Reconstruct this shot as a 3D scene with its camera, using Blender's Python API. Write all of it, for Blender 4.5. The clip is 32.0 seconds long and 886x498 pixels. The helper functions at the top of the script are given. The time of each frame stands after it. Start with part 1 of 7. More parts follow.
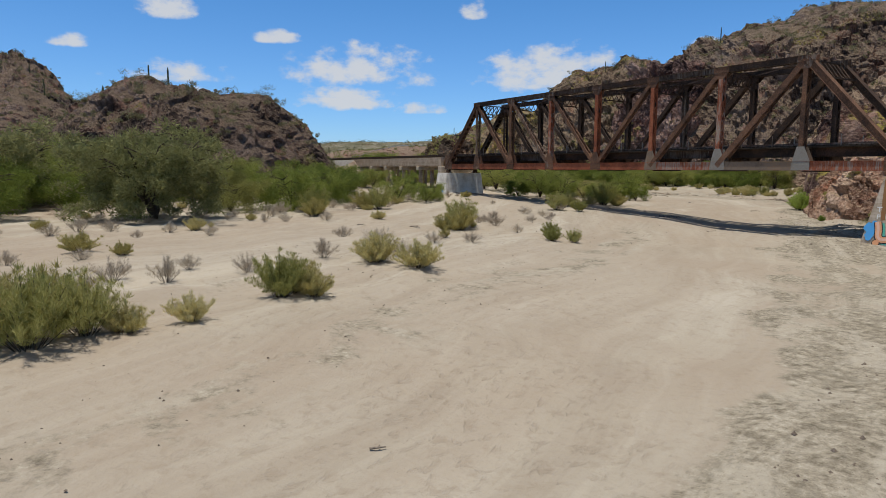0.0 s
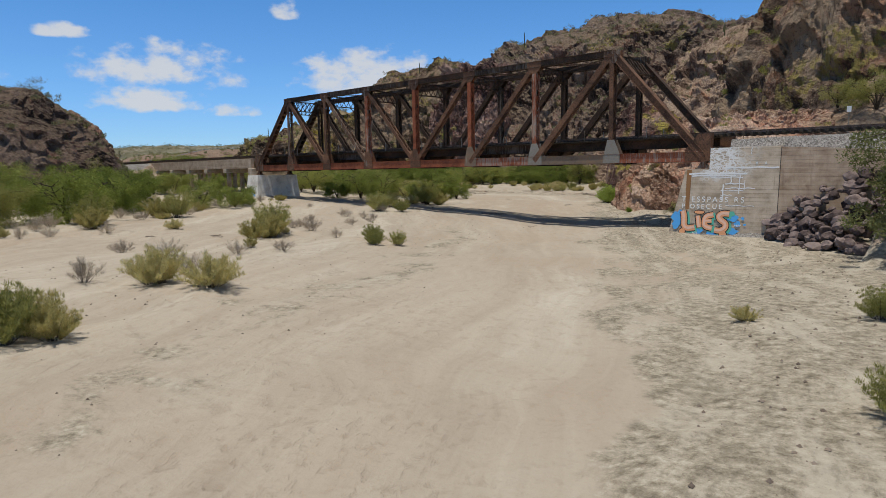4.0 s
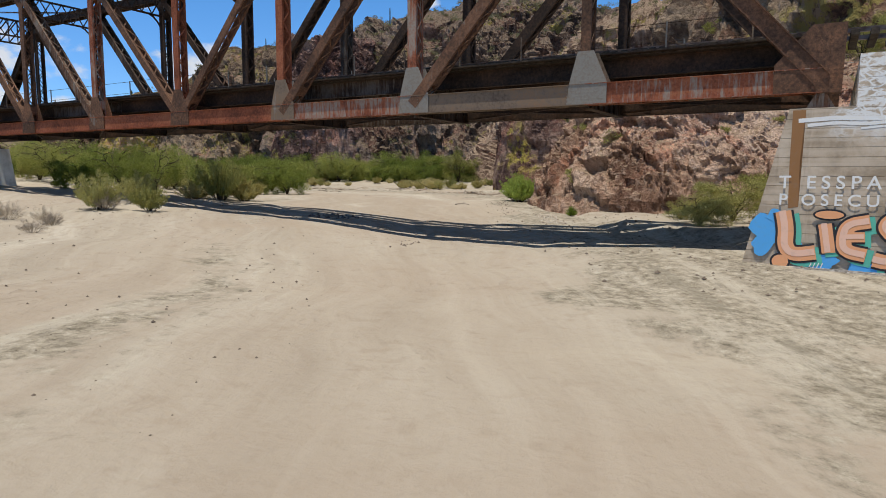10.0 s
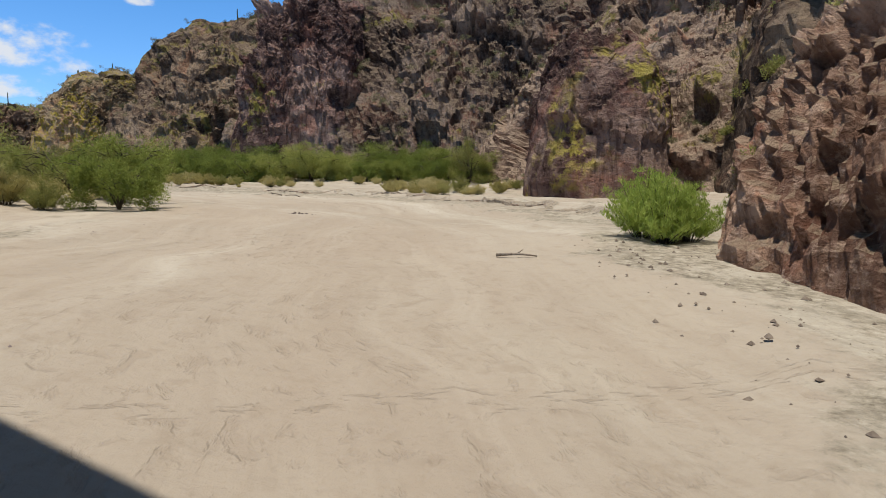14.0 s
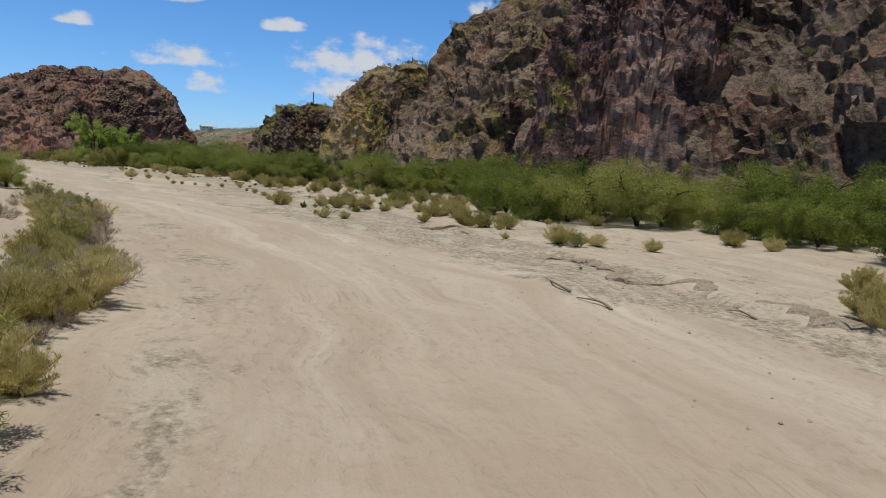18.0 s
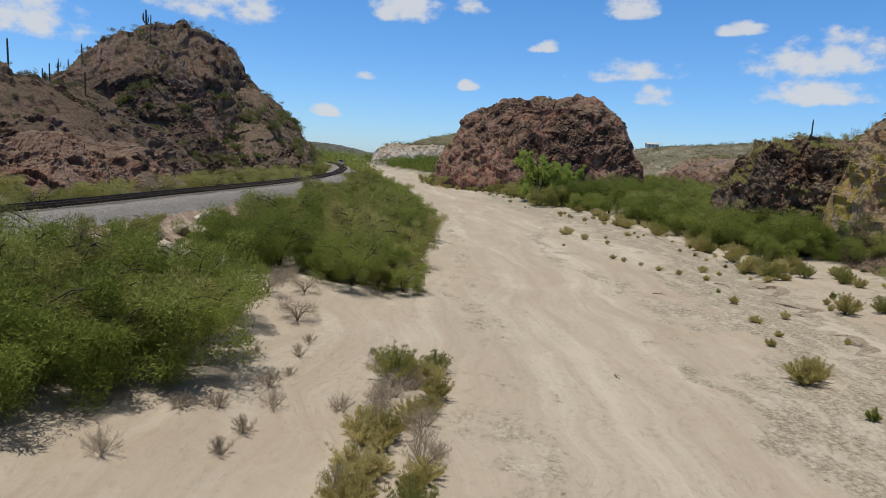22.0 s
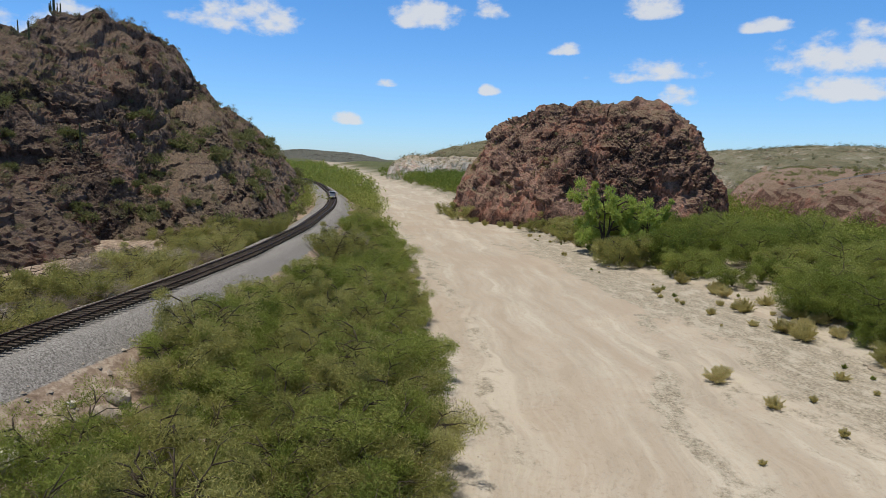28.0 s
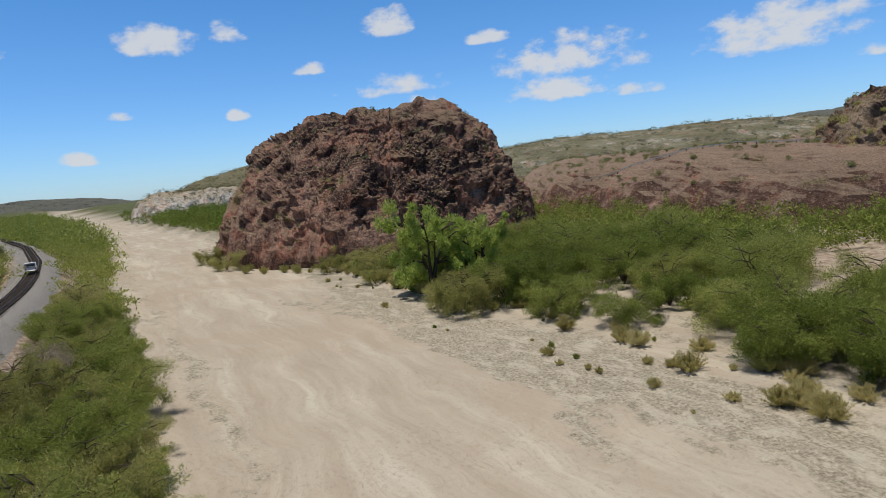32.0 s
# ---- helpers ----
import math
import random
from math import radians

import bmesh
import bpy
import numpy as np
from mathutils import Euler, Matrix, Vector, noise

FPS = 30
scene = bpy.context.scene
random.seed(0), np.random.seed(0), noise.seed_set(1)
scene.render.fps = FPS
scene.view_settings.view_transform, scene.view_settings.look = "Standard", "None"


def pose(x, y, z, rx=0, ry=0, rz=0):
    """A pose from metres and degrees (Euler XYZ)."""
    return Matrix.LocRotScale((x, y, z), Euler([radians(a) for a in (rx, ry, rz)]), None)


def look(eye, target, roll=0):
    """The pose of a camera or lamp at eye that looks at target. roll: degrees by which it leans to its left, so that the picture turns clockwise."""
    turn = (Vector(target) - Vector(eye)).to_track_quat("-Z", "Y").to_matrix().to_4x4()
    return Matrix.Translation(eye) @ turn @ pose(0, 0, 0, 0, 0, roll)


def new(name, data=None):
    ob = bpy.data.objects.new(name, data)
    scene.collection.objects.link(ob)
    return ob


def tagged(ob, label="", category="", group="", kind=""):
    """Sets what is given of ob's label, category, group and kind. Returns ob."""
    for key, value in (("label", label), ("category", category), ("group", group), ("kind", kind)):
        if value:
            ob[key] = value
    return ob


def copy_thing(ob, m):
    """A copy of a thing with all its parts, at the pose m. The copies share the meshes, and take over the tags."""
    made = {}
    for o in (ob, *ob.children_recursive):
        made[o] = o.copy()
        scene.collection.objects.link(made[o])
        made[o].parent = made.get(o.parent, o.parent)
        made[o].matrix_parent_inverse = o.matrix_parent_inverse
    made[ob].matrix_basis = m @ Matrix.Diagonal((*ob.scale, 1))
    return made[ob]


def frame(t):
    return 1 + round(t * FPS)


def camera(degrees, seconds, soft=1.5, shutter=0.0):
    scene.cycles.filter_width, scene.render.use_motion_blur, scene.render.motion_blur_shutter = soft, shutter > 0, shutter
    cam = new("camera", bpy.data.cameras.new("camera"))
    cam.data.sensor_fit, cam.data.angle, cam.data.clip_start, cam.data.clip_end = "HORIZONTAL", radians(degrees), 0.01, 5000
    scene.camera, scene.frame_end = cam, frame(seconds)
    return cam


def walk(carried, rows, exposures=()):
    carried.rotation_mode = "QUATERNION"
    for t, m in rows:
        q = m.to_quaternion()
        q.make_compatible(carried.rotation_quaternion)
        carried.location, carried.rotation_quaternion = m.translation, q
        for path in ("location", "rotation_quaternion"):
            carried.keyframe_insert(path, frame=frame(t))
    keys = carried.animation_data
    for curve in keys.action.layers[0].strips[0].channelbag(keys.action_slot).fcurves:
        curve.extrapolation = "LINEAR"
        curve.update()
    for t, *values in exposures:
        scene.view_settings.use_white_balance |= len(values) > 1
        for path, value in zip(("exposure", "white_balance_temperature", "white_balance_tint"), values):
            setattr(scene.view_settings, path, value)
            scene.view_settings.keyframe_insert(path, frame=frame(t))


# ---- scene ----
cam = camera(68.9, 32.0, soft=0.9)
PATH = [
    (0, (20.24, -57.00, 5.55), (12.16, -51.24, 4.33), 0.3),
    (0.5, (20.40, -57.09, 5.55), (12.53, -51.05, 4.33), 0.3),
    (1, (20.45, -57.14, 5.57), (12.80, -50.82, 4.35), 0.2),
    (1.5, (20.38, -57.13, 5.56), (12.94, -50.55, 4.32), 0.1),
    (2, (20.15, -56.91, 5.46), (12.89, -50.14, 4.25), -0.4),
    (2.5, (19.77, -56.48, 5.44), (12.75, -49.47, 4.22), -0.8),
    (3, (19.14, -55.77, 5.48), (12.37, -48.50, 4.27), -0.8),
    (3.5, (18.14, -54.73, 5.43), (11.64, -47.23, 4.23), -0.8),
    (5.5, (13.07, -48.83, 4.24), (7.49, -40.62, 3.08), -0.9),
    (6, (11.73, -46.94, 4.17), (6.34, -38.59, 3.03), -0.5),
    (6.5, (10.46, -44.85, 4.02), (5.28, -36.38, 2.88), -0.3),
    (7, (9.07, -42.59, 3.73), (4.11, -33.98, 2.60), -0.6),
    (7.5, (7.73, -40.09, 3.41), (2.96, -31.38, 2.29), -0.4),
    (8, (6.27, -37.57, 3.22), (1.64, -28.78, 2.10), -0.2),
    (8.5, (4.78, -34.87, 3.09), (0.21, -26.04, 1.97), 0.1),
    (9, (3.13, -32.07, 2.97), (-1.40, -23.23, 1.86), 0.5),
    (9.5, (1.45, -29.20, 3.03), (-3.08, -20.35, 1.91), 0.1),
    (10, (-0.25, -25.83, 2.92), (-4.77, -16.99, 1.79), 0.3),
    (10.5, (-2.00, -22.66, 2.93), (-6.55, -13.82, 1.78), 0.0),
    (11, (-3.66, -19.16, 2.83), (-8.22, -10.33, 1.69), 0.4),
    (11.5, (-5.54, -15.72, 2.83), (-10.09, -6.89, 1.69), 0.3),
    (12, (-7.63, -11.86, 2.71), (-12.16, -3.02, 1.58), 0.4),
    (12.5, (-9.43, -8.31, 2.73), (-13.96, 0.53, 1.60), 0.5),
    (13, (-11.46, -4.30, 2.76), (-16.00, 4.53, 1.62), 0.3),
    (13.5, (-13.62, -0.38, 2.78), (-18.14, 8.47, 1.64), 0.7),
    (15.5, (-26.19, 21.21, 3.08), (-31.70, 29.48, 1.94), 5.5),
    (16, (-29.57, 25.43, 3.35), (-36.83, 32.19, 2.10), 12.4),
    (16.5, (-33.28, 29.31, 3.46), (-41.01, 35.53, 2.18), 5.8),
    (17, (-37.36, 32.94, 4.22), (-45.18, 39.06, 2.95), 0.6),
    (17.5, (-41.53, 36.27, 5.27), (-49.40, 42.30, 3.99), 1.6),
    (18, (-45.86, 39.45, 6.15), (-53.91, 45.25, 4.88), 3.1),
    (18.5, (-50.18, 41.99, 7.18), (-58.68, 47.10, 5.87), 5.4),
    (19, (-54.80, 43.96, 8.19), (-63.87, 47.94, 6.84), 7.6),
    (19.5, (-59.67, 45.41, 9.32), (-69.16, 48.22, 7.94), 7.2),
    (20, (-64.43, 46.30, 10.32), (-74.18, 48.01, 8.90), 6.3),
    (20.5, (-68.90, 46.73, 11.22), (-78.76, 47.56, 9.79), 5.0),
    (21, (-73.54, 47.06, 11.89), (-83.43, 47.34, 10.45), 3.6),
    (21.5, (-78.35, 47.32, 12.81), (-88.25, 47.40, 11.38), 2.0),
    (22, (-83.26, 47.50, 13.74), (-93.16, 47.21, 12.30), 2.9),
    (22.5, (-88.35, 47.61, 14.52), (-98.23, 47.03, 13.08), 2.8),
    (23, (-93.43, 47.68, 15.44), (-103.31, 47.06, 14.02), 1.5),
    (23.5, (-98.51, 47.69, 16.31), (-108.39, 47.06, 14.90), 1.3),
    (24, (-103.64, 47.53, 16.99), (-113.53, 46.90, 15.59), 1.3),
    (24.5, (-108.72, 47.35, 17.42), (-118.60, 46.72, 16.04), 1.4),
    (25, (-113.76, 47.11, 17.74), (-123.64, 46.47, 16.37), 1.4),
    (25.5, (-118.78, 46.66, 18.14), (-128.67, 46.02, 16.78), 1.4),
    (27.5, (-140.21, 45.34, 19.81), (-150.10, 44.69, 18.45), 1.5),
    (28, (-145.24, 44.83, 19.98), (-155.12, 44.17, 18.61), 1.6),
    (28.5, (-150.44, 44.25, 20.10), (-160.33, 43.59, 18.75), 1.6),
    (29, (-155.52, 43.64, 20.24), (-165.41, 42.98, 18.89), 1.6),
    (29.5, (-160.41, 43.08, 20.39), (-170.30, 42.52, 19.05), 1.2),
    (30, (-165.30, 42.62, 20.50), (-175.21, 42.35, 19.17), 0.4),
    (30.5, (-170.24, 42.28, 20.57), (-180.15, 42.27, 19.25), 0.5),
    (31, (-175.14, 42.24, 20.62), (-185.05, 42.64, 19.32), 0.1),
    (31.5, (-179.93, 42.62, 20.78), (-189.76, 43.98, 19.52), -2.8),
    (32, (-184.69, 43.43, 20.94), (-194.23, 46.17, 19.73), -5.2),
]
# the camera evens out its exposure as it passes under the bridge
EXPOSURES = [(0.0, -0.2), (6.0, -0.16), (9.0, -0.05), (11.0, 0.12), (12.3, 0.22), (13.3, 0.16), (15.0, 0.05), (18.0, -0.2), (22.0, -0.15), (26.0, -0.06), (29.0, -0.04), (31.0, -0.04), (32.0, -0.16)]
walk(cam, [(t, look(eye, target, roll)) for t, eye, target, roll in PATH], EXPOSURES)

# ---- light: summer sun close to overhead, clear desert sky with fair-weather clouds ----
SUN_EL, SUN_AZ = 81.0, 176.0          # degrees; azimuth counted clockwise from +y
sd = bpy.data.lights.new("sun", "SUN")
sd.energy, sd.angle, sd.color = 4.45, radians(0.53), (1.0, 0.945, 0.85)
sun = new("sun", sd)
sun.rotation_euler = (radians(90 - SUN_EL), 0, radians(180 - SUN_AZ))
world = bpy.data.worlds.new("desert_sky")
scene.world = world
world.use_nodes = True


def sky_nodes():
    """Clear blue sky; small flat-based cumulus clouds as soft-edged clumps around given bearings."""
    nt = world.node_tree
    n, l = nt.nodes, nt.links

    def op(kind, a, b=0.0, c=None):
        x = n.new("ShaderNodeMath")
        x.operation = kind
        for sock, v in zip(x.inputs, (a, b) if c is None else (a, b, c)):
            if isinstance(v, (int, float)):
                sock.default_value = v
            else:
                l.new(v, sock)
        return x.outputs[0]

    bg = n["Background"]
    sky = n.new("ShaderNodeTexSky")
    sky.sky_type, sky.sun_disc = "NISHITA", False
    sky.sun_elevation, sky.sun_rotation = radians(SUN_EL), radians(SUN_AZ)
    sky.altitude, sky.air_density, sky.dust_density, sky.ozone_density = 600, 1.0, 0.3, 2.5
    tint = n.new("ShaderNodeMix")
    tint.data_type, tint.blend_type = "RGBA", "MULTIPLY"
    tint.inputs["Factor"].default_value = 1.0
    low = n.new("ShaderNodeMix")
    low.data_type = "RGBA"
    low.inputs["A"].default_value, low.inputs["B"].default_value = (0.78, 1.1, 1.62, 1), (0.55, 1.08, 1.52, 1)
    l.new(sky.outputs["Color"], tint.inputs["A"])
    co = n.new("ShaderNodeTexCoord").outputs["Generated"]
    sep = n.new("ShaderNodeSeparateXYZ")
    l.new(co, sep.inputs[0])
    az = op("MULTIPLY", op("ARCTAN2", op("MULTIPLY", sep.outputs["X"], -1.0), sep.outputs["Y"]), 180 / math.pi)
    el = op("MULTIPLY", op("ARCSINE", sep.outputs["Z"]), 180 / math.pi)
    # unseen sky above 20 degrees is dimmed and warmed, which takes blue from shadows
    top = n.new("ShaderNodeMix")
    top.data_type = "RGBA"
    top.inputs["B"].default_value = (0.8, 0.65, 0.47, 1)
    zen = n.new("ShaderNodeMapRange")
    zen.inputs["From Min"].default_value, zen.inputs["From Max"].default_value = 20.0, 42.0
    l.new(el, zen.inputs["Value"])
    l.new(zen.outputs["Result"], top.inputs["Factor"])
    l.new(low.outputs["Result"], top.inputs["A"])
    l.new(top.outputs["Result"], tint.inputs["B"])
    rise = n.new("ShaderNodeMapRange")
    rise.inputs["From Min"].default_value, rise.inputs["From Max"].default_value = 0.0, 16.0
    l.new(el, rise.inputs["Value"])
    l.new(rise.outputs["Result"], low.inputs["Factor"])
    noise_t = n.new("ShaderNodeTexNoise")
    mp = n.new("ShaderNodeMapping")
    mp.inputs["Scale"].default_value = (1, 1, 1.7)
    l.new(co, mp.inputs["Vector"])
    l.new(mp.outputs["Vector"], noise_t.inputs["Vector"])
    noise_t.inputs["Scale"].default_value, noise_t.inputs["Detail"].default_value, noise_t.inputs["Roughness"].default_value = 21, 7, 0.58
    fine = noise_t.outputs["Fac"]
    total = None
    for a, e, w, h in CLOUDS:
        u = op("DIVIDE", op("SUBTRACT", az, a), w)
        dv = op("SUBTRACT", el, e)
        v = op("ADD", op("DIVIDE", op("MAXIMUM", dv, 0.0), h), op("DIVIDE", op("MINIMUM", dv, 0.0), h * 0.4))
        q = op("SUBTRACT", 1.0, op("ADD", op("MULTIPLY", u, u), op("MULTIPLY", v, v)))
        total = q if total is None else op("MAXIMUM", total, q)
    dense = op("ADD", op("MULTIPLY", op("MAXIMUM", total, -1.5), 0.55), op("MULTIPLY", op("SUBTRACT", fine, 0.5), 2.2))
    # unseen clouds added overhead, which whiten the light from the sky
    hi = n.new("ShaderNodeTexNoise")
    flat = n.new("ShaderNodeMapping")
    flat.inputs["Scale"].default_value = (1, 1, 0.4)
    l.new(co, flat.inputs["Vector"])
    l.new(flat.outputs["Vector"], hi.inputs["Vector"])
    hi.inputs["Scale"].default_value, hi.inputs["Detail"].default_value, hi.inputs["Roughness"].default_value = 5.5, 8, 0.6
    above = n.new("ShaderNodeMapRange")
    for k, v in zip(("From Min", "From Max", "To Min", "To Max"), (24.0, 34.0, 0.0, 1.0)):
        above.inputs[k].default_value = v
    l.new(el, above.inputs["Value"])
    dense = op("MAXIMUM", dense, op("MULTIPLY", op("MULTIPLY", op("SUBTRACT", hi.outputs["Fac"], 0.56), 4.5), above.outputs["Result"]))
    mr = n.new("ShaderNodeMapRange")
    mr.interpolation_type = "SMOOTHSTEP"
    for k, v in zip(("From Min", "From Max", "To Min", "To Max"), (0.0, 0.6, 0.0, 0.9)):
        mr.inputs[k].default_value = v
    l.new(dense, mr.inputs["Value"])
    white = n.new("ShaderNodeMix")
    white.data_type = "RGBA"
    l.new(mr.outputs["Result"], white.inputs["Factor"])
    l.new(tint.outputs["Result"], white.inputs["A"])
    white.inputs["B"].default_value = (7.2, 7.4, 7.7, 1)
    l.new(white.outputs["Result"], bg.inputs["Color"])
    bg.inputs["Strength"].default_value = 0.1


# bearing to the left of +y, height above the horizon, half width, half height; all in degrees
CLOUDS = [
    (77.0, 13.1, 2.0, 1.1),
    (61.7, 7.9, 6.8, 2.8),
    (51.9, 12.9, 1.5, 1.0),
    (45.1, 8.7, 5.8, 2.0),
    (62.7, 6.2, 4.0, 1.1),
    (46.6, 7.1, 2.5, 0.9),
    (52.2, 13.2, 1.5, 1.1),
    (28.6, 14.3, 1.5, 1.0),
    (74.6, 5.3, 1.8, 1.5),
    (110.9, 10.5, 5.3, 2.8),
    (95.5, 11.6, 4.0, 2.0),
    (90.2, 12.2, 2.0, 1.3),
    (77.2, 12.3, 2.8, 1.7),
    (77.3, 7.3, 4.5, 1.5),
    (63.2, 5.5, 5.0, 1.4),
    (124.2, 7.9, 4.5, 2.8),
    (102.4, 3.1, 1.5, 0.9),
    (90.2, 5.9, 1.0, 0.8),
    (45.9, 7.4, 6.0, 2.0),
    (84.0, 9.2, 1.6, 0.8),
    (68.5, 10.6, 2.2, 0.9),
    (56.5, 5.0, 2.6, 0.8),
    (38.5, 5.6, 2.4, 0.8),
    (33.0, 9.8, 1.4, 0.7),
    (99.0, 6.2, 1.3, 0.6),
]
sky_nodes()


# ---- helpers ----
def part(name, bm, material, parent=None, label=""):
    """Links a bmesh, or (verts, faces), as one mesh object."""
    me = bpy.data.meshes.new(name)
    if isinstance(bm, tuple):
        me.from_pydata(bm[0], [], bm[1])
    else:
        bm.to_mesh(me)
        bm.free()
    if material is not None:
        me.materials.append(material)
    ob = new(name, me)
    if parent is not None:
        ob.parent = parent
    if label:
        ob["label"] = label
    return ob


def shared(name, me, parent, m):
    """One more object on a mesh that is already there."""
    ob = new(name, me)
    ob.parent = parent
    ob.matrix_basis = m
    return ob


def thing(name, label, category, group="", at=(0, 0, 0), kind=""):
    ob = new(name)
    ob.empty_display_size = 0.3
    ob.location = at
    return tagged(ob, label, category, group, kind)


def box(bm, c, s, m=None, bevel=0.0):
    """A box of centre c and size s, turned by m about its centre."""
    g = bmesh.ops.create_cube(bm, size=1.0, matrix=Matrix.Translation(c) @ (m or Matrix()) @ Matrix.Diagonal((*s, 1)))
    if bevel:
        es = list({e for v in g["verts"] for e in v.link_edges})
        bmesh.ops.bevel(bm, geom=es, offset=bevel, segments=1, affect="EDGES")


def frame_of(a, b, up=(0, 0, 1)):
    """A turn whose x runs from a to b and whose z leans to up."""
    x = (Vector(b) - Vector(a)).normalized()
    z = Vector(up)
    if abs(x.dot(z)) > 0.98:
        z = Vector((0, 1, 0))
    y = z.cross(x).normalized()
    z = x.cross(y)
    return Matrix((x, y, z)).transposed().to_4x4()


def beam(bm, a, b, w, h, up=(0, 0, 1), off=(0, 0)):
    """A bar from a to b, w wide (local y), h high (local z), shifted by off in y and z."""
    a, b = Vector(a), Vector(b)
    r = frame_of(a, b, up)
    c = (a + b) / 2 + (r.to_3x3() @ Vector((0, off[0], off[1])))
    box(bm, c, ((b - a).length, w, h), r)


def tube(bm, pts, radii, sides=8, cap=True):
    """A tapered tube through pts."""
    rings = []
    n = len(pts)
    for i, p in enumerate(pts):
        d = Vector(pts[min(i + 1, n - 1)]) - Vector(pts[max(i - 1, 0)])
        q = d.to_track_quat("Z", "Y").to_matrix()
        rings.append([bm.verts.new(Vector(p) + q @ Vector((radii[i] * math.cos(k * math.tau / sides), radii[i] * math.sin(k * math.tau / sides), 0))) for k in range(sides)])
    for a, b in zip(rings, rings[1:]):
        for k in range(sides):
            bm.faces.new((a[k], a[(k + 1) % sides], b[(k + 1) % sides], b[k]))
    if cap:
        bm.faces.new(rings[-1])
        bm.faces.new(rings[0][::-1])


def smooth(ob):
    ob.data.polygons.foreach_set("use_smooth", [True] * len(ob.data.polygons))
    return ob


# noise on arrays of places
def rnd(ix, iy, iz, seed=0):
    h = (ix.astype(np.int64) * 374761393 + iy.astype(np.int64) * 668265263 + iz.astype(np.int64) * 1440662683 + seed * 974634777) & 0xFFFFFFFF
    h = ((h ^ (h >> 13)) * 1274126177) & 0xFFFFFFFF
    h = ((h ^ (h >> 15)) * 2246822519) & 0xFFFFFFFF
    return ((h ^ (h >> 16)) & 0xFFFFFF) / 16777216.0


def vnoise(p, seed=0):
    i = np.floor(p)
    f = p - i
    f = f * f * (3 - 2 * f)
    out = 0.0
    for dx in (0, 1):
        for dy in (0, 1):
            for dz in (0, 1):
                w = (f[:, 0] if dx else 1 - f[:, 0]) * (f[:, 1] if dy else 1 - f[:, 1]) * (f[:, 2] if dz else 1 - f[:, 2])
                out = out + w * rnd(i[:, 0] + dx, i[:, 1] + dy, i[:, 2] + dz, seed)
    return out * 2 - 1


def fbm(p, octaves=4, seed=0, gain=0.5):
    out, a = 0.0, 1.0
    for k in range(octaves):
        out = out + a * vnoise(p * 2.03**k, seed + k)
        a *= gain
    return out


def facet(p, seed=0, tilt=1.0):
    """Blocky relief: each cell is one tilted face at its own height."""
    i = np.floor(p)
    best = np.full(len(p), 9.0)
    val = np.zeros(len(p))
    for dx in (-1, 0, 1):
        for dy in (-1, 0, 1):
            for dz in (-1, 0, 1):
                c = i + (dx, dy, dz)
                o = np.stack([rnd(c[:, 0], c[:, 1], c[:, 2], seed + s) for s in (11, 12, 13)], 1)
                d = p - c - o
                q = (d * d).sum(1)
                v = rnd(c[:, 0], c[:, 1], c[:, 2], seed + 14) * 1.4 - 0.7
                g = np.stack([rnd(c[:, 0], c[:, 1], c[:, 2], seed + s) for s in (15, 16, 17)], 1) * 2 - 1
                v = v + tilt * (d * g).sum(1)
                near = q < best
                best = np.where(near, q, best)
                val = np.where(near, v, val)
    return val


def step(a, b, x):
    t = np.clip((x - a) / (b - a), 0, 1)
    return t * t * (3 - 2 * t)


def side_distance(P, line):
    """Signed distance of places P (n x 2) to a polyline; positive on its left."""
    best = np.full(len(P), 1e9)
    sign = np.zeros(len(P))
    for a, b in zip(line[:-1], line[1:]):
        a, b = np.array(a, float), np.array(b, float)
        u = b - a
        t = np.clip(((P - a) @ u) / (u @ u), 0, 1)
        d = P - a - t[:, None] * u
        q = np.hypot(d[:, 0], d[:, 1])
        s = u[0] * d[:, 1] - u[1] * d[:, 0]
        near = q < best
        best = np.where(near, q, best)
        sign = np.where(near, np.sign(s), sign)
    return best * sign


def along_distance(P, line):
    """Distance covered along a polyline up to the place nearest to each of P."""
    best, out, run = np.full(len(P), 1e9), np.zeros(len(P)), 0.0
    for a, b in zip(line[:-1], line[1:]):
        a, b = np.array(a, float), np.array(b, float)
        u = b - a
        t = np.clip(((P - a) @ u) / (u @ u), 0, 1)
        d = P - a - t[:, None] * u
        q = np.hypot(d[:, 0], d[:, 1])
        out = np.where(q < best, run + t * np.hypot(*u), out)
        best = np.minimum(best, q)
        run += np.hypot(*u)
    return out


# ---- materials ----
def material(name, rough=0.9, metal=0.0, spec=0.3):
    m = bpy.data.materials.new(name)
    m.use_nodes = True
    b = m.node_tree.nodes["Principled BSDF"]
    b.inputs["Roughness"].default_value = rough
    b.inputs["Metallic"].default_value = metal
    b.inputs["Specular IOR Level"].default_value = spec
    return m, m.node_tree.nodes, m.node_tree.links, b


def place_of(n, l, scale=(1, 1, 1), local=False):
    """World places (or the thing's own) as texture coordinates."""
    if local:
        g = n.new("ShaderNodeTexCoord").outputs["Object"]
    else:
        g = n.new("ShaderNodeNewGeometry").outputs["Position"]
    mp = n.new("ShaderNodeMapping")
    mp.inputs["Scale"].default_value = scale
    l.new(g, mp.inputs["Vector"])
    return mp.outputs["Vector"]


def speckle(n, l, v, scale, detail=6, rough=0.6, dist=0.0):
    t = n.new("ShaderNodeTexNoise")
    t.inputs["Scale"].default_value, t.inputs["Detail"].default_value = scale, detail
    t.inputs["Roughness"].default_value, t.inputs["Distortion"].default_value = rough, dist
    l.new(v, t.inputs["Vector"])
    return t.outputs["Fac"]


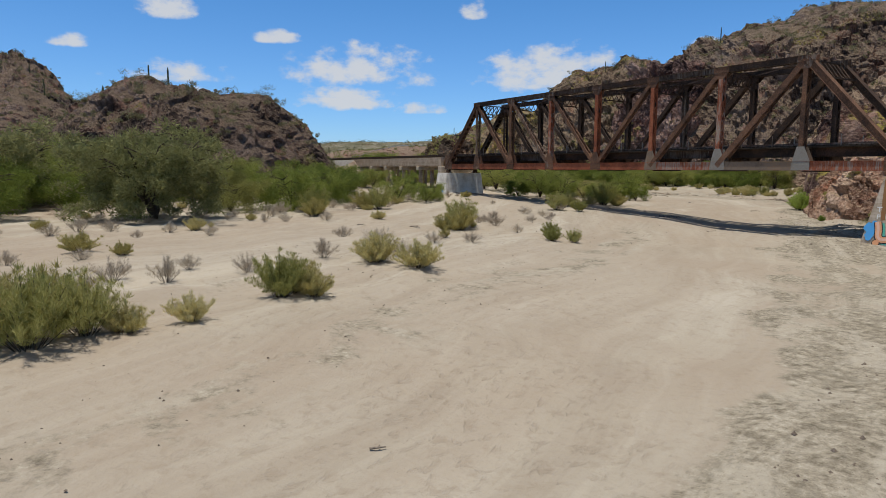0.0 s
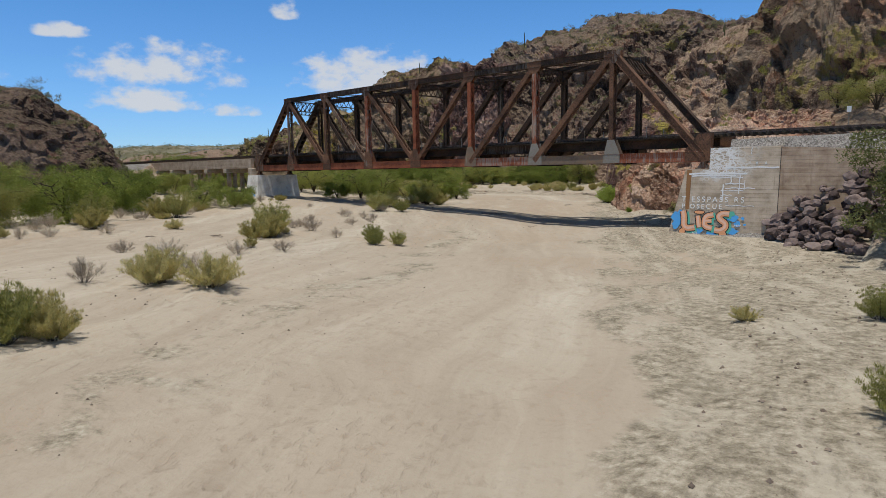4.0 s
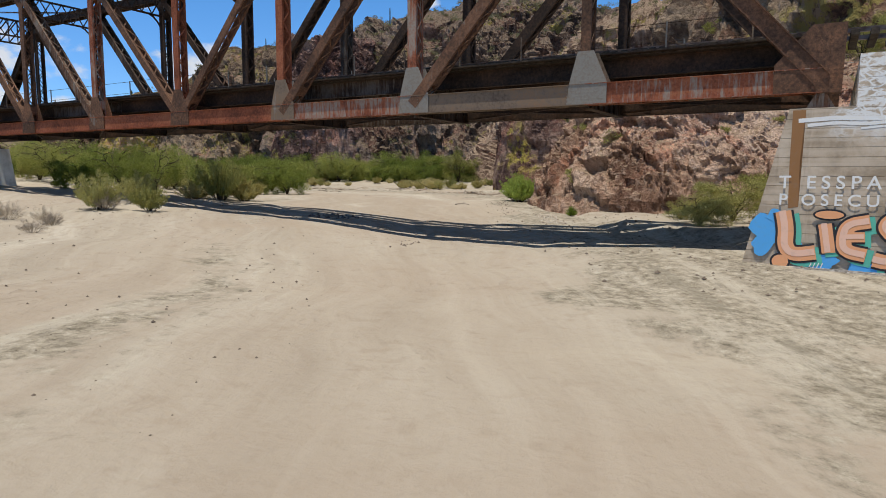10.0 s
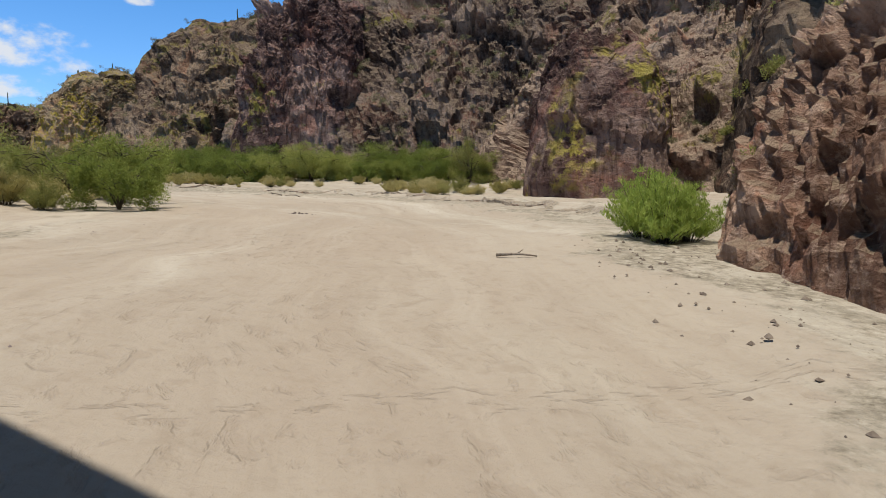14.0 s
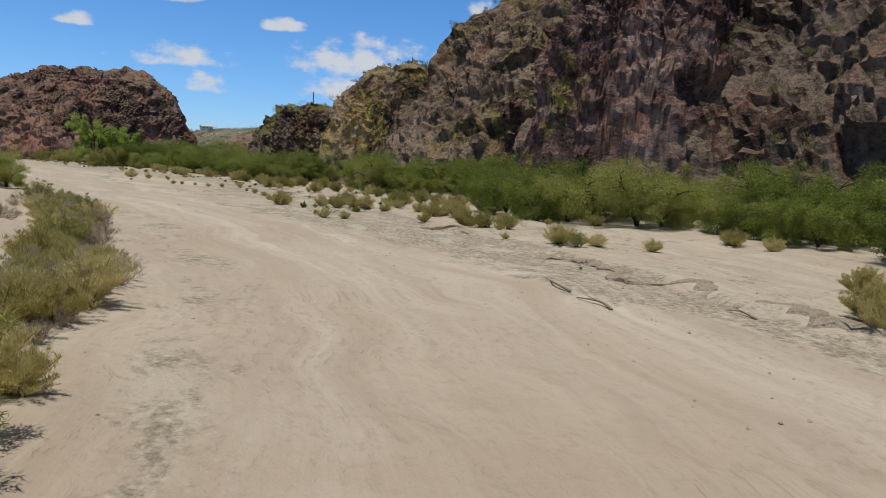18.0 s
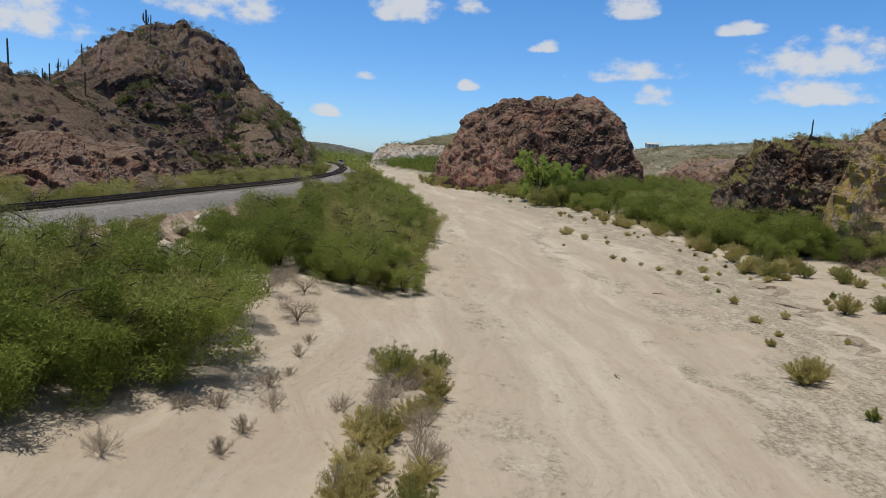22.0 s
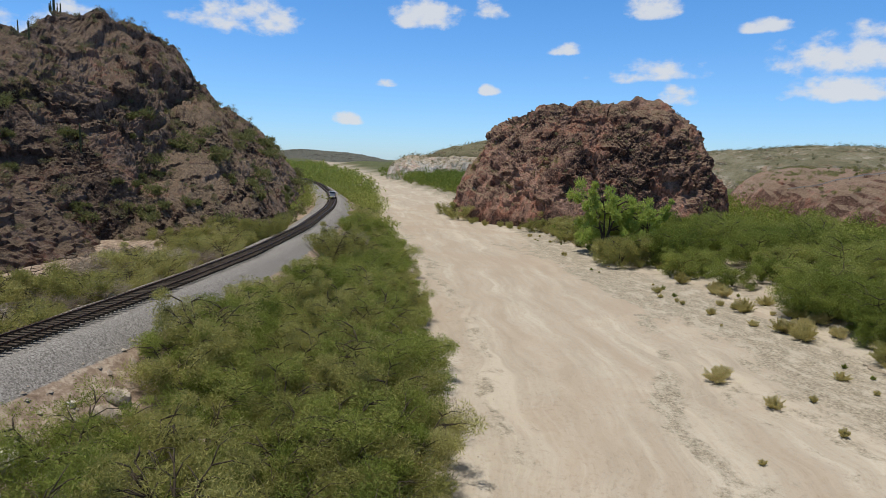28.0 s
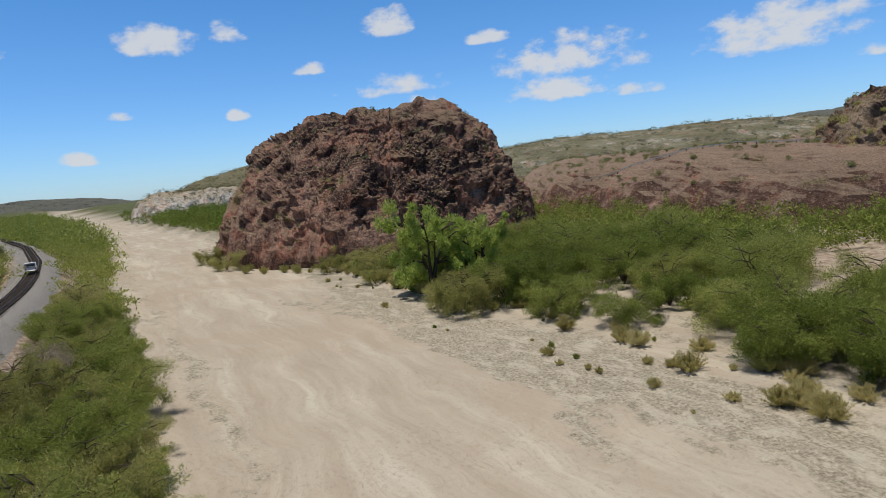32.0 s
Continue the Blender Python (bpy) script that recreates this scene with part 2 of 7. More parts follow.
def cells(n, l, v, scale, feature="F1", out="Distance"):
    t = n.new("ShaderNodeTexVoronoi")
    t.feature = feature
    t.inputs["Scale"].default_value = scale
    l.new(v, t.inputs["Vector"])
    return t.outputs[out]


def ramp(n, l, fac, stops):
    r = n.new("ShaderNodeValToRGB")
    e = r.color_ramp.elements
    while len(e) < len(stops):
        e.new(0.5)
    for k, (p, c) in enumerate(stops):
        e[k].position = p
        e[k].color = (*c, 1) if len(c) == 3 else c
    l.new(fac, r.inputs["Fac"])
    return r.outputs["Color"]


def rng(n, l, fac, a, b, lo=0.0, hi=1.0):
    r = n.new("ShaderNodeMapRange")
    r.interpolation_type = "SMOOTHSTEP"
    for k, v in zip(("From Min", "From Max", "To Min", "To Max"), (a, b, lo, hi)):
        r.inputs[k].default_value = v
    l.new(fac, r.inputs["Value"])
    return r.outputs["Result"]


def mix(n, l, fac, a, b, mode="MIX"):
    x = n.new("ShaderNodeMix")
    x.data_type, x.blend_type = "RGBA", mode
    for sock, v in ((x.inputs["Factor"], fac), (x.inputs["A"], a), (x.inputs["B"], b)):
        if isinstance(v, (int, float)):
            sock.default_value = v
        elif isinstance(v, tuple):
            sock.default_value = (*v, 1)
        else:
            l.new(v, sock)
    return x.outputs["Result"]


def calc(n, l, op, a, b=0.0):
    x = n.new("ShaderNodeMath")
    x.operation = op
    for sock, v in zip(x.inputs, (a, b)):
        if isinstance(v, (int, float)):
            sock.default_value = v
        else:
            l.new(v, sock)
    return x.outputs[0]


def bump(n, l, b, height, strength, dist, chain=None):
    x = n.new("ShaderNodeBump")
    x.inputs["Strength"].default_value, x.inputs["Distance"].default_value = strength, dist
    l.new(height, x.inputs["Height"])
    if chain is not None:
        l.new(chain, x.inputs["Normal"])
    l.new(x.outputs["Normal"], b.inputs["Normal"])
    return x.outputs["Normal"]


def attr(n, name):
    a = n.new("ShaderNodeAttribute")
    a.attribute_name = name
    return a.outputs["Fac"]


def rock_material(name, dark, mid, light, soil, moss=None, moss_amount=0.0, grain=1.0, soil_from=0.62, tone=0.5, soil_share=0.85):
    """Weathered desert rock: three tones in patches, streaks down the faces, gravelly soil on ledges, lichen in patches."""
    m, n, l, b = material(name, 0.95, spec=0.12)
    v = place_of(n, l)
    big = speckle(n, l, v, 0.06 * grain, 4, 0.6, 0.8)
    mid_s = speckle(n, l, v, 0.33 * grain, 8, 0.62, 0.6)
    fine = speckle(n, l, v, 2.6 * grain, 8, 0.68)
    warp = n.new("ShaderNodeTexNoise")
    warp.inputs["Scale"].default_value, warp.inputs["Detail"].default_value = 0.8 * grain, 5
    l.new(v, warp.inputs["Vector"])
    add = n.new("ShaderNodeVectorMath")
    add.operation = "MULTIPLY_ADD"
    add.inputs[1].default_value = (2.2 / grain, 2.2 / grain, 2.2 / grain)
    l.new(warp.outputs["Color"], add.inputs[0])
    l.new(v, add.inputs[2])
    crack = cells(n, l, add.outputs["Vector"], 0.5 * grain, "DISTANCE_TO_EDGE")
    blend = calc(n, l, "ADD", calc(n, l, "MULTIPLY", big, 0.62), calc(n, l, "MULTIPLY", mid_s, 0.38))
    col = ramp(n, l, blend, [(tone - 0.06, dark), (tone - 0.005, mid), (tone + 0.07, light)])
    col = mix(n, l, rng(n, l, fine, 0.45, 0.75, 0, 0.4), col, light)
    warm = rng(n, l, speckle(n, l, v, 0.11 * grain, 6, 0.65, 0.9), 0.5, 0.62, 0, 0.55)
    col = mix(n, l, warm, col, mix(n, l, 1.0, col, (1.3, 0.86, 0.74), "MULTIPLY"))
    # faint crevice shade put into the colour along the crack lines
    col = mix(n, l, rng(n, l, crack, 0.03, 0.0, 0, 0.08), col, dark)
    # broken small faces: pale fresh chips, dark pits
    chips = speckle(n, l, place_of(n, l, (1.0, 1.0, 1.7)), 1.1 * grain, 9, 0.7, 0.25)
    col = mix(n, l, rng(n, l, chips, 0.52, 0.64, 0, 0.6), col, light)
    col = mix(n, l, rng(n, l, chips, 0.46, 0.36, 0, 0.65), col, dark)
    streak = speckle(n, l, place_of(n, l, (1.0, 1.0, 0.13)), 0.8 * grain, 6, 0.65, 0.5)
    col = mix(n, l, rng(n, l, streak, 0.52, 0.66, 0, 0.6), col, dark)
    if moss:
        mask = calc(n, l, "MULTIPLY", rng(n, l, speckle(n, l, v, 0.075 * grain, 4, 0.6, 0.6), 0.62 - moss_amount, 0.7 - moss_amount), rng(n, l, speckle(n, l, v, 0.7, 7, 0.7), 0.46, 0.56))
        col = mix(n, l, calc(n, l, "MULTIPLY", mask, 0.85), col, moss)
    geo = n.new("ShaderNodeNewGeometry")
    sep = n.new("ShaderNodeSeparateXYZ")
    l.new(geo.outputs["Normal"], sep.inputs[0])
    up = calc(n, l, "ADD", sep.outputs["Z"], calc(n, l, "MULTIPLY", calc(n, l, "SUBTRACT", mid_s, 0.5), 0.7))
    soil_c = mix(n, l, rng(n, l, fine, 0.42, 0.62), soil, mix(n, l, 0.6, soil, dark))
    col = mix(n, l, rng(n, l, up, soil_from, soil_from + 0.16, 0, soil_share), col, soil_c)
    l.new(col, b.inputs["Base Color"])
    h = calc(n, l, "ADD", calc(n, l, "ADD", calc(n, l, "MULTIPLY", rng(n, l, crack, 0.0, 0.05), 0.06), calc(n, l, "MULTIPLY", chips, 0.9)), calc(n, l, "ADD", calc(n, l, "MULTIPLY", mid_s, 1.3), calc(n, l, "MULTIPLY", fine, 0.35)))
    bump(n, l, b, h, 1.0, 0.75 / grain)
    return m


ROCK_DARK = rock_material("rock_dark_brown", (0.045, 0.031, 0.026), (0.128, 0.088, 0.07), (0.28, 0.205, 0.165), (0.18, 0.135, 0.098), (0.27, 0.24, 0.07), 0.04, soil_from=0.5)
ROCK_PURPLE = rock_material("rock_purple_cliff", (0.06, 0.036, 0.034), (0.175, 0.105, 0.09), (0.36, 0.25, 0.21), (0.27, 0.2, 0.145), (0.33, 0.29, 0.07), 0.02, soil_from=0.8)
ROCK_YELLOW = rock_material("rock_yellow_lichen", (0.08, 0.055, 0.036), (0.24, 0.168, 0.1), (0.42, 0.32, 0.21), (0.33, 0.265, 0.17), (0.4, 0.31, 0.05), 0.19, soil_from=0.55)
ROCK_OCHRE = rock_material("rock_ochre_crag", (0.055, 0.037, 0.029), (0.16, 0.11, 0.08), (0.32, 0.24, 0.17), (0.235, 0.178, 0.12), (0.3, 0.25, 0.08), 0.08, soil_from=0.6)
ROCK_MOUNTAIN = rock_material("rock_mountain_side", (0.05, 0.034, 0.028), (0.145, 0.1, 0.077), (0.3, 0.225, 0.178), (0.215, 0.163, 0.117), (0.33, 0.28, 0.08), 0.04, soil_from=0.45)
ROCK_SLAB = rock_material("rock_lichen_slab", (0.055, 0.033, 0.03), (0.15, 0.088, 0.074), (0.33, 0.23, 0.185), (0.3, 0.23, 0.16), (0.42, 0.35, 0.08), 0.13, soil_from=0.7)
# far scrub, greyed so that the haze of distance is put into its colour
ROCK_RANGE = rock_material("far_mountain_haze_scrub", (0.07, 0.075, 0.07), (0.12, 0.122, 0.11), (0.18, 0.17, 0.15), (0.12, 0.122, 0.1), grain=0.25)
ROCK_PINK = rock_material("rock_pink_granite", (0.18, 0.1, 0.07), (0.46, 0.29, 0.205), (0.66, 0.49, 0.385), (0.4, 0.3, 0.21), (0.34, 0.28, 0.09), -0.04, grain=1.3)
ROCK_SLOPE = rock_material("rock_scree_slope", (0.11, 0.07, 0.052), (0.28, 0.19, 0.14), (0.46, 0.345, 0.265), (0.38, 0.285, 0.205), (0.33, 0.28, 0.08), 0.06, soil_from=0.45)
ROCK_ROUND = rock_material("rock_brown_dome", (0.045, 0.03, 0.027), (0.15, 0.088, 0.068), (0.38, 0.235, 0.175), (0.25, 0.185, 0.125), (0.2, 0.18, 0.06), 0.02, soil_from=0.6)
ROCK_CUT = rock_material("rock_red_cut", (0.085, 0.048, 0.036), (0.205, 0.125, 0.094), (0.36, 0.25, 0.2), (0.28, 0.21, 0.155))
ROCK_WHITE = rock_material("rock_white_bluff", (0.3, 0.26, 0.21), (0.5, 0.45, 0.39), (0.66, 0.61, 0.54), (0.3, 0.25, 0.17))
ROCK_UPLAND = rock_material("pale_eroded_upland", (0.11, 0.105, 0.068), (0.2, 0.18, 0.128), (0.4, 0.365, 0.3), (0.145, 0.138, 0.078), grain=0.5, soil_from=0.8, soil_share=0.7)
ROCK_FAR = rock_material("far_scrub_hill", (0.09, 0.085, 0.06), (0.17, 0.14, 0.1), (0.27, 0.22, 0.16), (0.17, 0.16, 0.09), grain=0.4)


def ground_material():
    m, n, l, b = material("wash_sand", 0.96, spec=0.1)
    v = place_of(n, l)
    flow = n.new("ShaderNodeCombineXYZ")
    l.new(calc(n, l, "MULTIPLY", attr(n, "along"), 0.055), flow.inputs[0])
    l.new(calc(n, l, "MULTIPLY", attr(n, "across"), 0.4), flow.inputs[1])
    big = speckle(n, l, v, 0.045, 5, 0.6, 0.8)
    mid_s = speckle(n, l, v, 0.5, 7, 0.62, 0.3)
    lumps = speckle(n, l, v, 2.1, 4, 0.55, 0.3)
    fine = speckle(n, l, v, 7.0, 8, 0.7)
    grit = speckle(n, l, v, 60.0, 4, 0.7)
    streaks = speckle(n, l, flow.outputs[0], 1.0, 7, 0.62, 0.5)
    ruts = speckle(n, l, flow.outputs[0], 9.0, 3, 0.5, 0.1)
    sand = ramp(n, l, streaks, [(0.28, (0.328, 0.282, 0.224)), (0.46, (0.388, 0.339, 0.272)), (0.58, (0.43, 0.382, 0.312)), (0.74, (0.505, 0.46, 0.386))])
    sand = mix(n, l, rng(n, l, big, 0.47, 0.62, 0, 0.55), sand, (0.358, 0.292, 0.226))
    sand = mix(n, l, rng(n, l, speckle(n, l, v, 0.07, 6, 0.62, 1.2), 0.53, 0.68, 0, 0.32), sand, (0.475, 0.42, 0.335))
    sand = mix(n, l, rng(n, l, lumps, 0.55, 0.72, 0, 0.36), sand, (0.27, 0.215, 0.16))
    broken = rng(n, l, speckle(n, l, v, 0.16, 5, 0.65, 0.5), 0.42, 0.62)
    ruts = calc(n, l, "MULTIPLY", ruts, calc(n, l, "ADD", 0.72, calc(n, l, "MULTIPLY", broken, 0.3)))
    sand = mix(n, l, rng(n, l, speckle(n, l, v, 1.15, 7, 0.7, 0.6), 0.53, 0.66, 0, 0.22), sand, (0.3, 0.24, 0.175))
    sand = mix(n, l, rng(n, l, ruts, 0.55, 0.7, 0, 0.24), sand, (0.27, 0.22, 0.165))
    # hoof and foot dimples, and thin wheel tracks that run with the bed
    dent = n.new("ShaderNodeCombineXYZ")
    l.new(calc(n, l, "MULTIPLY", attr(n, "along"), 1.5), dent.inputs[0])
    l.new(calc(n, l, "MULTIPLY", attr(n, "across"), 2.6), dent.inputs[1])
    dents = speckle(n, l, dent.outputs[0], 1.0, 4, 0.6, 0.4)
    walked = rng(n, l, speckle(n, l, v, 0.09, 4, 0.6, 0.5), 0.4, 0.58)
    dents = calc(n, l, "MULTIPLY", rng(n, l, dents, 0.52, 0.68), walked)
    # shade inside the dimples is put into the sand colour
    sand = mix(n, l, calc(n, l, "MULTIPLY", dents, 0.3), sand, (0.25, 0.195, 0.145))
    lane = n.new("ShaderNodeCombineXYZ")
    l.new(calc(n, l, "MULTIPLY", attr(n, "along"), 0.05), lane.inputs[0])
    l.new(calc(n, l, "MULTIPLY", attr(n, "across"), 1.7), lane.inputs[1])
    lanes = speckle(n, l, lane.outputs[0], 1.0, 3, 0.6, 0.0)
    sand = mix(n, l, rng(n, l, lanes, 0.54, 0.66, 0, 0.14), sand, (0.27, 0.215, 0.165))
    sand = mix(n, l, rng(n, l, lanes, 0.46, 0.36, 0, 0.16), sand, (0.5, 0.445, 0.365))
    # broad travelled bands, browner and finer than the loose sand beside them
    band = n.new("ShaderNodeCombineXYZ")
    l.new(calc(n, l, "MULTIPLY", attr(n, "along"), 0.014), band.inputs[0])
    l.new(calc(n, l, "MULTIPLY", attr(n, "across"), 0.15), band.inputs[1])
    bands = speckle(n, l, band.outputs[0], 1.0, 5, 0.55, 0.2)
    sand = mix(n, l, rng(n, l, bands, 0.44, 0.56, 0, 0.36), sand, (0.338, 0.272, 0.208))
    sand = mix(n, l, rng(n, l, bands, 0.42, 0.34, 0, 0.5), sand, (0.5, 0.445, 0.362))
    # damp, crusted silt and gravel along the margins
    run = n.new("ShaderNodeCombineXYZ")
    l.new(calc(n, l, "MULTIPLY", attr(n, "along"), 0.45), run.inputs[0])
    l.new(attr(n, "across"), run.inputs[1])
    rv = run.outputs[0]
    crust = ramp(n, l, speckle(n, l, v, 3.2, 12, 0.76), [(0.36, (0.13, 0.112, 0.084)), (0.46, (0.245, 0.212, 0.162)), (0.54, (0.335, 0.295, 0.23)), (0.66, (0.47, 0.425, 0.35))])
    crust = mix(n, l, rng(n, l, speckle(n, l, rv, 0.6, 9, 0.72), 0.48, 0.6, 0, 0.7), crust, (0.44, 0.395, 0.322))
    crust = mix(n, l, rng(n, l, speckle(n, l, rv, 0.9, 9, 0.74), 0.53, 0.63, 0, 0.55), crust, (0.2, 0.178, 0.137))
    crust = mix(n, l, rng(n, l, cells(n, l, v, 11.0), 0.0, 0.15, 0.16, 0), crust, (0.13, 0.11, 0.085))
    crust = mix(n, l, rng(n, l, speckle(n, l, v, 14, 6, 0.75), 0.6, 0.66, 0, 0.7), crust, (0.13, 0.11, 0.08))
    gm = calc(n, l, "ADD", attr(n, "gravel"), calc(n, l, "MULTIPLY", calc(n, l, "SUBTRACT", speckle(n, l, v, 0.3, 9, 0.72, 0.4), 0.5), 1.9))
    gm = calc(n, l, "ADD", gm, calc(n, l, "MULTIPLY", calc(n, l, "SUBTRACT", streaks, 0.5), 1.2))
    col = mix(n, l, rng(n, l, gm, 0.4, 0.72), sand, crust)
    # bare soil and rubble on the slopes, grey ballast by the rails
    dirt = ramp(n, l, speckle(n, l, v, 1.1, 10, 0.75), [(0.38, (0.16, 0.115, 0.085)), (0.5, (0.27, 0.205, 0.155)), (0.62, (0.42, 0.35, 0.28))])
    dirt = mix(n, l, rng(n, l, cells(n, l, v, 4.0), 0.0, 0.22, 0.5, 0), dirt, (0.4, 0.33, 0.27))
    dm = calc(n, l, "ADD", attr(n, "dirt"), calc(n, l, "MULTIPLY", calc(n, l, "SUBTRACT", mid_s, 0.5), 0.8))
    col = mix(n, l, rng(n, l, dm, 0.4, 0.62), col, dirt)
    far_green = ramp(n, l, speckle(n, l, v, 0.09, 8, 0.75), [(0.38, (0.05, 0.062, 0.022)), (0.55, (0.095, 0.105, 0.042)), (0.68, (0.19, 0.17, 0.1))])
    col = mix(n, l, attr(n, "scrub"), col, far_green)
    ball = ramp(n, l, cells(n, l, v, 13.0, "F1", "Color"), [(0.1, (0.09, 0.083, 0.078)), (0.5, (0.2, 0.188, 0.178)), (0.9, (0.33, 0.315, 0.3))])
    bm_ = calc(n, l, "ADD", attr(n, "ballast"), calc(n, l, "MULTIPLY", calc(n, l, "SUBTRACT", mid_s, 0.5), 0.6))
    col = mix(n, l, rng(n, l, bm_, 0.42, 0.58), col, ball)
    col = mix(n, l, rng(n, l, fine, 0.5, 0.72, 0, 0.3), col, mix(n, l, 0.5, col, (0.2, 0.16, 0.12)))
    col = mix(n, l, rng(n, l, grit, 0.62, 0.72, 0, 0.3), col, (0.15, 0.12, 0.095))
    l.new(col, b.inputs["Base Color"])
    h = calc(n, l, "ADD", calc(n, l, "MULTIPLY", lumps, 0.6), calc(n, l, "ADD", calc(n, l, "MULTIPLY", fine, 0.3), calc(n, l, "MULTIPLY", grit, 0.06)))
    h = calc(n, l, "ADD", h, calc(n, l, "SUBTRACT", calc(n, l, "MULTIPLY", ruts, 0.2), calc(n, l, "MULTIPLY", dents, 0.28)))
    bump(n, l, b, h, 0.8, 0.13)
    return m


SAND = ground_material()


# ---- the land ----
TRACK = [(160, -3), (60.3, -1.9), (0.4, 1.32), (-60.5, 4.74), (-100, 7.5), (-143, 11.4), (-165, 13), (-187, 14.7), (-206, 15.3), (-226, 15.2), (-256, 13), (-300, 6.5), (-324, 1.5), (-363, -8.5), (-430, -30), (-520, -66), (-700, -160)]
RAIL_Z = 7.95
LEFT_EDGE = [(14, -130), (5, -62), (-3, -44), (-7, -30), (-14, -15), (-30, 2), (-44, 22), (-58, 39), (-74, 45.5), (-100, 48.5), (-127, 48.5), (-150, 46.5), (-186, 45.5), (-223, 40.5), (-264, 32), (-345, 13), (-516, -27), (-800, -108), (-1300, -260)]
RIGHT_EDGE = [(36, -130), (25, -66), (20.5, -46), (17.5, -34), (15, -20), (12.5, -10), (6.8, -3.6), (-1.2, -2.2), (-8, 9), (-16, 25), (-24, 44), (-38, 60), (-54, 67), (-82, 72), (-139, 79), (-168, 84), (-212, 84), (-240, 79), (-273, 69), (-348, 57), (-449, 36), (-700, -28), (-1300, -190)]


BAR_LINE = [(-60, 71), (-80, 69.5), (-97, 66), (-112, 64), (-125, 62), (-140, 64.5), (-155, 63), (-170, 59.5), (-187, 58.5), (-200, 57), (-214, 62), (-230, 65), (-259, 61), (-285, 53), (-319, 38)]
GRAVEL_LINE = [(30, -90), (19, -60), (15, -49), (12, -41), (9, -35), (6, -30), (1, -20), (-2, -14), (-6, -9), (-5, -3), (-2, 2)]


def land(P):
    """Height, gravel share and dirt share of the ground at places P (n x 2)."""
    P3 = np.c_[P, np.zeros(len(P))]
    dl, dr = side_distance(P, LEFT_EDGE), -side_distance(P, RIGHT_EDGE)
    dt = np.abs(side_distance(P, TRACK))
    south = step(-45, -15, P[:, 1] + 0.25 * P[:, 0] + 25)
    wob = fbm(P3 / 9.0, 3, 5)
    dl, dr = dl + 1.3 * wob, dr + 1.3 * fbm(P3 / 7.0, 3, 9)
    z = 0.07 * fbm(P3 / 14.0, 3, 21) + 0.03 * fbm(P3 / 2.2, 3, 31)
    z = z + 0.25 * step(-1, 2.0, dl) + 0.35 * step(2, 16, dl) + 0.9 * step(3, 26, dl) * step(-50, -75, P[:, 0]) + 0.3 * step(8, 60, dl)
    z = z + 0.4 * step(0, 1.2, dr) + 1.1 * step(2, 28, dr) + 0.012 * np.clip(dr - 20, 0, 400) + 0.02 * np.clip(dl - 60, 0, 500)
    # the bed rises a little under the bridge, most along its left side
    z = z + step(-12, 5, P[:, 1]) * step(48, 26, P[:, 1]) * (0.1 + 0.75 * step(-6, -26, P[:, 0])) - 0.25 * step(-4, 3, P[:, 0]) * step(0, -6, P[:, 1])
    bank = np.clip(np.maximum(step(0.5, 3, dl), step(0.5, 3, dr)), 0, 1)
    z = z + bank * (0.16 * fbm(P3 / 4.0, 3, 41) + 0.07 * fbm(P3 / 1.3, 2, 43))
    # low steps that the last floods cut along the margins
    for d, h in ((dl + 4.5, 0.10), (dr + 5.5, 0.14), (dr + 9.5, 0.1)):
        z = z + h * step(0, 0.5, d + 0.9 * fbm(P3 / 5.0, 3, 61))
    # railway bank
    fill = 7.35 - np.clip(dt - 2.9, 0, 99) / 1.55 + 0.12 * wob
    on = ((P[:, 0] < -97) | (P[:, 0] > 2.3)).astype(float)
    wall = (P[:, 0] > 0.6) & (P[:, 0] < 13.5) & (P[:, 1] < -1.9 - 0.056 * P[:, 0])
    fill = np.where(wall | (on < 0.5), -9, fill)
    end = 7.35 - np.clip(-97 - P[:, 0], -40, 0) * -0.75 - np.clip(dt - 2.9, 0, 99) / 1.55
    fill = np.maximum(fill, np.where((P[:, 0] > -110) & (P[:, 0] < -60), end, -9))
    z_ground = z
    z = np.maximum(z, fill)
    # ground south of the track, beyond the bank
    behind = side_distance(P, TRACK)
    z = np.maximum(z, np.where((P[:, 0] < -115) & (behind > 0), 5.2 * step(-115, -140, P[:, 0]) + 0.3 * wob, -9))
    gravel = np.exp(-((dr + 2.2) / 3.4) ** 2) * 0.8 + np.exp(-((dl + 2.0) / 3.0) ** 2) * 0.5 + 0.45 * step(0, 4, dr) + 0.2 * step(0, 6, dl)
    near = step(-14, -2, P[:, 0])
    gravel = gravel + 0.5 * step(-60, -90, P[:, 0]) * np.exp(-((dr + 5.0) / 4.5) ** 2)
    gravel = gravel + near * (0.45 * step(-8.5, -4.5, dr) * step(3, 0, dr))
    z = z - 0.35 * step(-70, -30, P[:, 0]) * np.exp(-((dr + 9) / 6.0) ** 2)
    crust = -side_distance(P, GRAVEL_LINE) + 1.2 * fbm(P3 / 3.5, 3, 71)
    gravel = gravel + 0.62 * step(-1.0, 1.0, crust) * step(4, 0, dr) * step(6, 0, P[:, 1])
    # the rough bar between the travelled sand and the right bank
    bar = -side_distance(P, BAR_LINE) + 1.6 * fbm(P3 / 6.0, 4, 73)
    on_bar = step(0, 0.7, bar) * step(1.5, 0, dr) * step(-58, -66, P[:, 0]) * step(-330, -300, P[:, 0])
    gravel = gravel + on_bar * (0.3 + 0.35 * np.exp(-((bar - 1.6) / 1.6) ** 2) + 0.3 * fbm(P3 / 11.0, 3, 75))
    z = z + on_bar * (0.1 + 0.06 * fbm(P3 / 3.0, 3, 77))
    dirt = np.maximum(step(0.3, 1.2, z - z_ground), step(6, 40, dr) * 0.55)
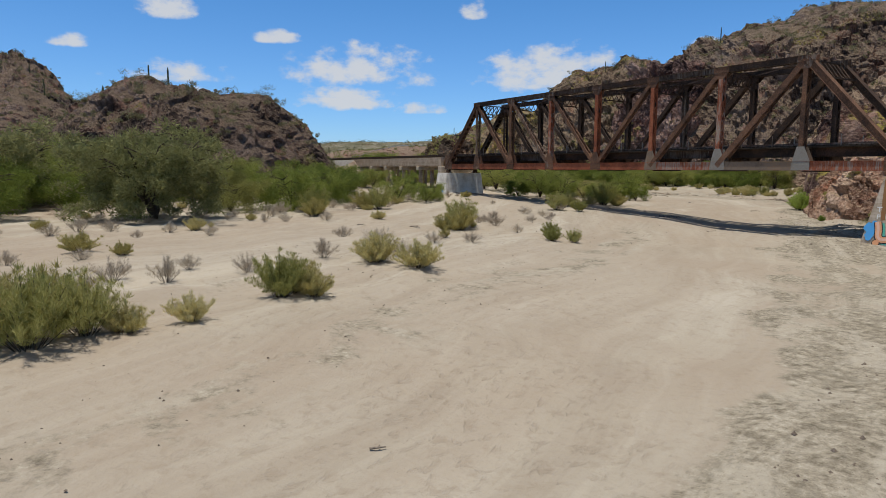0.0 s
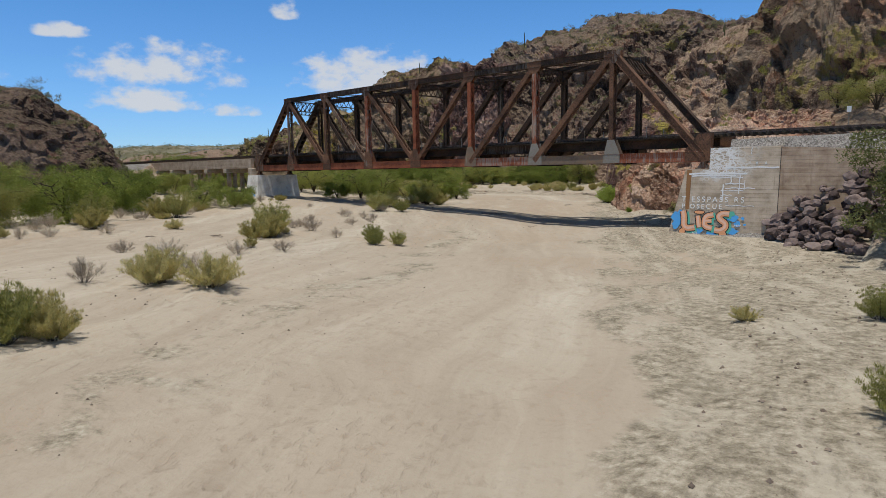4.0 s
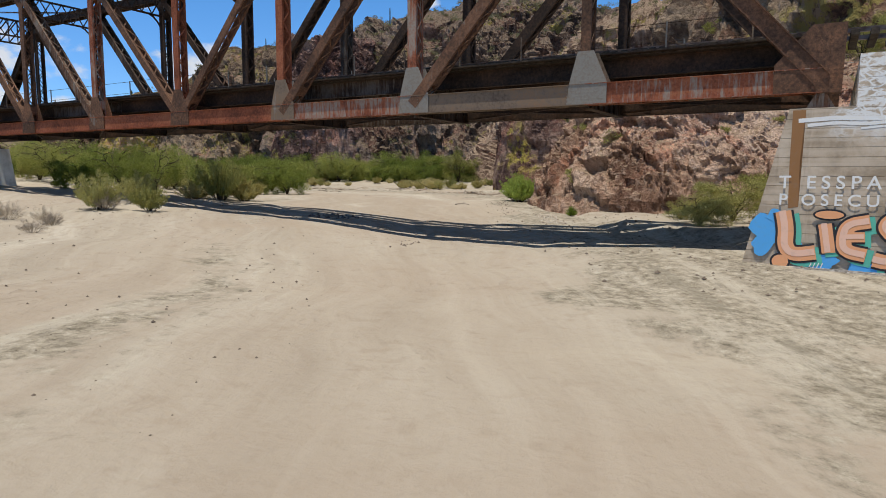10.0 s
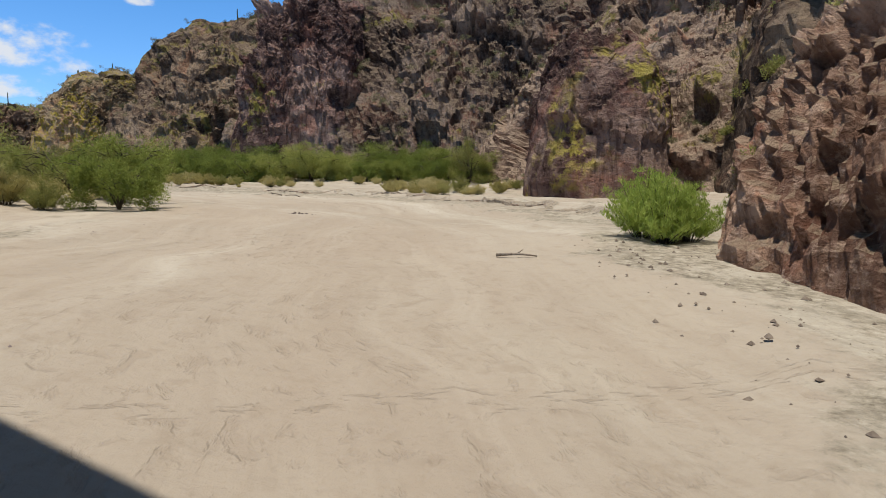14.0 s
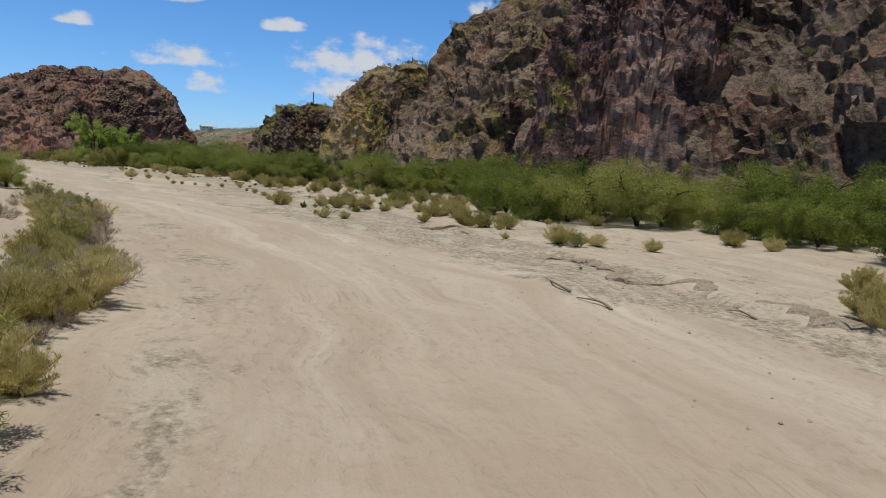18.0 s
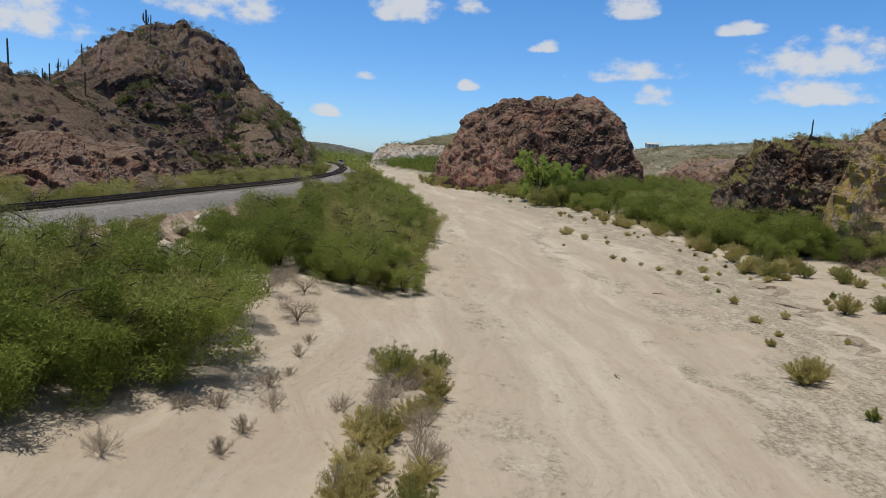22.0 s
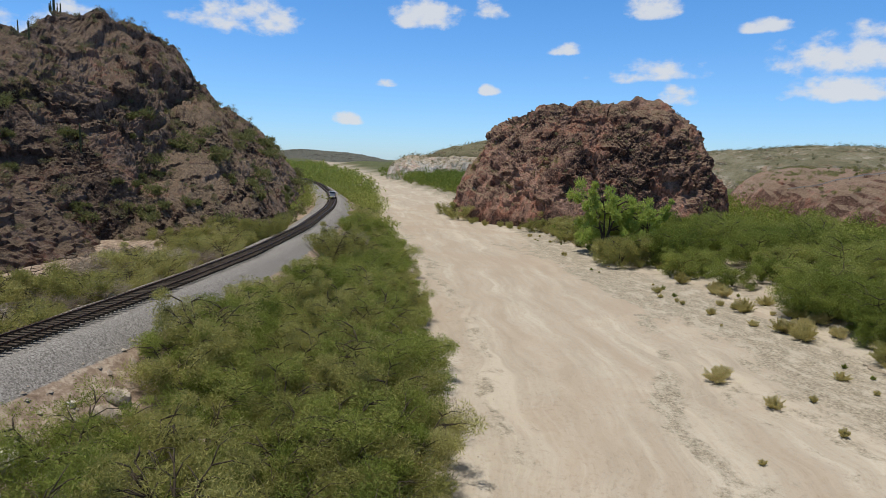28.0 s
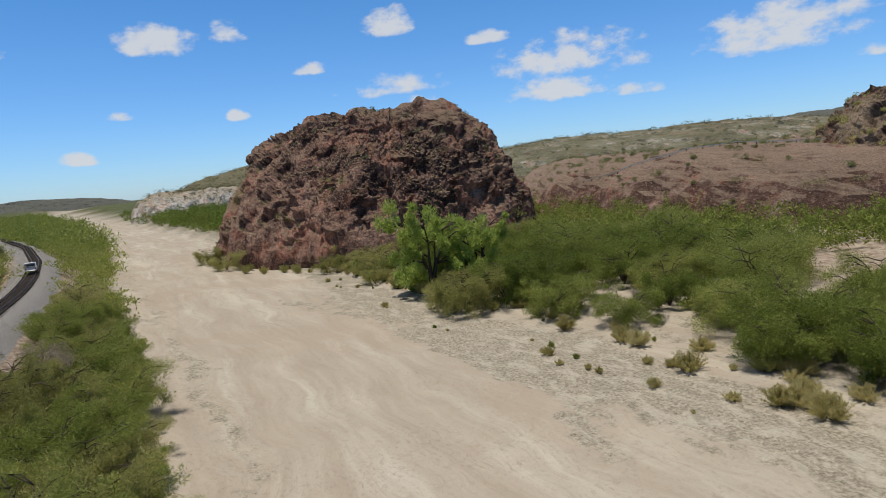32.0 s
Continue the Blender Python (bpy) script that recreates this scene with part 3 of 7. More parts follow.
    dirt = np.maximum(dirt, step(20, 60, dl) * 0.6)
    dirt = np.maximum(dirt, step(15.5, 12.5, dt + wob) * step(-112, -122, P[:, 0]))
    dirt = np.maximum(dirt, np.maximum(step(30, 70, dl), step(30, 70, dr)) * step(-250, -330, P[:, 0]))
    dirt = np.maximum(dirt, ((P[:, 0] < -115) & (behind > 3)) * 0.9)
    ballast = step(5.6, 4.2, dt) * ((P[:, 0] < -97) | (P[:, 0] > 0.6))
    return z, gravel, dirt, ballast, dl


def lines(a, b, fine, far, ratio=1.22):
    """Grid lines, evenly close between a and b, then wider and wider out to far."""
    mid_l = np.arange(a, b + fine / 2, fine)
    out, d, x = [], fine, 0.0
    while x < far:
        d *= ratio
        x += d
        out.append(x)
    out = np.array(out)
    return np.concatenate([a - out[::-1], mid_l, mid_l[-1] + out])


def ground_sheet():
    X, Y = lines(-330, 32, 0.75, 4300), lines(-66, 98, 0.75, 4300)
    gx, gy = np.meshgrid(X, Y, indexing="ij")
    P = np.c_[gx.ravel(), gy.ravel()]
    z, gravel, dirt, ballast, across = land(P)
    me = bpy.data.meshes.new("ground")
    nx, ny = len(X), len(Y)
    idx = np.arange(nx * ny).reshape(nx, ny)
    q = np.stack([idx[:-1, :-1], idx[1:, :-1], idx[1:, 1:], idx[:-1, 1:]], -1).reshape(-1, 4)
    me.from_pydata(np.c_[P, z].tolist(), [], q.tolist())
    for name, v in (("gravel", gravel), ("dirt", dirt), ("ballast", ballast), ("across", across), ("scrub", step(-390, -470, P[:, 0]) * np.maximum(step(0, 9, side_distance(P, LEFT_EDGE)), step(0, 9, -side_distance(P, RIGHT_EDGE)))), ("along", along_distance(P, LEFT_EDGE))):
        a = me.attributes.new(name, "FLOAT", "POINT")
        a.data.foreach_set("value", v.astype(np.float32))
    me.materials.append(SAND)
    ob = smooth(new("ground", me))
    return tagged(ob, "pale sandy dry riverbed with gravelly banks and bare desert soil", "ground", kind="structure")


ground_sheet()


def cut_bank():
    """The crumbling low edge that floods cut along the right side of the sand."""
    line = [p for p in RIGHT_EDGE if -215 < p[0] < -20]
    P = np.array(line, float)
    d = np.r_[0, np.cumsum(np.hypot(*np.diff(P, axis=0).T))]
    u = np.arange(0, d[-1], 0.22)
    q = np.c_[np.interp(u, d, P[:, 0]), np.interp(u, d, P[:, 1])]
    for _ in range(30):
        q[1:-1] = (q[:-2] + 2 * q[1:-1] + q[2:]) / 4
    t = np.gradient(q, axis=0)
    t /= np.hypot(*t.T)[:, None]
    n = np.c_[t[:, 1], -t[:, 0]]
    U3 = np.c_[u / 3.0, np.zeros(len(u)), np.zeros(len(u))]
    q = q + n * (1.5 * fbm(U3, 4, 81))[:, None]
    high = np.clip(0.1 + 0.24 * fbm(U3 * 0.5, 3, 85), 0.0, 0.42)
    rows = []
    for o, k in ((-0.55, -0.35), (-0.12, 0.1), (-0.06, 0.75), (0.1, 1.0), (0.7, 0.75), (1.6, -0.25)):
        p = q + n * (o + 0.12 * fbm(U3 * 9 + k, 2, 87))[:, None]
        z = ground_height(p) + k * high * (1 + 0.5 * fbm(U3 * 11 + 3 * k, 2, 89)) - (0.06 if k < 0 else 0.0)
        rows.append(np.c_[p, z])
    V = np.stack(rows, 1)
    a, b = V.shape[:2]
    idx = np.arange(a * b).reshape(a, b)
    f = np.stack([idx[:-1, :-1], idx[1:, :-1], idx[1:, 1:], idx[:-1, 1:]], -1).reshape(-1, 4)
    ob = part("cut_bank", (V.reshape(-1, 3).tolist(), f.tolist()), BANK)
    return tagged(ob, "low crumbling cut bank along the edge of the sand", "bank", kind="structure")


def ground_height(p):
    return land(np.asarray(p, float))[0]


BANK = rock_material("crumbled_silt", (0.2, 0.16, 0.12), (0.33, 0.275, 0.21), (0.46, 0.4, 0.32), (0.42, 0.36, 0.28), grain=3.0, soil_from=0.5)
cut_bank()


def hill(label, mat, c, r, height, turn=0.0, a=2.2, b=0.8, base=0.0, crag=1.0, seed=1, res=(250, 80), bend=0.16, front=0.0, blocks=0.0, rough=1.0, square=2.0, lean=(0, 0)):
    """A rocky hill: a dome on an uneven outline, its faces broken into blocks; the mesh is closest on its front."""
    nt, ns = res
    u = np.linspace(-math.pi, math.pi, nt, endpoint=False)
    th = u - 0.72 * np.sin(u) + radians(front - turn)
    s = np.concatenate([np.linspace(0, 0.5, ns // 4, endpoint=False), np.linspace(0.5, 1.04, ns - ns // 4)])
    T, S = np.meshgrid(th, s, indexing="ij")
    T, S = T.ravel(), S.ravel()
    ring = np.c_[np.cos(T) * 1.6, np.sin(T) * 1.6, np.full(len(T), seed * 7.3)]
    R = (np.abs(np.cos(T)) ** square + np.abs(np.sin(T)) ** square) ** (-1 / square) * (1 + bend * fbm(ring, 4, seed))
    x, y = r[0] * R * S * np.cos(T), r[1] * R * S * np.sin(T)
    ca, sa = math.cos(radians(turn)), math.sin(radians(turn))
    px, py = c[0] + ca * x - sa * y + lean[0] * (1 - S), c[1] + sa * x + ca * y + lean[1] * (1 - S)
    prof = np.clip(1 - np.clip(S, 0, 1) ** a, 0, 1) ** b
    flat = np.c_[px, py, np.zeros(len(px))]
    top = 1 + 0.09 * fbm(flat / (0.35 * min(r)), 3, seed + 3)
    pz = base + height * prof * top - 3.0 * np.clip(S - 1, 0, 1) / 0.04 - 1.0
    p = np.c_[px, py, pz]
    n = np.c_[np.cos(T) * ca - np.sin(T) * sa, np.cos(T) * sa + np.sin(T) * ca, 0.5 + 1.4 * (1 - S)]
    n /= np.linalg.norm(n, axis=1)[:, None]
    w = step(1.03, 0.9, S) * 0.8 + 0.2
    size = blocks or max(3.5, min(9.0, height / 4.5))
    p0 = p * np.array([1, 1, 1.3]) + np.c_[p[:, 2], -p[:, 2], np.zeros(len(p))] * 0.35
    warp = p0 + 0.3 * size * np.c_[fbm(p0 / size, 3, 3), fbm(p0 / size, 3, 4), fbm(p0 / size, 3, 5)]
    patch = 0.45 + 0.75 * step(-0.35, 0.45, fbm(p / (3.2 * size), 3, seed + 40))
    d = 0.22 * size * facet(warp / (size * 1.5), seed, 0.8) + 0.1 * size * patch * facet(warp / (size * 0.55), seed + 5, 0.8)
    d = d + patch * rough * (0.06 * size * facet(warp / (size * 0.2), seed + 9, 0.9) + 0.026 * size * facet(warp / (size * 0.08), seed + 13, 0.9))
    bed = warp[:, 2] / (0.75 * size) + 0.9 * fbm(p0 / (2.5 * size), 2, seed + 21)
    d = d + 0.12 * size * patch * (bed - np.floor(bed) - 0.5) * step(-0.2, 0.3, fbm(p / (2.0 * size), 2, seed + 23))
    d = d - 0.34 * size * step(0.3, 0.55, fbm(p0 / (1.3 * size), 3, seed + 27))
    p = p + n * (d * crag * w)[:, None]
    idx = np.arange(nt * ns).reshape(nt, ns)
    nxt = np.roll(idx, -1, 0)
    q = np.stack([idx[:, :-1], idx[:, 1:], nxt[:, 1:], nxt[:, :-1]], -1)
    f = q[:, 1:].reshape(-1, 4).tolist() + [list(t) for t in np.stack([idx[:, 0], idx[:, 1], nxt[:, 1]], -1)]
    ob = part("rocky_hill", (p.tolist(), f), mat)
    return tagged(ob, label, "hill", kind="structure")


HILLS = {}
HILLS["round"] = hill("brown craggy dome of volcanic rock beside the wash", ROCK_ROUND, (-385, 81), (55, 46), 41.5, 0, 2.7, 0.68, crag=0.9, seed=3, res=(480, 140), bend=0.08, front=-12, lean=(0, 4), blocks=6.5)
HILLS["left"] = hill("steep dark rocky hill with scrub and tall cacti above the railway", ROCK_DARK, (-291, -52), (82, 46), 49.5, 0, 1.85, 1.22, base=1.0, crag=0.7, seed=8, res=(560, 190), bend=0.04, front=60, lean=(-3, 10))
HILLS["foot"] = hill("brown scree foot of the hill beside the railway", ROCK_MOUNTAIN, (-318, -35.5), (80, 32.5), 34, 11, 2.0, 0.95, crag=0.6, seed=9, res=(480, 130), bend=0.04, front=80, square=3.5, blocks=3.0)
HILLS["mid"] = hill("dark rubble hill with sparse cacti", ROCK_DARK, (-113, -23), (31, 31), 22.5, 0, 2.6, 0.9, crag=0.6, seed=12, res=(320, 100), front=-25, bend=0.06)
HILLS["cut"] = hill("red broken rock of the railway cutting", ROCK_CUT, (-176, -12), (32, 15), 14, 4, 3.2, 0.6, crag=0.8, seed=14, res=(300, 70), front=60)
HILLS["behind_cut"] = hill("dark rubble slope above the railway cutting", ROCK_DARK, (-212, -50), (62, 44), 26, 0, 2.4, 1.0, crag=0.6, seed=16, res=(340, 100), front=70, bend=0.1)
HILLS["mountain"] = hill("high brown mountain side with scree and scrub", ROCK_MOUNTAIN, (-82, 172), (84, 72), 57, 0, 2.7, 0.9, crag=0.9, seed=21, res=(460, 130), bend=0.08, front=-75)
HILLS["ridge"] = hill("ochre rubble ridge with yellow lichen and dry scrub", ROCK_OCHRE, (-149, 154), (42, 50), 46, 10, 2.8, 0.85, crag=0.7, seed=23, res=(360, 110), bend=0.08, front=-70)
HILLS["purple"] = hill("purple-brown cliff of shattered rock", ROCK_PURPLE, (-105.8, 122), (13.5, 20), 38, 9, 7.0, 0.5, crag=0.75, seed=25, res=(600, 180), bend=0.05, front=-95, blocks=8.0, square=7.0, rough=1.2)
HILLS["shelf"] = hill("lichen-spotted ochre ledges beside the cliff", ROCK_YELLOW, (-74, 136), (27, 24), 30, 8, 3.4, 0.62, crag=1.1, seed=26, res=(420, 120), bend=0.12, front=-90, blocks=5.0)
HILLS["yellow"] = hill("ochre ridge patched with yellow lichen", ROCK_YELLOW, (-177, 129), (22, 28), 28.8, -8, 4.0, 0.55, crag=0.8, seed=28, res=(440, 130), front=-60, bend=0.1, blocks=4.5, lean=(6, 0))
HILLS["apron"] = hill("scree apron below the ochre ridge", ROCK_OCHRE, (-170, 127), (36, 27), 13, -6, 1.8, 0.95, crag=0.6, seed=29, res=(320, 90), front=-70, bend=0.1, blocks=3.0)
HILLS["low"] = hill("low dark crags with dry scrub", ROCK_OCHRE, (-208, 114), (20, 19), 21.5, -8, 4.0, 0.6, crag=1.1, seed=31, res=(420, 110), front=-60, bend=0.12)
HILLS["far_side"] = hill("ochre hillside with scattered trees", ROCK_OCHRE, (-300, 214), (48, 40), 36, 0, 2.6, 0.85, crag=0.9, seed=33, res=(260, 80), front=-110)
HILLS["slab"] = hill("dark leaning slab of rock streaked with lichen", ROCK_SLAB, (-33.5, 76), (7.5, 10), 17.5, 12, 4.5, 0.55, crag=0.7, seed=34, res=(300, 100), front=-95, square=4.0, blocks=3.5)
HILLS["slope"] = hill("brown scree slope with scattered shrubs", ROCK_SLOPE, (-24, 122), (42, 52), 40, 15, 1.7, 0.9, crag=0.8, seed=37, res=(420, 120), front=-95)
HILLS["pink"] = hill("pink granite outcrop broken into blocks", ROCK_PINK, (-3, 36), (15, 22), 11.5, -12, 3.4, 0.6, crag=1.0, seed=41, res=(540, 150), bend=0.14, front=-115, blocks=3.6)
HILLS["crag"] = hill("tall ochre crag above the railway", ROCK_OCHRE, (10, 78), (34, 32), 56, 0, 2.6, 0.8, crag=0.9, seed=44, res=(380, 130), front=-95, blocks=6.0)
HILLS["talus"] = hill("brown scree slope above the railway", ROCK_SLOPE, (20, 46), (32, 32), 23, 0, 1.5, 0.95, crag=0.6, seed=45, res=(380, 100), front=-100, bend=0.08, blocks=3.5)
HILLS["east"] = hill("rocky hillside above the railway bank", ROCK_DARK, (62, 58), (60, 46), 36, 0, 1.8, 0.9, crag=1.0, seed=47, res=(300, 90), front=-110)
HILLS["plateau"] = hill("reddish road bank and flat desert terrace", ROCK_CUT, (-388, 260), (165, 122), 20.5, 0, 14, 0.8, crag=0.4, seed=51, res=(300, 90), bend=0.06)
HILLS["bluff"] = hill("white eroded bluffs far down the wash", ROCK_WHITE, (-790, 22), (60, 78), 23, 0, 8, 0.5, crag=0.6, seed=54, res=(220, 60))
HILLS["mesa"] = hill("scrub-covered mesa behind the bluffs", ROCK_FAR, (-980, 110), (210, 170), 44, 0, 3, 0.7, crag=0.6, seed=57, res=(200, 60))
HILLS["upland"] = hill("flat scrub upland on the horizon", ROCK_UPLAND, (-860, 470), (330, 300), 43, 0, 4, 0.7, crag=0.6, seed=61, res=(200, 60), bend=0.08)
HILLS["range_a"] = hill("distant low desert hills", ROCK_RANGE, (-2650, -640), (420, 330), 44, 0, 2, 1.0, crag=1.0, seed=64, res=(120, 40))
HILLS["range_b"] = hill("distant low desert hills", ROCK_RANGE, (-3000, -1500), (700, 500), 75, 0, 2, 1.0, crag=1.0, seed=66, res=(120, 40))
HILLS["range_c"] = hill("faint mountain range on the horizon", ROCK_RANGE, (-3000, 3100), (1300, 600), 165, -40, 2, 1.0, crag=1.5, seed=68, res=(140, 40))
HILLS["south"] = hill("low desert hills behind the railway", ROCK_FAR, (-620, -330), (240, 160), 40, 0, 2, 0.9, crag=0.6, seed=71, res=(160, 50))


# ---- the railway bridge ----
def steel_material(name, a, b_, c, paint, amount):
    """Old painted bridge steel, rusted through in patches and streaks; each member has its own share of paint."""
    m, n, l, b = material(name, 0.8, 0.15, 0.35)
    v = place_of(n, l)
    big = speckle(n, l, v, 0.55, 6, 0.62, 0.6)
    fine = speckle(n, l, v, 9.0, 8, 0.7)
    streak = speckle(n, l, place_of(n, l, (5, 5, 0.5)), 1.4, 6, 0.7, 0.3)
    col = ramp(n, l, calc(n, l, "ADD", calc(n, l, "MULTIPLY", big, 0.5), calc(n, l, "MULTIPLY", fine, 0.5)), [(0.38, a), (0.5, b_), (0.64, c)])
    info = n.new("ShaderNodeObjectInfo")
    k = calc(n, l, "ADD", calc(n, l, "MULTIPLY", info.outputs["Random"], 0.34), calc(n, l, "ADD", calc(n, l, "MULTIPLY", streak, 0.5), calc(n, l, "MULTIPLY", big, 0.3)))
    col = mix(n, l, rng(n, l, k, 0.74 - amount, 0.82 - amount, 0, 0.9), col, mix(n, l, rng(n, l, fine, 0.4, 0.65), paint, mix(n, l, 0.5, paint, b_)))
    l.new(col, b.inputs["Base Color"])
    bump(n, l, b, calc(n, l, "ADD", fine, big), 0.35, 0.02)
    return m


STEEL = steel_material("weathered_steel", (0.04, 0.024, 0.017), (0.125, 0.066, 0.04), (0.27, 0.135, 0.075), (0.25, 0.22, 0.185), 0.06)
STEEL_RED = steel_material("rust_red_steel", (0.11, 0.036, 0.018), (0.29, 0.088, 0.042), (0.43, 0.165, 0.08), (0.34, 0.31, 0.26), 0.03)
STEEL_GREY = steel_material("grey_painted_steel", (0.12, 0.085, 0.06), (0.22, 0.165, 0.12), (0.27, 0.17, 0.1), (0.29, 0.28, 0.25), 0.22)
# the darkest steel, for the far truss, floor, bracing and top chords
STEEL_DARK = steel_material("dark_brown_steel", (0.018, 0.012, 0.009), (0.055, 0.033, 0.022), (0.13, 0.07, 0.042), (0.15, 0.13, 0.11), 0.04)


def timber_material():
    m, n, l, b = material("creosoted_timber", 0.9, spec=0.2)
    v = place_of(n, l, (1, 1, 1))
    f = speckle(n, l, v, 6, 7, 0.7)
    l.new(ramp(n, l, f, [(0.35, (0.03, 0.023, 0.018)), (0.6, (0.085, 0.066, 0.05))]), b.inputs["Base Color"])
    bump(n, l, b, f, 0.5, 0.02)
    return m


def rail_material():
    m, n, l, b = material("rail_steel", 0.45, 0.8)
    v = place_of(n, l)
    l.new(ramp(n, l, speckle(n, l, v, 3, 6), [(0.35, (0.09, 0.05, 0.035)), (0.65, (0.2, 0.14, 0.11))]), b.inputs["Base Color"])
    return m


TIMBER, RAIL = timber_material(), rail_material()
PANEL, NP, WIDE, X0 = 7.82, 8, 5.0, 0.7
ZB, ZT = 6.02, 14.79
# the bridge stands a few degrees across the grid
BRIDGE_AT = Matrix.Translation((-13.76, -0.39, 0)) @ Matrix.Rotation(radians(-3.2), 4, "Z") @ Matrix.Translation((14, 0, 0))


def node(i, top, y):
    return Vector((X0 - PANEL * i, y, ZT if top else ZB))


def lace(bm, a, b, half, face, pitch=0.75, w=0.06, t=0.012, up=(0, 1, 0)):
    """Zigzag lacing bars between two flanges at +-half, on the face at that offset."""
    a, b = Vector(a), Vector(b)
    r = frame_of(a, b, up).to_3x3()
    L = (b - a).length
    k = max(2, int(L / pitch))
    for j in range(k):
        s = 1 if j % 2 else -1
        p = a + r @ Vector((L * j / k, -s * half, face))
        q = a + r @ Vector((L * (j + 1) / k, s * half, face))
        beam(bm, p, q, w, t, r @ Vector((0, 0, 1)))


def laced_member(a, b, width, depth, pitch=0.62):
    """Two solid channels that face outwards, tied together by lacing on the two sides between them; width lies in the truss plane."""
    bm = bmesh.new()
    up = Vector((0, 1, 0))
    d = (Vector(b) - Vector(a)).normalized()
    across = d.cross(up)
    h = width / 2
    for f in (-1, 1):
        beam(bm, a, b, width, 0.03, up, (0, f * depth / 2))
        for s in (-1, 1):
            beam(bm, a, b, 0.025, 0.1, up, (s * (h - 0.012), f * (depth / 2 - 0.05)))
    for s in (-1, 1):
        lace(bm, a, b, depth / 2 - 0.05, s * (h + 0.008), pitch, 0.07, 0.014, across)
        for t in (0.13, 0.87):
            p = Vector(a).lerp(Vector(b), t)
            r = frame_of(a, b, across)
            box(bm, p + r.to_3x3() @ Vector((0, 0, s * (h + 0.02))), (0.5, depth - 0.06, 0.016), r)
    return bm


def rivets(bm, origin, ux, uz, nx, nz, pitch, out):
    """A field of rivet heads on a plate."""
    for i in range(nx):
        for j in range(nz):
            p = origin + ux * (i * pitch) + uz * (j * pitch)
            vs = [bm.verts.new(p + ux * (0.021 * math.cos(k * math.tau / 6)) + uz * (0.021 * math.sin(k * math.tau / 6))) for k in range(6)]
            tip = bm.verts.new(p + out * 0.017)
            for k in range(6):
                bm.faces.new((vs[k], vs[(k + 1) % 6], tip))


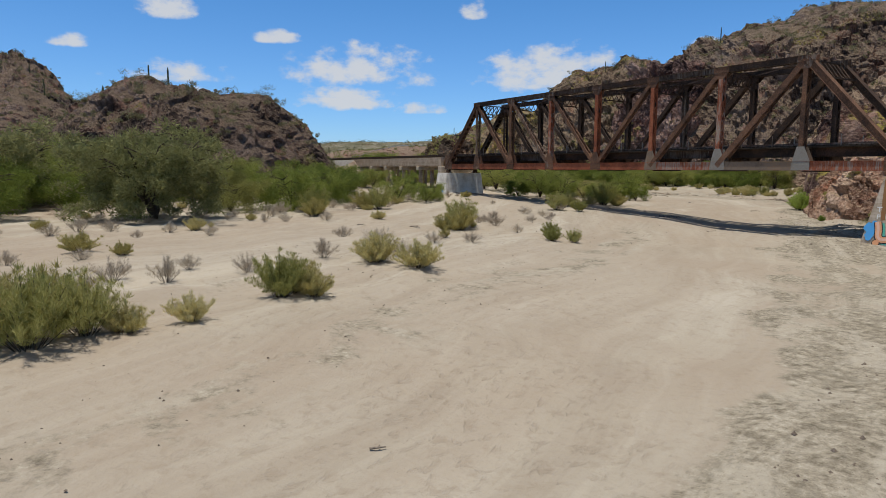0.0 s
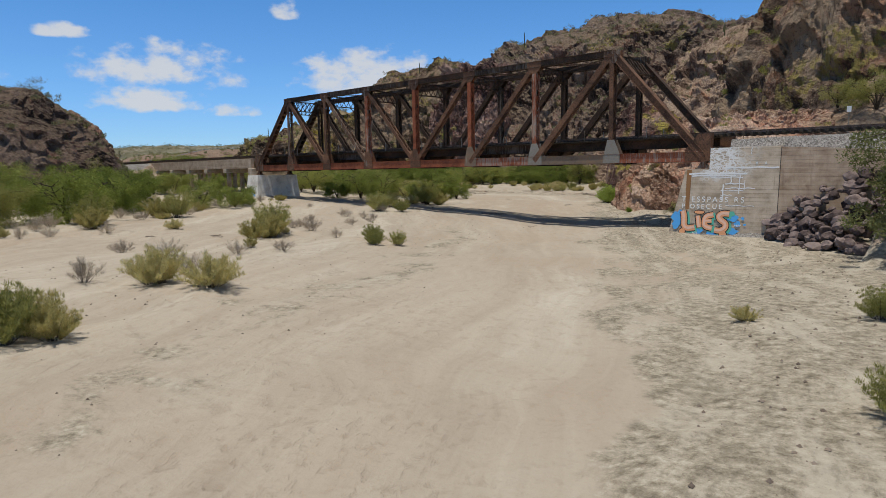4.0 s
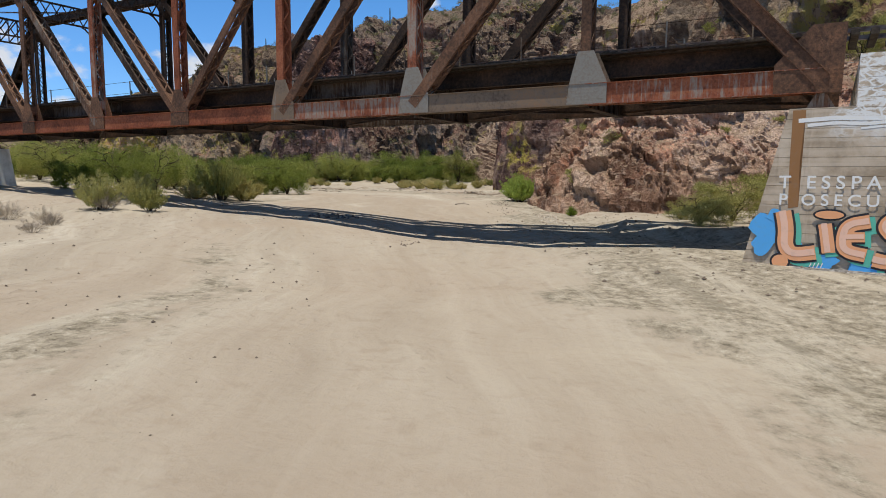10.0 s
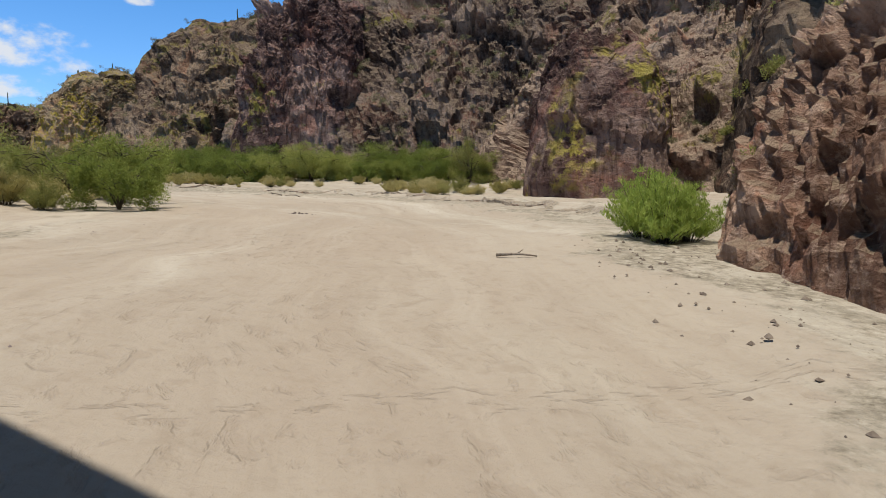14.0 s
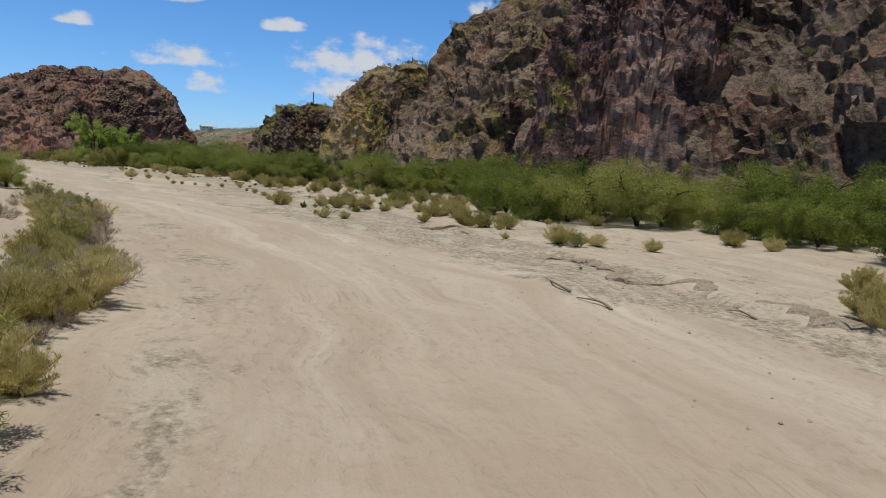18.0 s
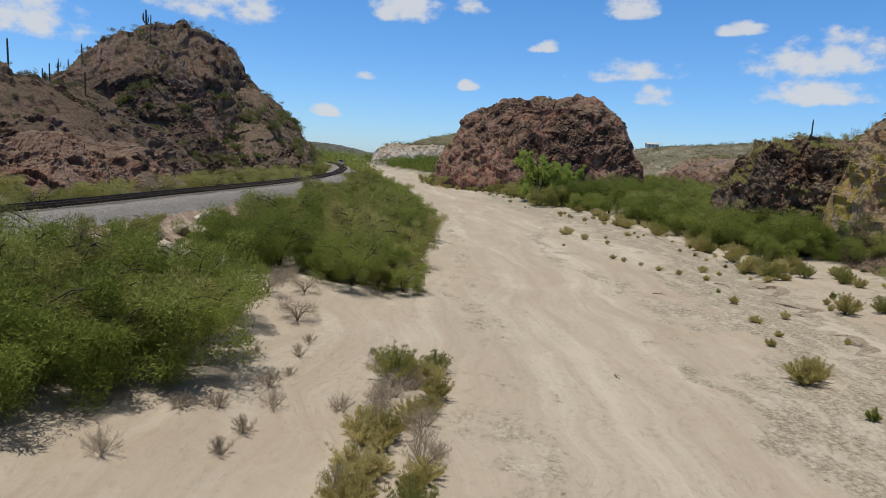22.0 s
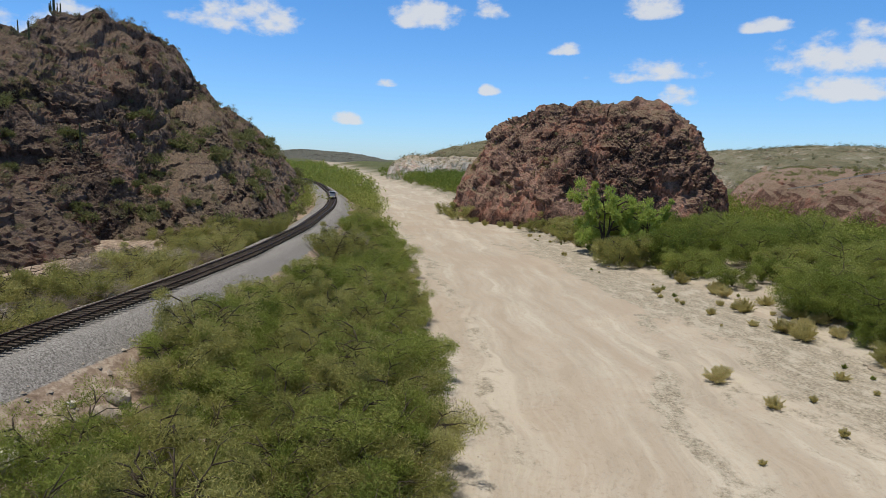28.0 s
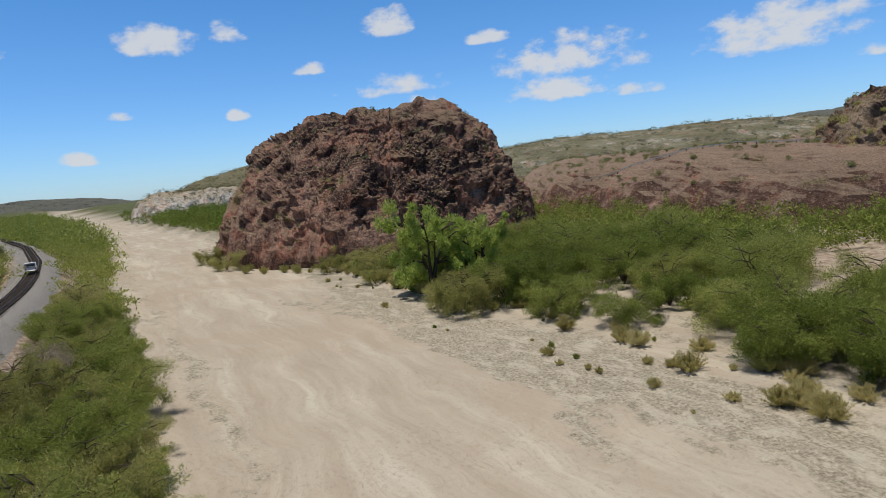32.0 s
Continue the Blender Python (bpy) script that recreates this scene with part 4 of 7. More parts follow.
def build_bridge():
    br = thing("truss_bridge", "rusty riveted steel through-truss railway bridge over a dry wash", "bridge", at=(0, 0, 0))
    for side, y in (("near", 0.0), ("far", WIDE)):
        out = -1 if y == 0 else 1
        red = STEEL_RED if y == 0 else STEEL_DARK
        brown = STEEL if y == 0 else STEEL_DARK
        # bottom chord, one built-up box a panel
        for i in range(NP):
            a, b = node(i, 0, y), node(i + 1, 0, y)
            bm = bmesh.new()
            for s in (-1, 1):
                beam(bm, a, b, 0.03, 0.76, (0, 0, 1), (s * 0.24, 0))
                for f in (-1, 1):
                    beam(bm, a, b, 0.1, 0.025, (0, 0, 1), (s * 0.275, f * 0.38))
            lace(bm, a, b, 0.22, -0.39, 0.5, up=(0, 0, 1))
            beam(bm, a, b, 0.5, 0.02, (0, 0, 1), (0, 0.365))
            part("bottom_chord", bm, STEEL_GREY if (i == 1 and y == 0) else red, br)
        # top chord with an overhanging cover plate
        for i in range(1, NP - 1):
            a, b = node(i, 1, y), node(i + 1, 1, y)
            bm = bmesh.new()
            for s in (-1, 1):
                beam(bm, a, b, 0.03, 0.5, (0, 0, 1), (s * 0.25, 0))
                beam(bm, a, b, 0.12, 0.025, (0, 0, 1), (s * 0.29, -0.25))
            beam(bm, a, b, 0.72, 0.03, (0, 0, 1), (0, 0.265))
            lace(bm, a, b, 0.22, -0.26, 0.55, up=(0, 0, 1))
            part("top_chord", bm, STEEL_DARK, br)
        # end posts
        for i0, i1 in ((0, 1), (NP, NP - 1)):
            a, b = node(i0, 0, y), node(i1, 1, y)
            r = frame_of(a, b, (0, 1, 0))
            bm = bmesh.new()
            sgn = 1 if r.to_3x3().col[1].z > 0 else -1
            for s in (-1, 1):
                beam(bm, a, b, 0.5, 0.03, (0, 1, 0), (0, s * 0.25))
                beam(bm, a, b, 0.025, 0.12, (0, 1, 0), (-sgn * 0.25, s * 0.29))
            beam(bm, a, b, 0.03, 0.74, (0, 1, 0), (sgn * 0.265, 0))
            for k in range(14):
                p = a.lerp(b, (k + 0.5) / 14)
                q = p + r.to_3x3().col[1] * (-sgn * 0.26)
                box(bm, q, (0.28, 0.03, 0.46), r)
            part("end_post", bm, brown, br)
        # verticals and diagonals
        for i in range(1, NP):
            bm = laced_member(node(i, 0, y), node(i, 1, y), 0.44 if i not in (1, NP - 1) else 0.38, 0.58)
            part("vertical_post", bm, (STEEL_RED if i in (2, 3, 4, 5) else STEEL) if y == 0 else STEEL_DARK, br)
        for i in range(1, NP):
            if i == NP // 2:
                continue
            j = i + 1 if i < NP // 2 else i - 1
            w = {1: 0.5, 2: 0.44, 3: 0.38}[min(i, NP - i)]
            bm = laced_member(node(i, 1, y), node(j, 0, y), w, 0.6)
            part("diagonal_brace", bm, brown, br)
        # gusset plates and their rivets
        for i in range(NP + 1):
            for top in (0, 1):
                if top and i in (0, NP):
                    continue
                c = node(i, top, y)
                for s in (-1, 1):
                    bm = bmesh.new()
                    if top:
                        prof = [(-0.75, 0.26), (0.75, 0.26), (0.75, -0.3), (0.3, -0.8), (-0.3, -0.8), (-0.75, -0.3)]
                    elif i in (0, NP):
                        e = 1 if i == 0 else -1
                        prof = [(0.55 * e, -0.4), (0.6 * e, 1.75), (-0.35 * e, 1.75), (-1.4 * e, 0.55), (-1.4 * e, -0.4)]
                    else:
                        prof = [(-0.7, -0.385), (0.85, -0.385), (0.85, 0.4), (0.32, 1.6), (-0.3, 1.6), (-0.62, 0.4)]
                    yy = y + s * 0.282
                    f = [bm.verts.new((c.x + u, yy, c.z + v)) for u, v in prof]
                    g = [bm.verts.new((c.x + u, yy + s * 0.025, c.z + v)) for u, v in prof]
                    bm.faces.new(f)
                    bm.faces.new(g[::-1])
                    for k in range(len(f)):
                        k2 = (k + 1) % len(f)
                        bm.faces.new((f[k], g[k], g[k2], f[k2]))
                    if s == out and not top:
                        o = Vector((c.x - 0.69, yy + s * 0.025, c.z - 0.3))
                        rivets(bm, o, Vector((1, 0, 0)), Vector((0, 0, 1)), 12, 6, 0.125, Vector((0, s, 0)))
                        rivets(bm, Vector((c.x - 0.2, yy + s * 0.025, c.z + 0.5)), Vector((1, 0, 0)), Vector((0, 0, 1)), 4, 9, 0.125, Vector((0, s, 0)))
                    bmesh.ops.recalc_face_normals(bm, faces=bm.faces)
                    grey = not top and y == 0 and i in (1, 2, 3)
                    part("gusset_plate", bm, STEEL_GREY if grey and i else (STEEL if i == 0 else brown), br)
    # floor
    flange = stiff = None
    for i in range(NP + 1):
        x = X0 - PANEL * i
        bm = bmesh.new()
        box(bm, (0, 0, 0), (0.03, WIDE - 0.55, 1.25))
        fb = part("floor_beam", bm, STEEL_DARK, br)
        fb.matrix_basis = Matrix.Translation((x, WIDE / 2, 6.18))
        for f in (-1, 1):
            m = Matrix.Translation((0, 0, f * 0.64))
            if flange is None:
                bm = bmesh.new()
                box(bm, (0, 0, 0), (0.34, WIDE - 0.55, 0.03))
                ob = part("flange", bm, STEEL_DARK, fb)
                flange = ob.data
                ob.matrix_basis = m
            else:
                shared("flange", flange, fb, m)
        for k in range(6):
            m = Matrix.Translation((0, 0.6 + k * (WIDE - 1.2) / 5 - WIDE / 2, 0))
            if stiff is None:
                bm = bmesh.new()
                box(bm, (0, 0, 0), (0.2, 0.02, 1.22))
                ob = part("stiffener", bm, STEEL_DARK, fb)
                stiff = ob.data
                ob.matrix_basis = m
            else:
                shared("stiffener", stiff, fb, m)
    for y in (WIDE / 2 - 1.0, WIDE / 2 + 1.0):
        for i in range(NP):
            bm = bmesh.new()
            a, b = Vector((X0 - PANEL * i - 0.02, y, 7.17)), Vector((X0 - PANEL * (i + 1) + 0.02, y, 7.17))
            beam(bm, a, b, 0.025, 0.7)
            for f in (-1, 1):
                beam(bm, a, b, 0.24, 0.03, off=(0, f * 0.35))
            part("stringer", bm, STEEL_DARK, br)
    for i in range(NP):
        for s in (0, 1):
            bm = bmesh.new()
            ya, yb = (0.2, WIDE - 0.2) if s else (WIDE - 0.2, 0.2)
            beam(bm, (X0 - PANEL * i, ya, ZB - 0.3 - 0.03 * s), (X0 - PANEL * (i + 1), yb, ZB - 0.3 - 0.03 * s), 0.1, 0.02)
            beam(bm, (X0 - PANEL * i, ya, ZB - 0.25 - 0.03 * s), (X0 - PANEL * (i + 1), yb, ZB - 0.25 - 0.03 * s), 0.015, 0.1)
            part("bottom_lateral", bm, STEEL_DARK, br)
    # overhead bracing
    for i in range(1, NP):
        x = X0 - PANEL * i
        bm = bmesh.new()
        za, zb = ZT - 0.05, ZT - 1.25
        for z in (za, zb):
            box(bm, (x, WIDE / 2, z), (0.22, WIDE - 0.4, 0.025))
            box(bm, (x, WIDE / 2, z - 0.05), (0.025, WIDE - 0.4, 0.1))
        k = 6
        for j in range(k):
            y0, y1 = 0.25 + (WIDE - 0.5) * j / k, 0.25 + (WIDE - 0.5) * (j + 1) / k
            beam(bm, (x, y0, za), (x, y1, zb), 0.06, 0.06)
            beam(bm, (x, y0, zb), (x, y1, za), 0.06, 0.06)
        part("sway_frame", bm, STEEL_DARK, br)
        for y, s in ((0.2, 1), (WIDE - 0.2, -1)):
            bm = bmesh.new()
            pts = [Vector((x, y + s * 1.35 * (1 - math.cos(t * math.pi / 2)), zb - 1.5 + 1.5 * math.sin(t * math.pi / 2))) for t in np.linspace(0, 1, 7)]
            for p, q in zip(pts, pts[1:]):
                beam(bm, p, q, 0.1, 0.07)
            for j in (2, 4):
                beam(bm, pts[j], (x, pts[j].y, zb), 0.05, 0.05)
            part("knee_brace", bm, STEEL_DARK, br)
    for i in range(1, NP - 1):
        for s in (0, 1):
            bm = bmesh.new()
            ya, yb = (0.2, WIDE - 0.2) if s else (WIDE - 0.2, 0.2)
            a, b = Vector((X0 - PANEL * i, ya, ZT - 0.12 - 0.04 * s)), Vector((X0 - PANEL * (i + 1), yb, ZT - 0.12 - 0.04 * s))
            for o in (-0.12, 0.12):
                beam(bm, a, b, 0.09, 0.03, off=(o, 0))
            lace(bm, a, b, 0.12, 0, 0.6, 0.04, up=(0, 0, 1))
            part("top_lateral", bm, STEEL_DARK, br)
    for i0, i1 in ((0, 1), (NP, NP - 1)):
        bm = bmesh.new()
        t1, t2 = 0.99, 0.82
        for t in (t1, t2):
            a, b = node(i0, 0, 0.2).lerp(node(i1, 1, 0.2), t), node(i0, 0, WIDE - 0.2).lerp(node(i1, 1, WIDE - 0.2), t)
            beam(bm, a, b, 0.2, 0.1)
        k = 7
        for j in range(k):
            ya, yb = 0.2 + (WIDE - 0.4) * j / k, 0.2 + (WIDE - 0.4) * (j + 1) / k
            p1 = node(i0, 0, ya).lerp(node(i1, 1, ya), t1)
            p2 = node(i0, 0, yb).lerp(node(i1, 1, yb), t2)
            q1 = node(i0, 0, ya).lerp(node(i1, 1, ya), t2)
            q2 = node(i0, 0, yb).lerp(node(i1, 1, yb), t1)
            beam(bm, p1, p2, 0.08, 0.05)
            beam(bm, q1, q2, 0.08, 0.05)
        part("portal_frame", bm, STEEL_DARK, br)
    # bearings
    for i in (0, NP):
        for y in (0.0, WIDE):
            bm = bmesh.new()
            c = node(i, 0, y)
            for s in (-1, 1):
                f = [bm.verts.new((c.x + u, c.y + s * 0.18, v)) for u, v in ((-0.42, 5.13), (0.42, 5.13), (0.14, ZB - 0.4), (-0.14, ZB - 0.4))]
                g = [bm.verts.new(v.co + Vector((0, s * 0.05, 0))) for v in f]
                bm.faces.new(f)
                bm.faces.new(g[::-1])
                for k in range(4):
                    bm.faces.new((f[k], g[k], g[(k + 1) % 4], f[(k + 1) % 4]))
            box(bm, (c.x, c.y, 5.1), (1.0, 0.8, 0.1))
            box(bm, (c.x, c.y, 5.34), (0.1, 0.44, 0.5))
            bmesh.ops.recalc_face_normals(bm, faces=bm.faces)
            part("bearing_shoe", bm, STEEL, br)
    # walkway and hand rail on the near side
    bm = bmesh.new()
    box(bm, (X0 - PANEL * NP / 2, 0.92, 7.62), (PANEL * NP, 0.6, 0.07))
    part("walkway", bm, TIMBER, br)
    # layer added under the ties to close the gaps in the deck's shadow
    bm = bmesh.new()
    box(bm, (X0 - PANEL * NP / 2, WIDE / 2, 7.545), (PANEL * NP, 3.2, 0.05))
    part("deck_planks", bm, TIMBER, br)
    me = None
    for k in range(21):
        x = -1.5 - k * 2.9
        for y in (0.72, WIDE - 0.8):
            if me is None:
                bm = bmesh.new()
                box(bm, (0, 0, 0.5), (0.05, 0.05, 1.0))
                ob = part("rail_post", bm, STEEL_GREY, br)
                me = ob.data
                ob.location = (x, y, 7.6)
            elif y < 2 or k % 2:
                shared("rail_post", me, br, Matrix.Translation((x, y, 7.6)))
    for y in (0.72, WIDE - 0.8):
        bm = bmesh.new()
        tube(bm, [(X0 - PANEL * NP + 1, y, 8.55), (-1, y, 8.55)], [0.012, 0.012], 5)
        part("hand_cable", bm, STEEL_DARK, br)
    return br


build_bridge().matrix_basis = BRIDGE_AT


def along_track(s0=None):
    """Places and headings every metre along the railway, on a smooth line."""
    P = np.array(TRACK, float)
    d = np.r_[0, np.cumsum(np.hypot(*np.diff(P, axis=0).T))]
    u = np.arange(0, d[-1], 1.0)
    q = np.c_[np.interp(u, d, P[:, 0]), np.interp(u, d, P[:, 1])]
    for _ in range(60):
        q[1:-1] = (q[:-2] + 2 * q[1:-1] + q[2:]) / 4
    return q


def build_track():
    q = along_track()
    keep = (q[:, 0] < 70) & (q[:, 0] > -560)
    q = q[keep]
    tr = thing("railway_track", "single railway track of rusty rails on dark timber ties", "railway track", at=(0, 0, 0), kind="structure")
    d = np.gradient(q, axis=0)
    d /= np.hypot(*d.T)[:, None]
    nrm = np.c_[-d[:, 1], d[:, 0]]
    for s in (-0.75, 0.75):
        bm = bmesh.new()
        prof = [(-0.07, 0), (0.07, 0), (0.07, 0.02), (0.012, 0.03), (0.012, 0.12), (0.036, 0.125), (0.036, 0.16), (-0.036, 0.16), (-0.036, 0.125), (-0.012, 0.12), (-0.012, 0.03), (-0.07, 0.02)]
        rings = []
        for p, w in zip(q[::2], nrm[::2]):
            rings.append([bm.verts.new((p[0] + w[0] * (s + a), p[1] + w[1] * (s + a), RAIL_Z - 0.16 + h)) for a, h in prof])
        for a, b in zip(rings, rings[1:]):
            for k in range(len(prof)):
                bm.faces.new((a[k], a[(k + 1) % 12], b[(k + 1) % 12], b[k]))
        bmesh.ops.recalc_face_normals(bm, faces=bm.faces)
        part("rail", bm, RAIL, tr)
    bm = bmesh.new()
    box(bm, (0, 0, 0), (0.25, 2.9, 0.2), bevel=0.015)
    me = None
    rest = bmesh.new()
    count = 0
    rs = random.Random(4)
    u = 0.0
    while u < len(q) - 2:
        i = int(u)
        p = q[i] + (q[i + 1] - q[i]) * (u - i)
        ang = math.atan2(d[i][1], d[i][0])
        m = Matrix.Translation((p[0], p[1], RAIL_Z - 0.27 + rs.uniform(-0.012, 0.012))) @ Matrix.Rotation(ang + rs.uniform(-0.02, 0.02), 4, "Z")
        if (-62 < p[0] < 2 or -225 < p[0] < -165) and count < 300:
            count += 1
            if me is None:
                ob = part("tie", bm, TIMBER, tr)
                me = ob.data
                ob.matrix_basis = m
            else:
                shared("tie", me, tr, m)
        else:
            box(rest, m.translation, (0.23, 2.7, 0.2), Matrix.Rotation(ang, 4, "Z"))
        u += 0.36 if p[0] > -62 and p[0] < 2 else 0.56
    tagged(part("far_ties", rest, TIMBER, tr), kind="stuff")
    return q, nrm


TRACK_LINE, TRACK_SIDE = build_track()


# ---- plants ----
def leaf_material(name, a, b_, c, trans=0.3):
    m, n, l, b = material(name, 0.75, spec=0.15)
    geo = n.new("ShaderNodeNewGeometry")
    info = n.new("ShaderNodeObjectInfo")
    k = calc(n, l, "ADD", calc(n, l, "MULTIPLY", geo.outputs["Random Per Island"], 0.42), calc(n, l, "MULTIPLY", info.outputs["Random"], 0.58))
    col = ramp(n, l, k, [(0.1, a), (0.5, b_), (0.9, c)])
    l.new(col, b.inputs["Base Color"])
    tr = n.new("ShaderNodeBsdfTranslucent")
    l.new(col, tr.inputs["Color"])
    mx = n.new("ShaderNodeMixShader")
    mx.inputs["Fac"].default_value = trans
    l.new(b.outputs[0], mx.inputs[1])
    l.new(tr.outputs[0], mx.inputs[2])
    l.new(mx.outputs[0], n["Material Output"].inputs["Surface"])
    return m


def bark_material(name, a, b_):
    m, n, l, b = material(name, 0.92, spec=0.15)
    f = speckle(n, l, place_of(n, l, (1, 1, 0.3)), 14, 6, 0.7)
    l.new(ramp(n, l, f, [(0.35, a), (0.65, b_)]), b.inputs["Base Color"])
    bump(n, l, b, f, 0.6, 0.02)
    return m


LEAF_GREEN = leaf_material("mesquite_leaf", (0.115, 0.155, 0.03), (0.225, 0.27, 0.057), (0.38, 0.385, 0.12), 0.4)
LEAF_OLIVE = leaf_material("palo_verde_leaf", (0.21, 0.215, 0.065), (0.33, 0.325, 0.105), (0.48, 0.45, 0.19), 0.4)
LEAF_BRIGHT = leaf_material("willow_leaf", (0.17, 0.25, 0.04), (0.29, 0.39, 0.075), (0.42, 0.49, 0.13), 0.5)
LEAF_YELLOW = leaf_material("broom_leaf", (0.33, 0.29, 0.1), (0.5, 0.44, 0.18), (0.68, 0.61, 0.34), 0.5)
LEAF_DRY = leaf_material("dry_twig", (0.26, 0.21, 0.16), (0.42, 0.355, 0.275), (0.6, 0.53, 0.42), 0.3)
LEAF_GREY = leaf_material("grey_scrub_leaf", (0.11, 0.11, 0.055), (0.18, 0.172, 0.092), (0.27, 0.25, 0.145), 0.35)
LEAF_TREE = leaf_material("ironwood_leaf", (0.12, 0.135, 0.05), (0.2, 0.21, 0.085), (0.32, 0.31, 0.14), 0.4)
BARK = bark_material("dark_bark", (0.03, 0.024, 0.018), (0.1, 0.08, 0.06))
BARK_PALE = bark_material("pale_dead_wood", (0.16, 0.13, 0.1), (0.32, 0.27, 0.22))


def blades(centres, spread, per, length, width, rs, lift=0.25, out=None):
    """Many single narrow leaves scattered round centres: (verts, faces)."""
    C = np.repeat(np.asarray(centres, float), per, 0)
    k = len(C)
    sp = np.repeat(np.asarray(spread, float), per, 0)
    off = rs.normal(size=(k, 3))
    off /= np.linalg.norm(off, axis=1)[:, None]
    off *= (rs.random((k, 1)) ** 0.45)
    P = C + off * sp[:, None] * np.array([1, 1, 0.75])
    d = rs.normal(size=(k, 3)) * 0.8 + off + np.array([0, 0, lift])
    d /= np.linalg.norm(d, axis=1)[:, None]
    side = np.cross(d, rs.normal(size=(k, 3)))
    side /= np.linalg.norm(side, axis=1)[:, None]
    L = length * (0.6 + 0.8 * rs.random((k, 1)))
    W = width * (0.6 + 0.8 * rs.random((k, 1)))
    V = np.empty((k * 3, 3))
    V[0::3], V[1::3], V[2::3] = P - side * W, P + side * W, P + d * L
    return V, np.arange(k * 3).reshape(-1, 3)


def tree_proto(seed, height, radius, leaf, label, dense=1.0, stems=5, leaf_len=0.3, leaf_w=0.05, low=0.12, clumps=46, per=130, bark=None, name="mesquite_tree", category="tree", tight=1.0):
    """Several crooked stems that fork into limbs, with leaves in clumps round the limb ends."""
    rs = np.random.default_rng(seed)
    rr = random.Random(seed)
    bm = bmesh.new()
    tips, rad = [], []
    for s in range(stems):
        az = math.tau * (s + rr.random() * 0.7) / stems
        reach = radius * rr.uniform(0.55, 1.0)
        top = height * rr.uniform(0.6, 0.95)
        pts = []
        for j in range(6):
            t = j / 5
            pts.append(Vector((math.cos(az) * reach * t**1.15 * 0.72 + rr.uniform(-0.12, 0.12) * t * height * 0.3, math.sin(az) * reach * t**1.15 * 0.72 + rr.uniform(-0.12, 0.12) * t * height * 0.3, top * (t**0.8) * 0.86)))
        r0 = height * 0.026 * rr.uniform(0.7, 1.2)
        tube(bm, pts, [r0 * (1 - 0.8 * j / 5) for j in range(6)], 6)
        for j in range(2, 6):
            for _ in range(2):
                a2 = az + rr.uniform(-1.5, 1.5)
                ln = radius * rr.uniform(0.3, 0.6)
                e = pts[j] + Vector((math.cos(a2) * ln, math.sin(a2) * ln, rr.uniform(-0.15, 0.4) * ln))
                e.z = max(e.z, height * low)
                m = (pts[j] + e) / 2 + Vector((rr.uniform(-0.1, 0.1), rr.uniform(-0.1, 0.1), 0.12)) * ln
                tube(bm, [pts[j], m, e], [r0 * 0.35, r0 * 0.22, r0 * 0.08], 4)
                tips.append(e)
    for _ in range(clumps // 3):
        a2, q = rr.uniform(0, math.tau), rr.random() ** 0.6
        tips.insert(rr.randrange(len(tips)), Vector((math.cos(a2) * q * radius * 0.95, math.sin(a2) * q * radius * 0.95, height * (low + 0.75 * rr.random() * (1 - 0.75 * q * q)))))
    while len(tips) < clumps:
        p = rr.choice(tips)
        q = p + Vector((rr.gauss(0, 1), rr.gauss(0, 1), rr.gauss(0, 0.6))) * radius * 0.24
        q.z = min(max(q.z, height * low), height)
        tips.append(q)
    cent = np.array([t[:] for t in tips[:clumps]])
    spread = tight * radius * (0.15 + 0.17 * rs.random(len(cent)))
    V, F = blades(cent, spread, int(per * dense), leaf_len, leaf_w, rs)
    V[:, 2] = np.maximum(V[:, 2], 0.03)
    root = thing(name, label, category)
    smooth(part("trunk", bm, bark or BARK, root))
    part("crown", (V.tolist(), F.tolist()), leaf, root)
    return root


def bush_proto(seed, height, radius, leaf, label, sprays=55, per=14, leaf_w=0.012, name="desert_bush", bare=0.3, leaf_len=0.2, category="bush"):
    """Thin stems that fan out from the root, each beset with small upright leaves."""
    rs = np.random.default_rng(seed)
    rr = random.Random(seed)
    bm = bmesh.new()
    cent = []
    for s in range(sprays):
        az, lean = rr.uniform(0, math.tau), rr.random() ** 0.7
        h = height * rr.uniform(0.4, 1.05) * (1 - 0.3 * lean)
        e = Vector((math.cos(az) * radius * lean, math.sin(az) * radius * lean, h))
        b0 = Vector((math.cos(az), math.sin(az), 0)) * radius * 0.25 * lean
        m = b0.lerp(e, 0.5) + Vector((0, 0, 0.08 * h))
        if s % 2 == 0:
            tube(bm, [b0, m, e], [0.011, 0.007, 0.003], 3, False)
        for t in np.linspace(bare, 1.0, 5):
            cent.append((b0.lerp(m, t * 2) if t < 0.5 else m.lerp(e, t * 2 - 1))[:])
    V, F = blades(cent, np.full(len(cent), radius * 0.085), int(per * 1.9), leaf_len * 0.62, leaf_w * 0.72, rs, 1.7)
    V[:, 2] = np.maximum(V[:, 2], 0.01)
    root = thing(name, label, category)
    part("stem", bm, BARK_PALE if leaf in (LEAF_DRY,) else BARK, root)
    part("foliage", (V.tolist(), F.tolist()), leaf, root)
    return root


def ground_z(x, y):
    return float(land(np.array([[x, y]], float))[0][0])


def ground_zs(P):
    return land(np.asarray(P, float))[0]


USED = {}


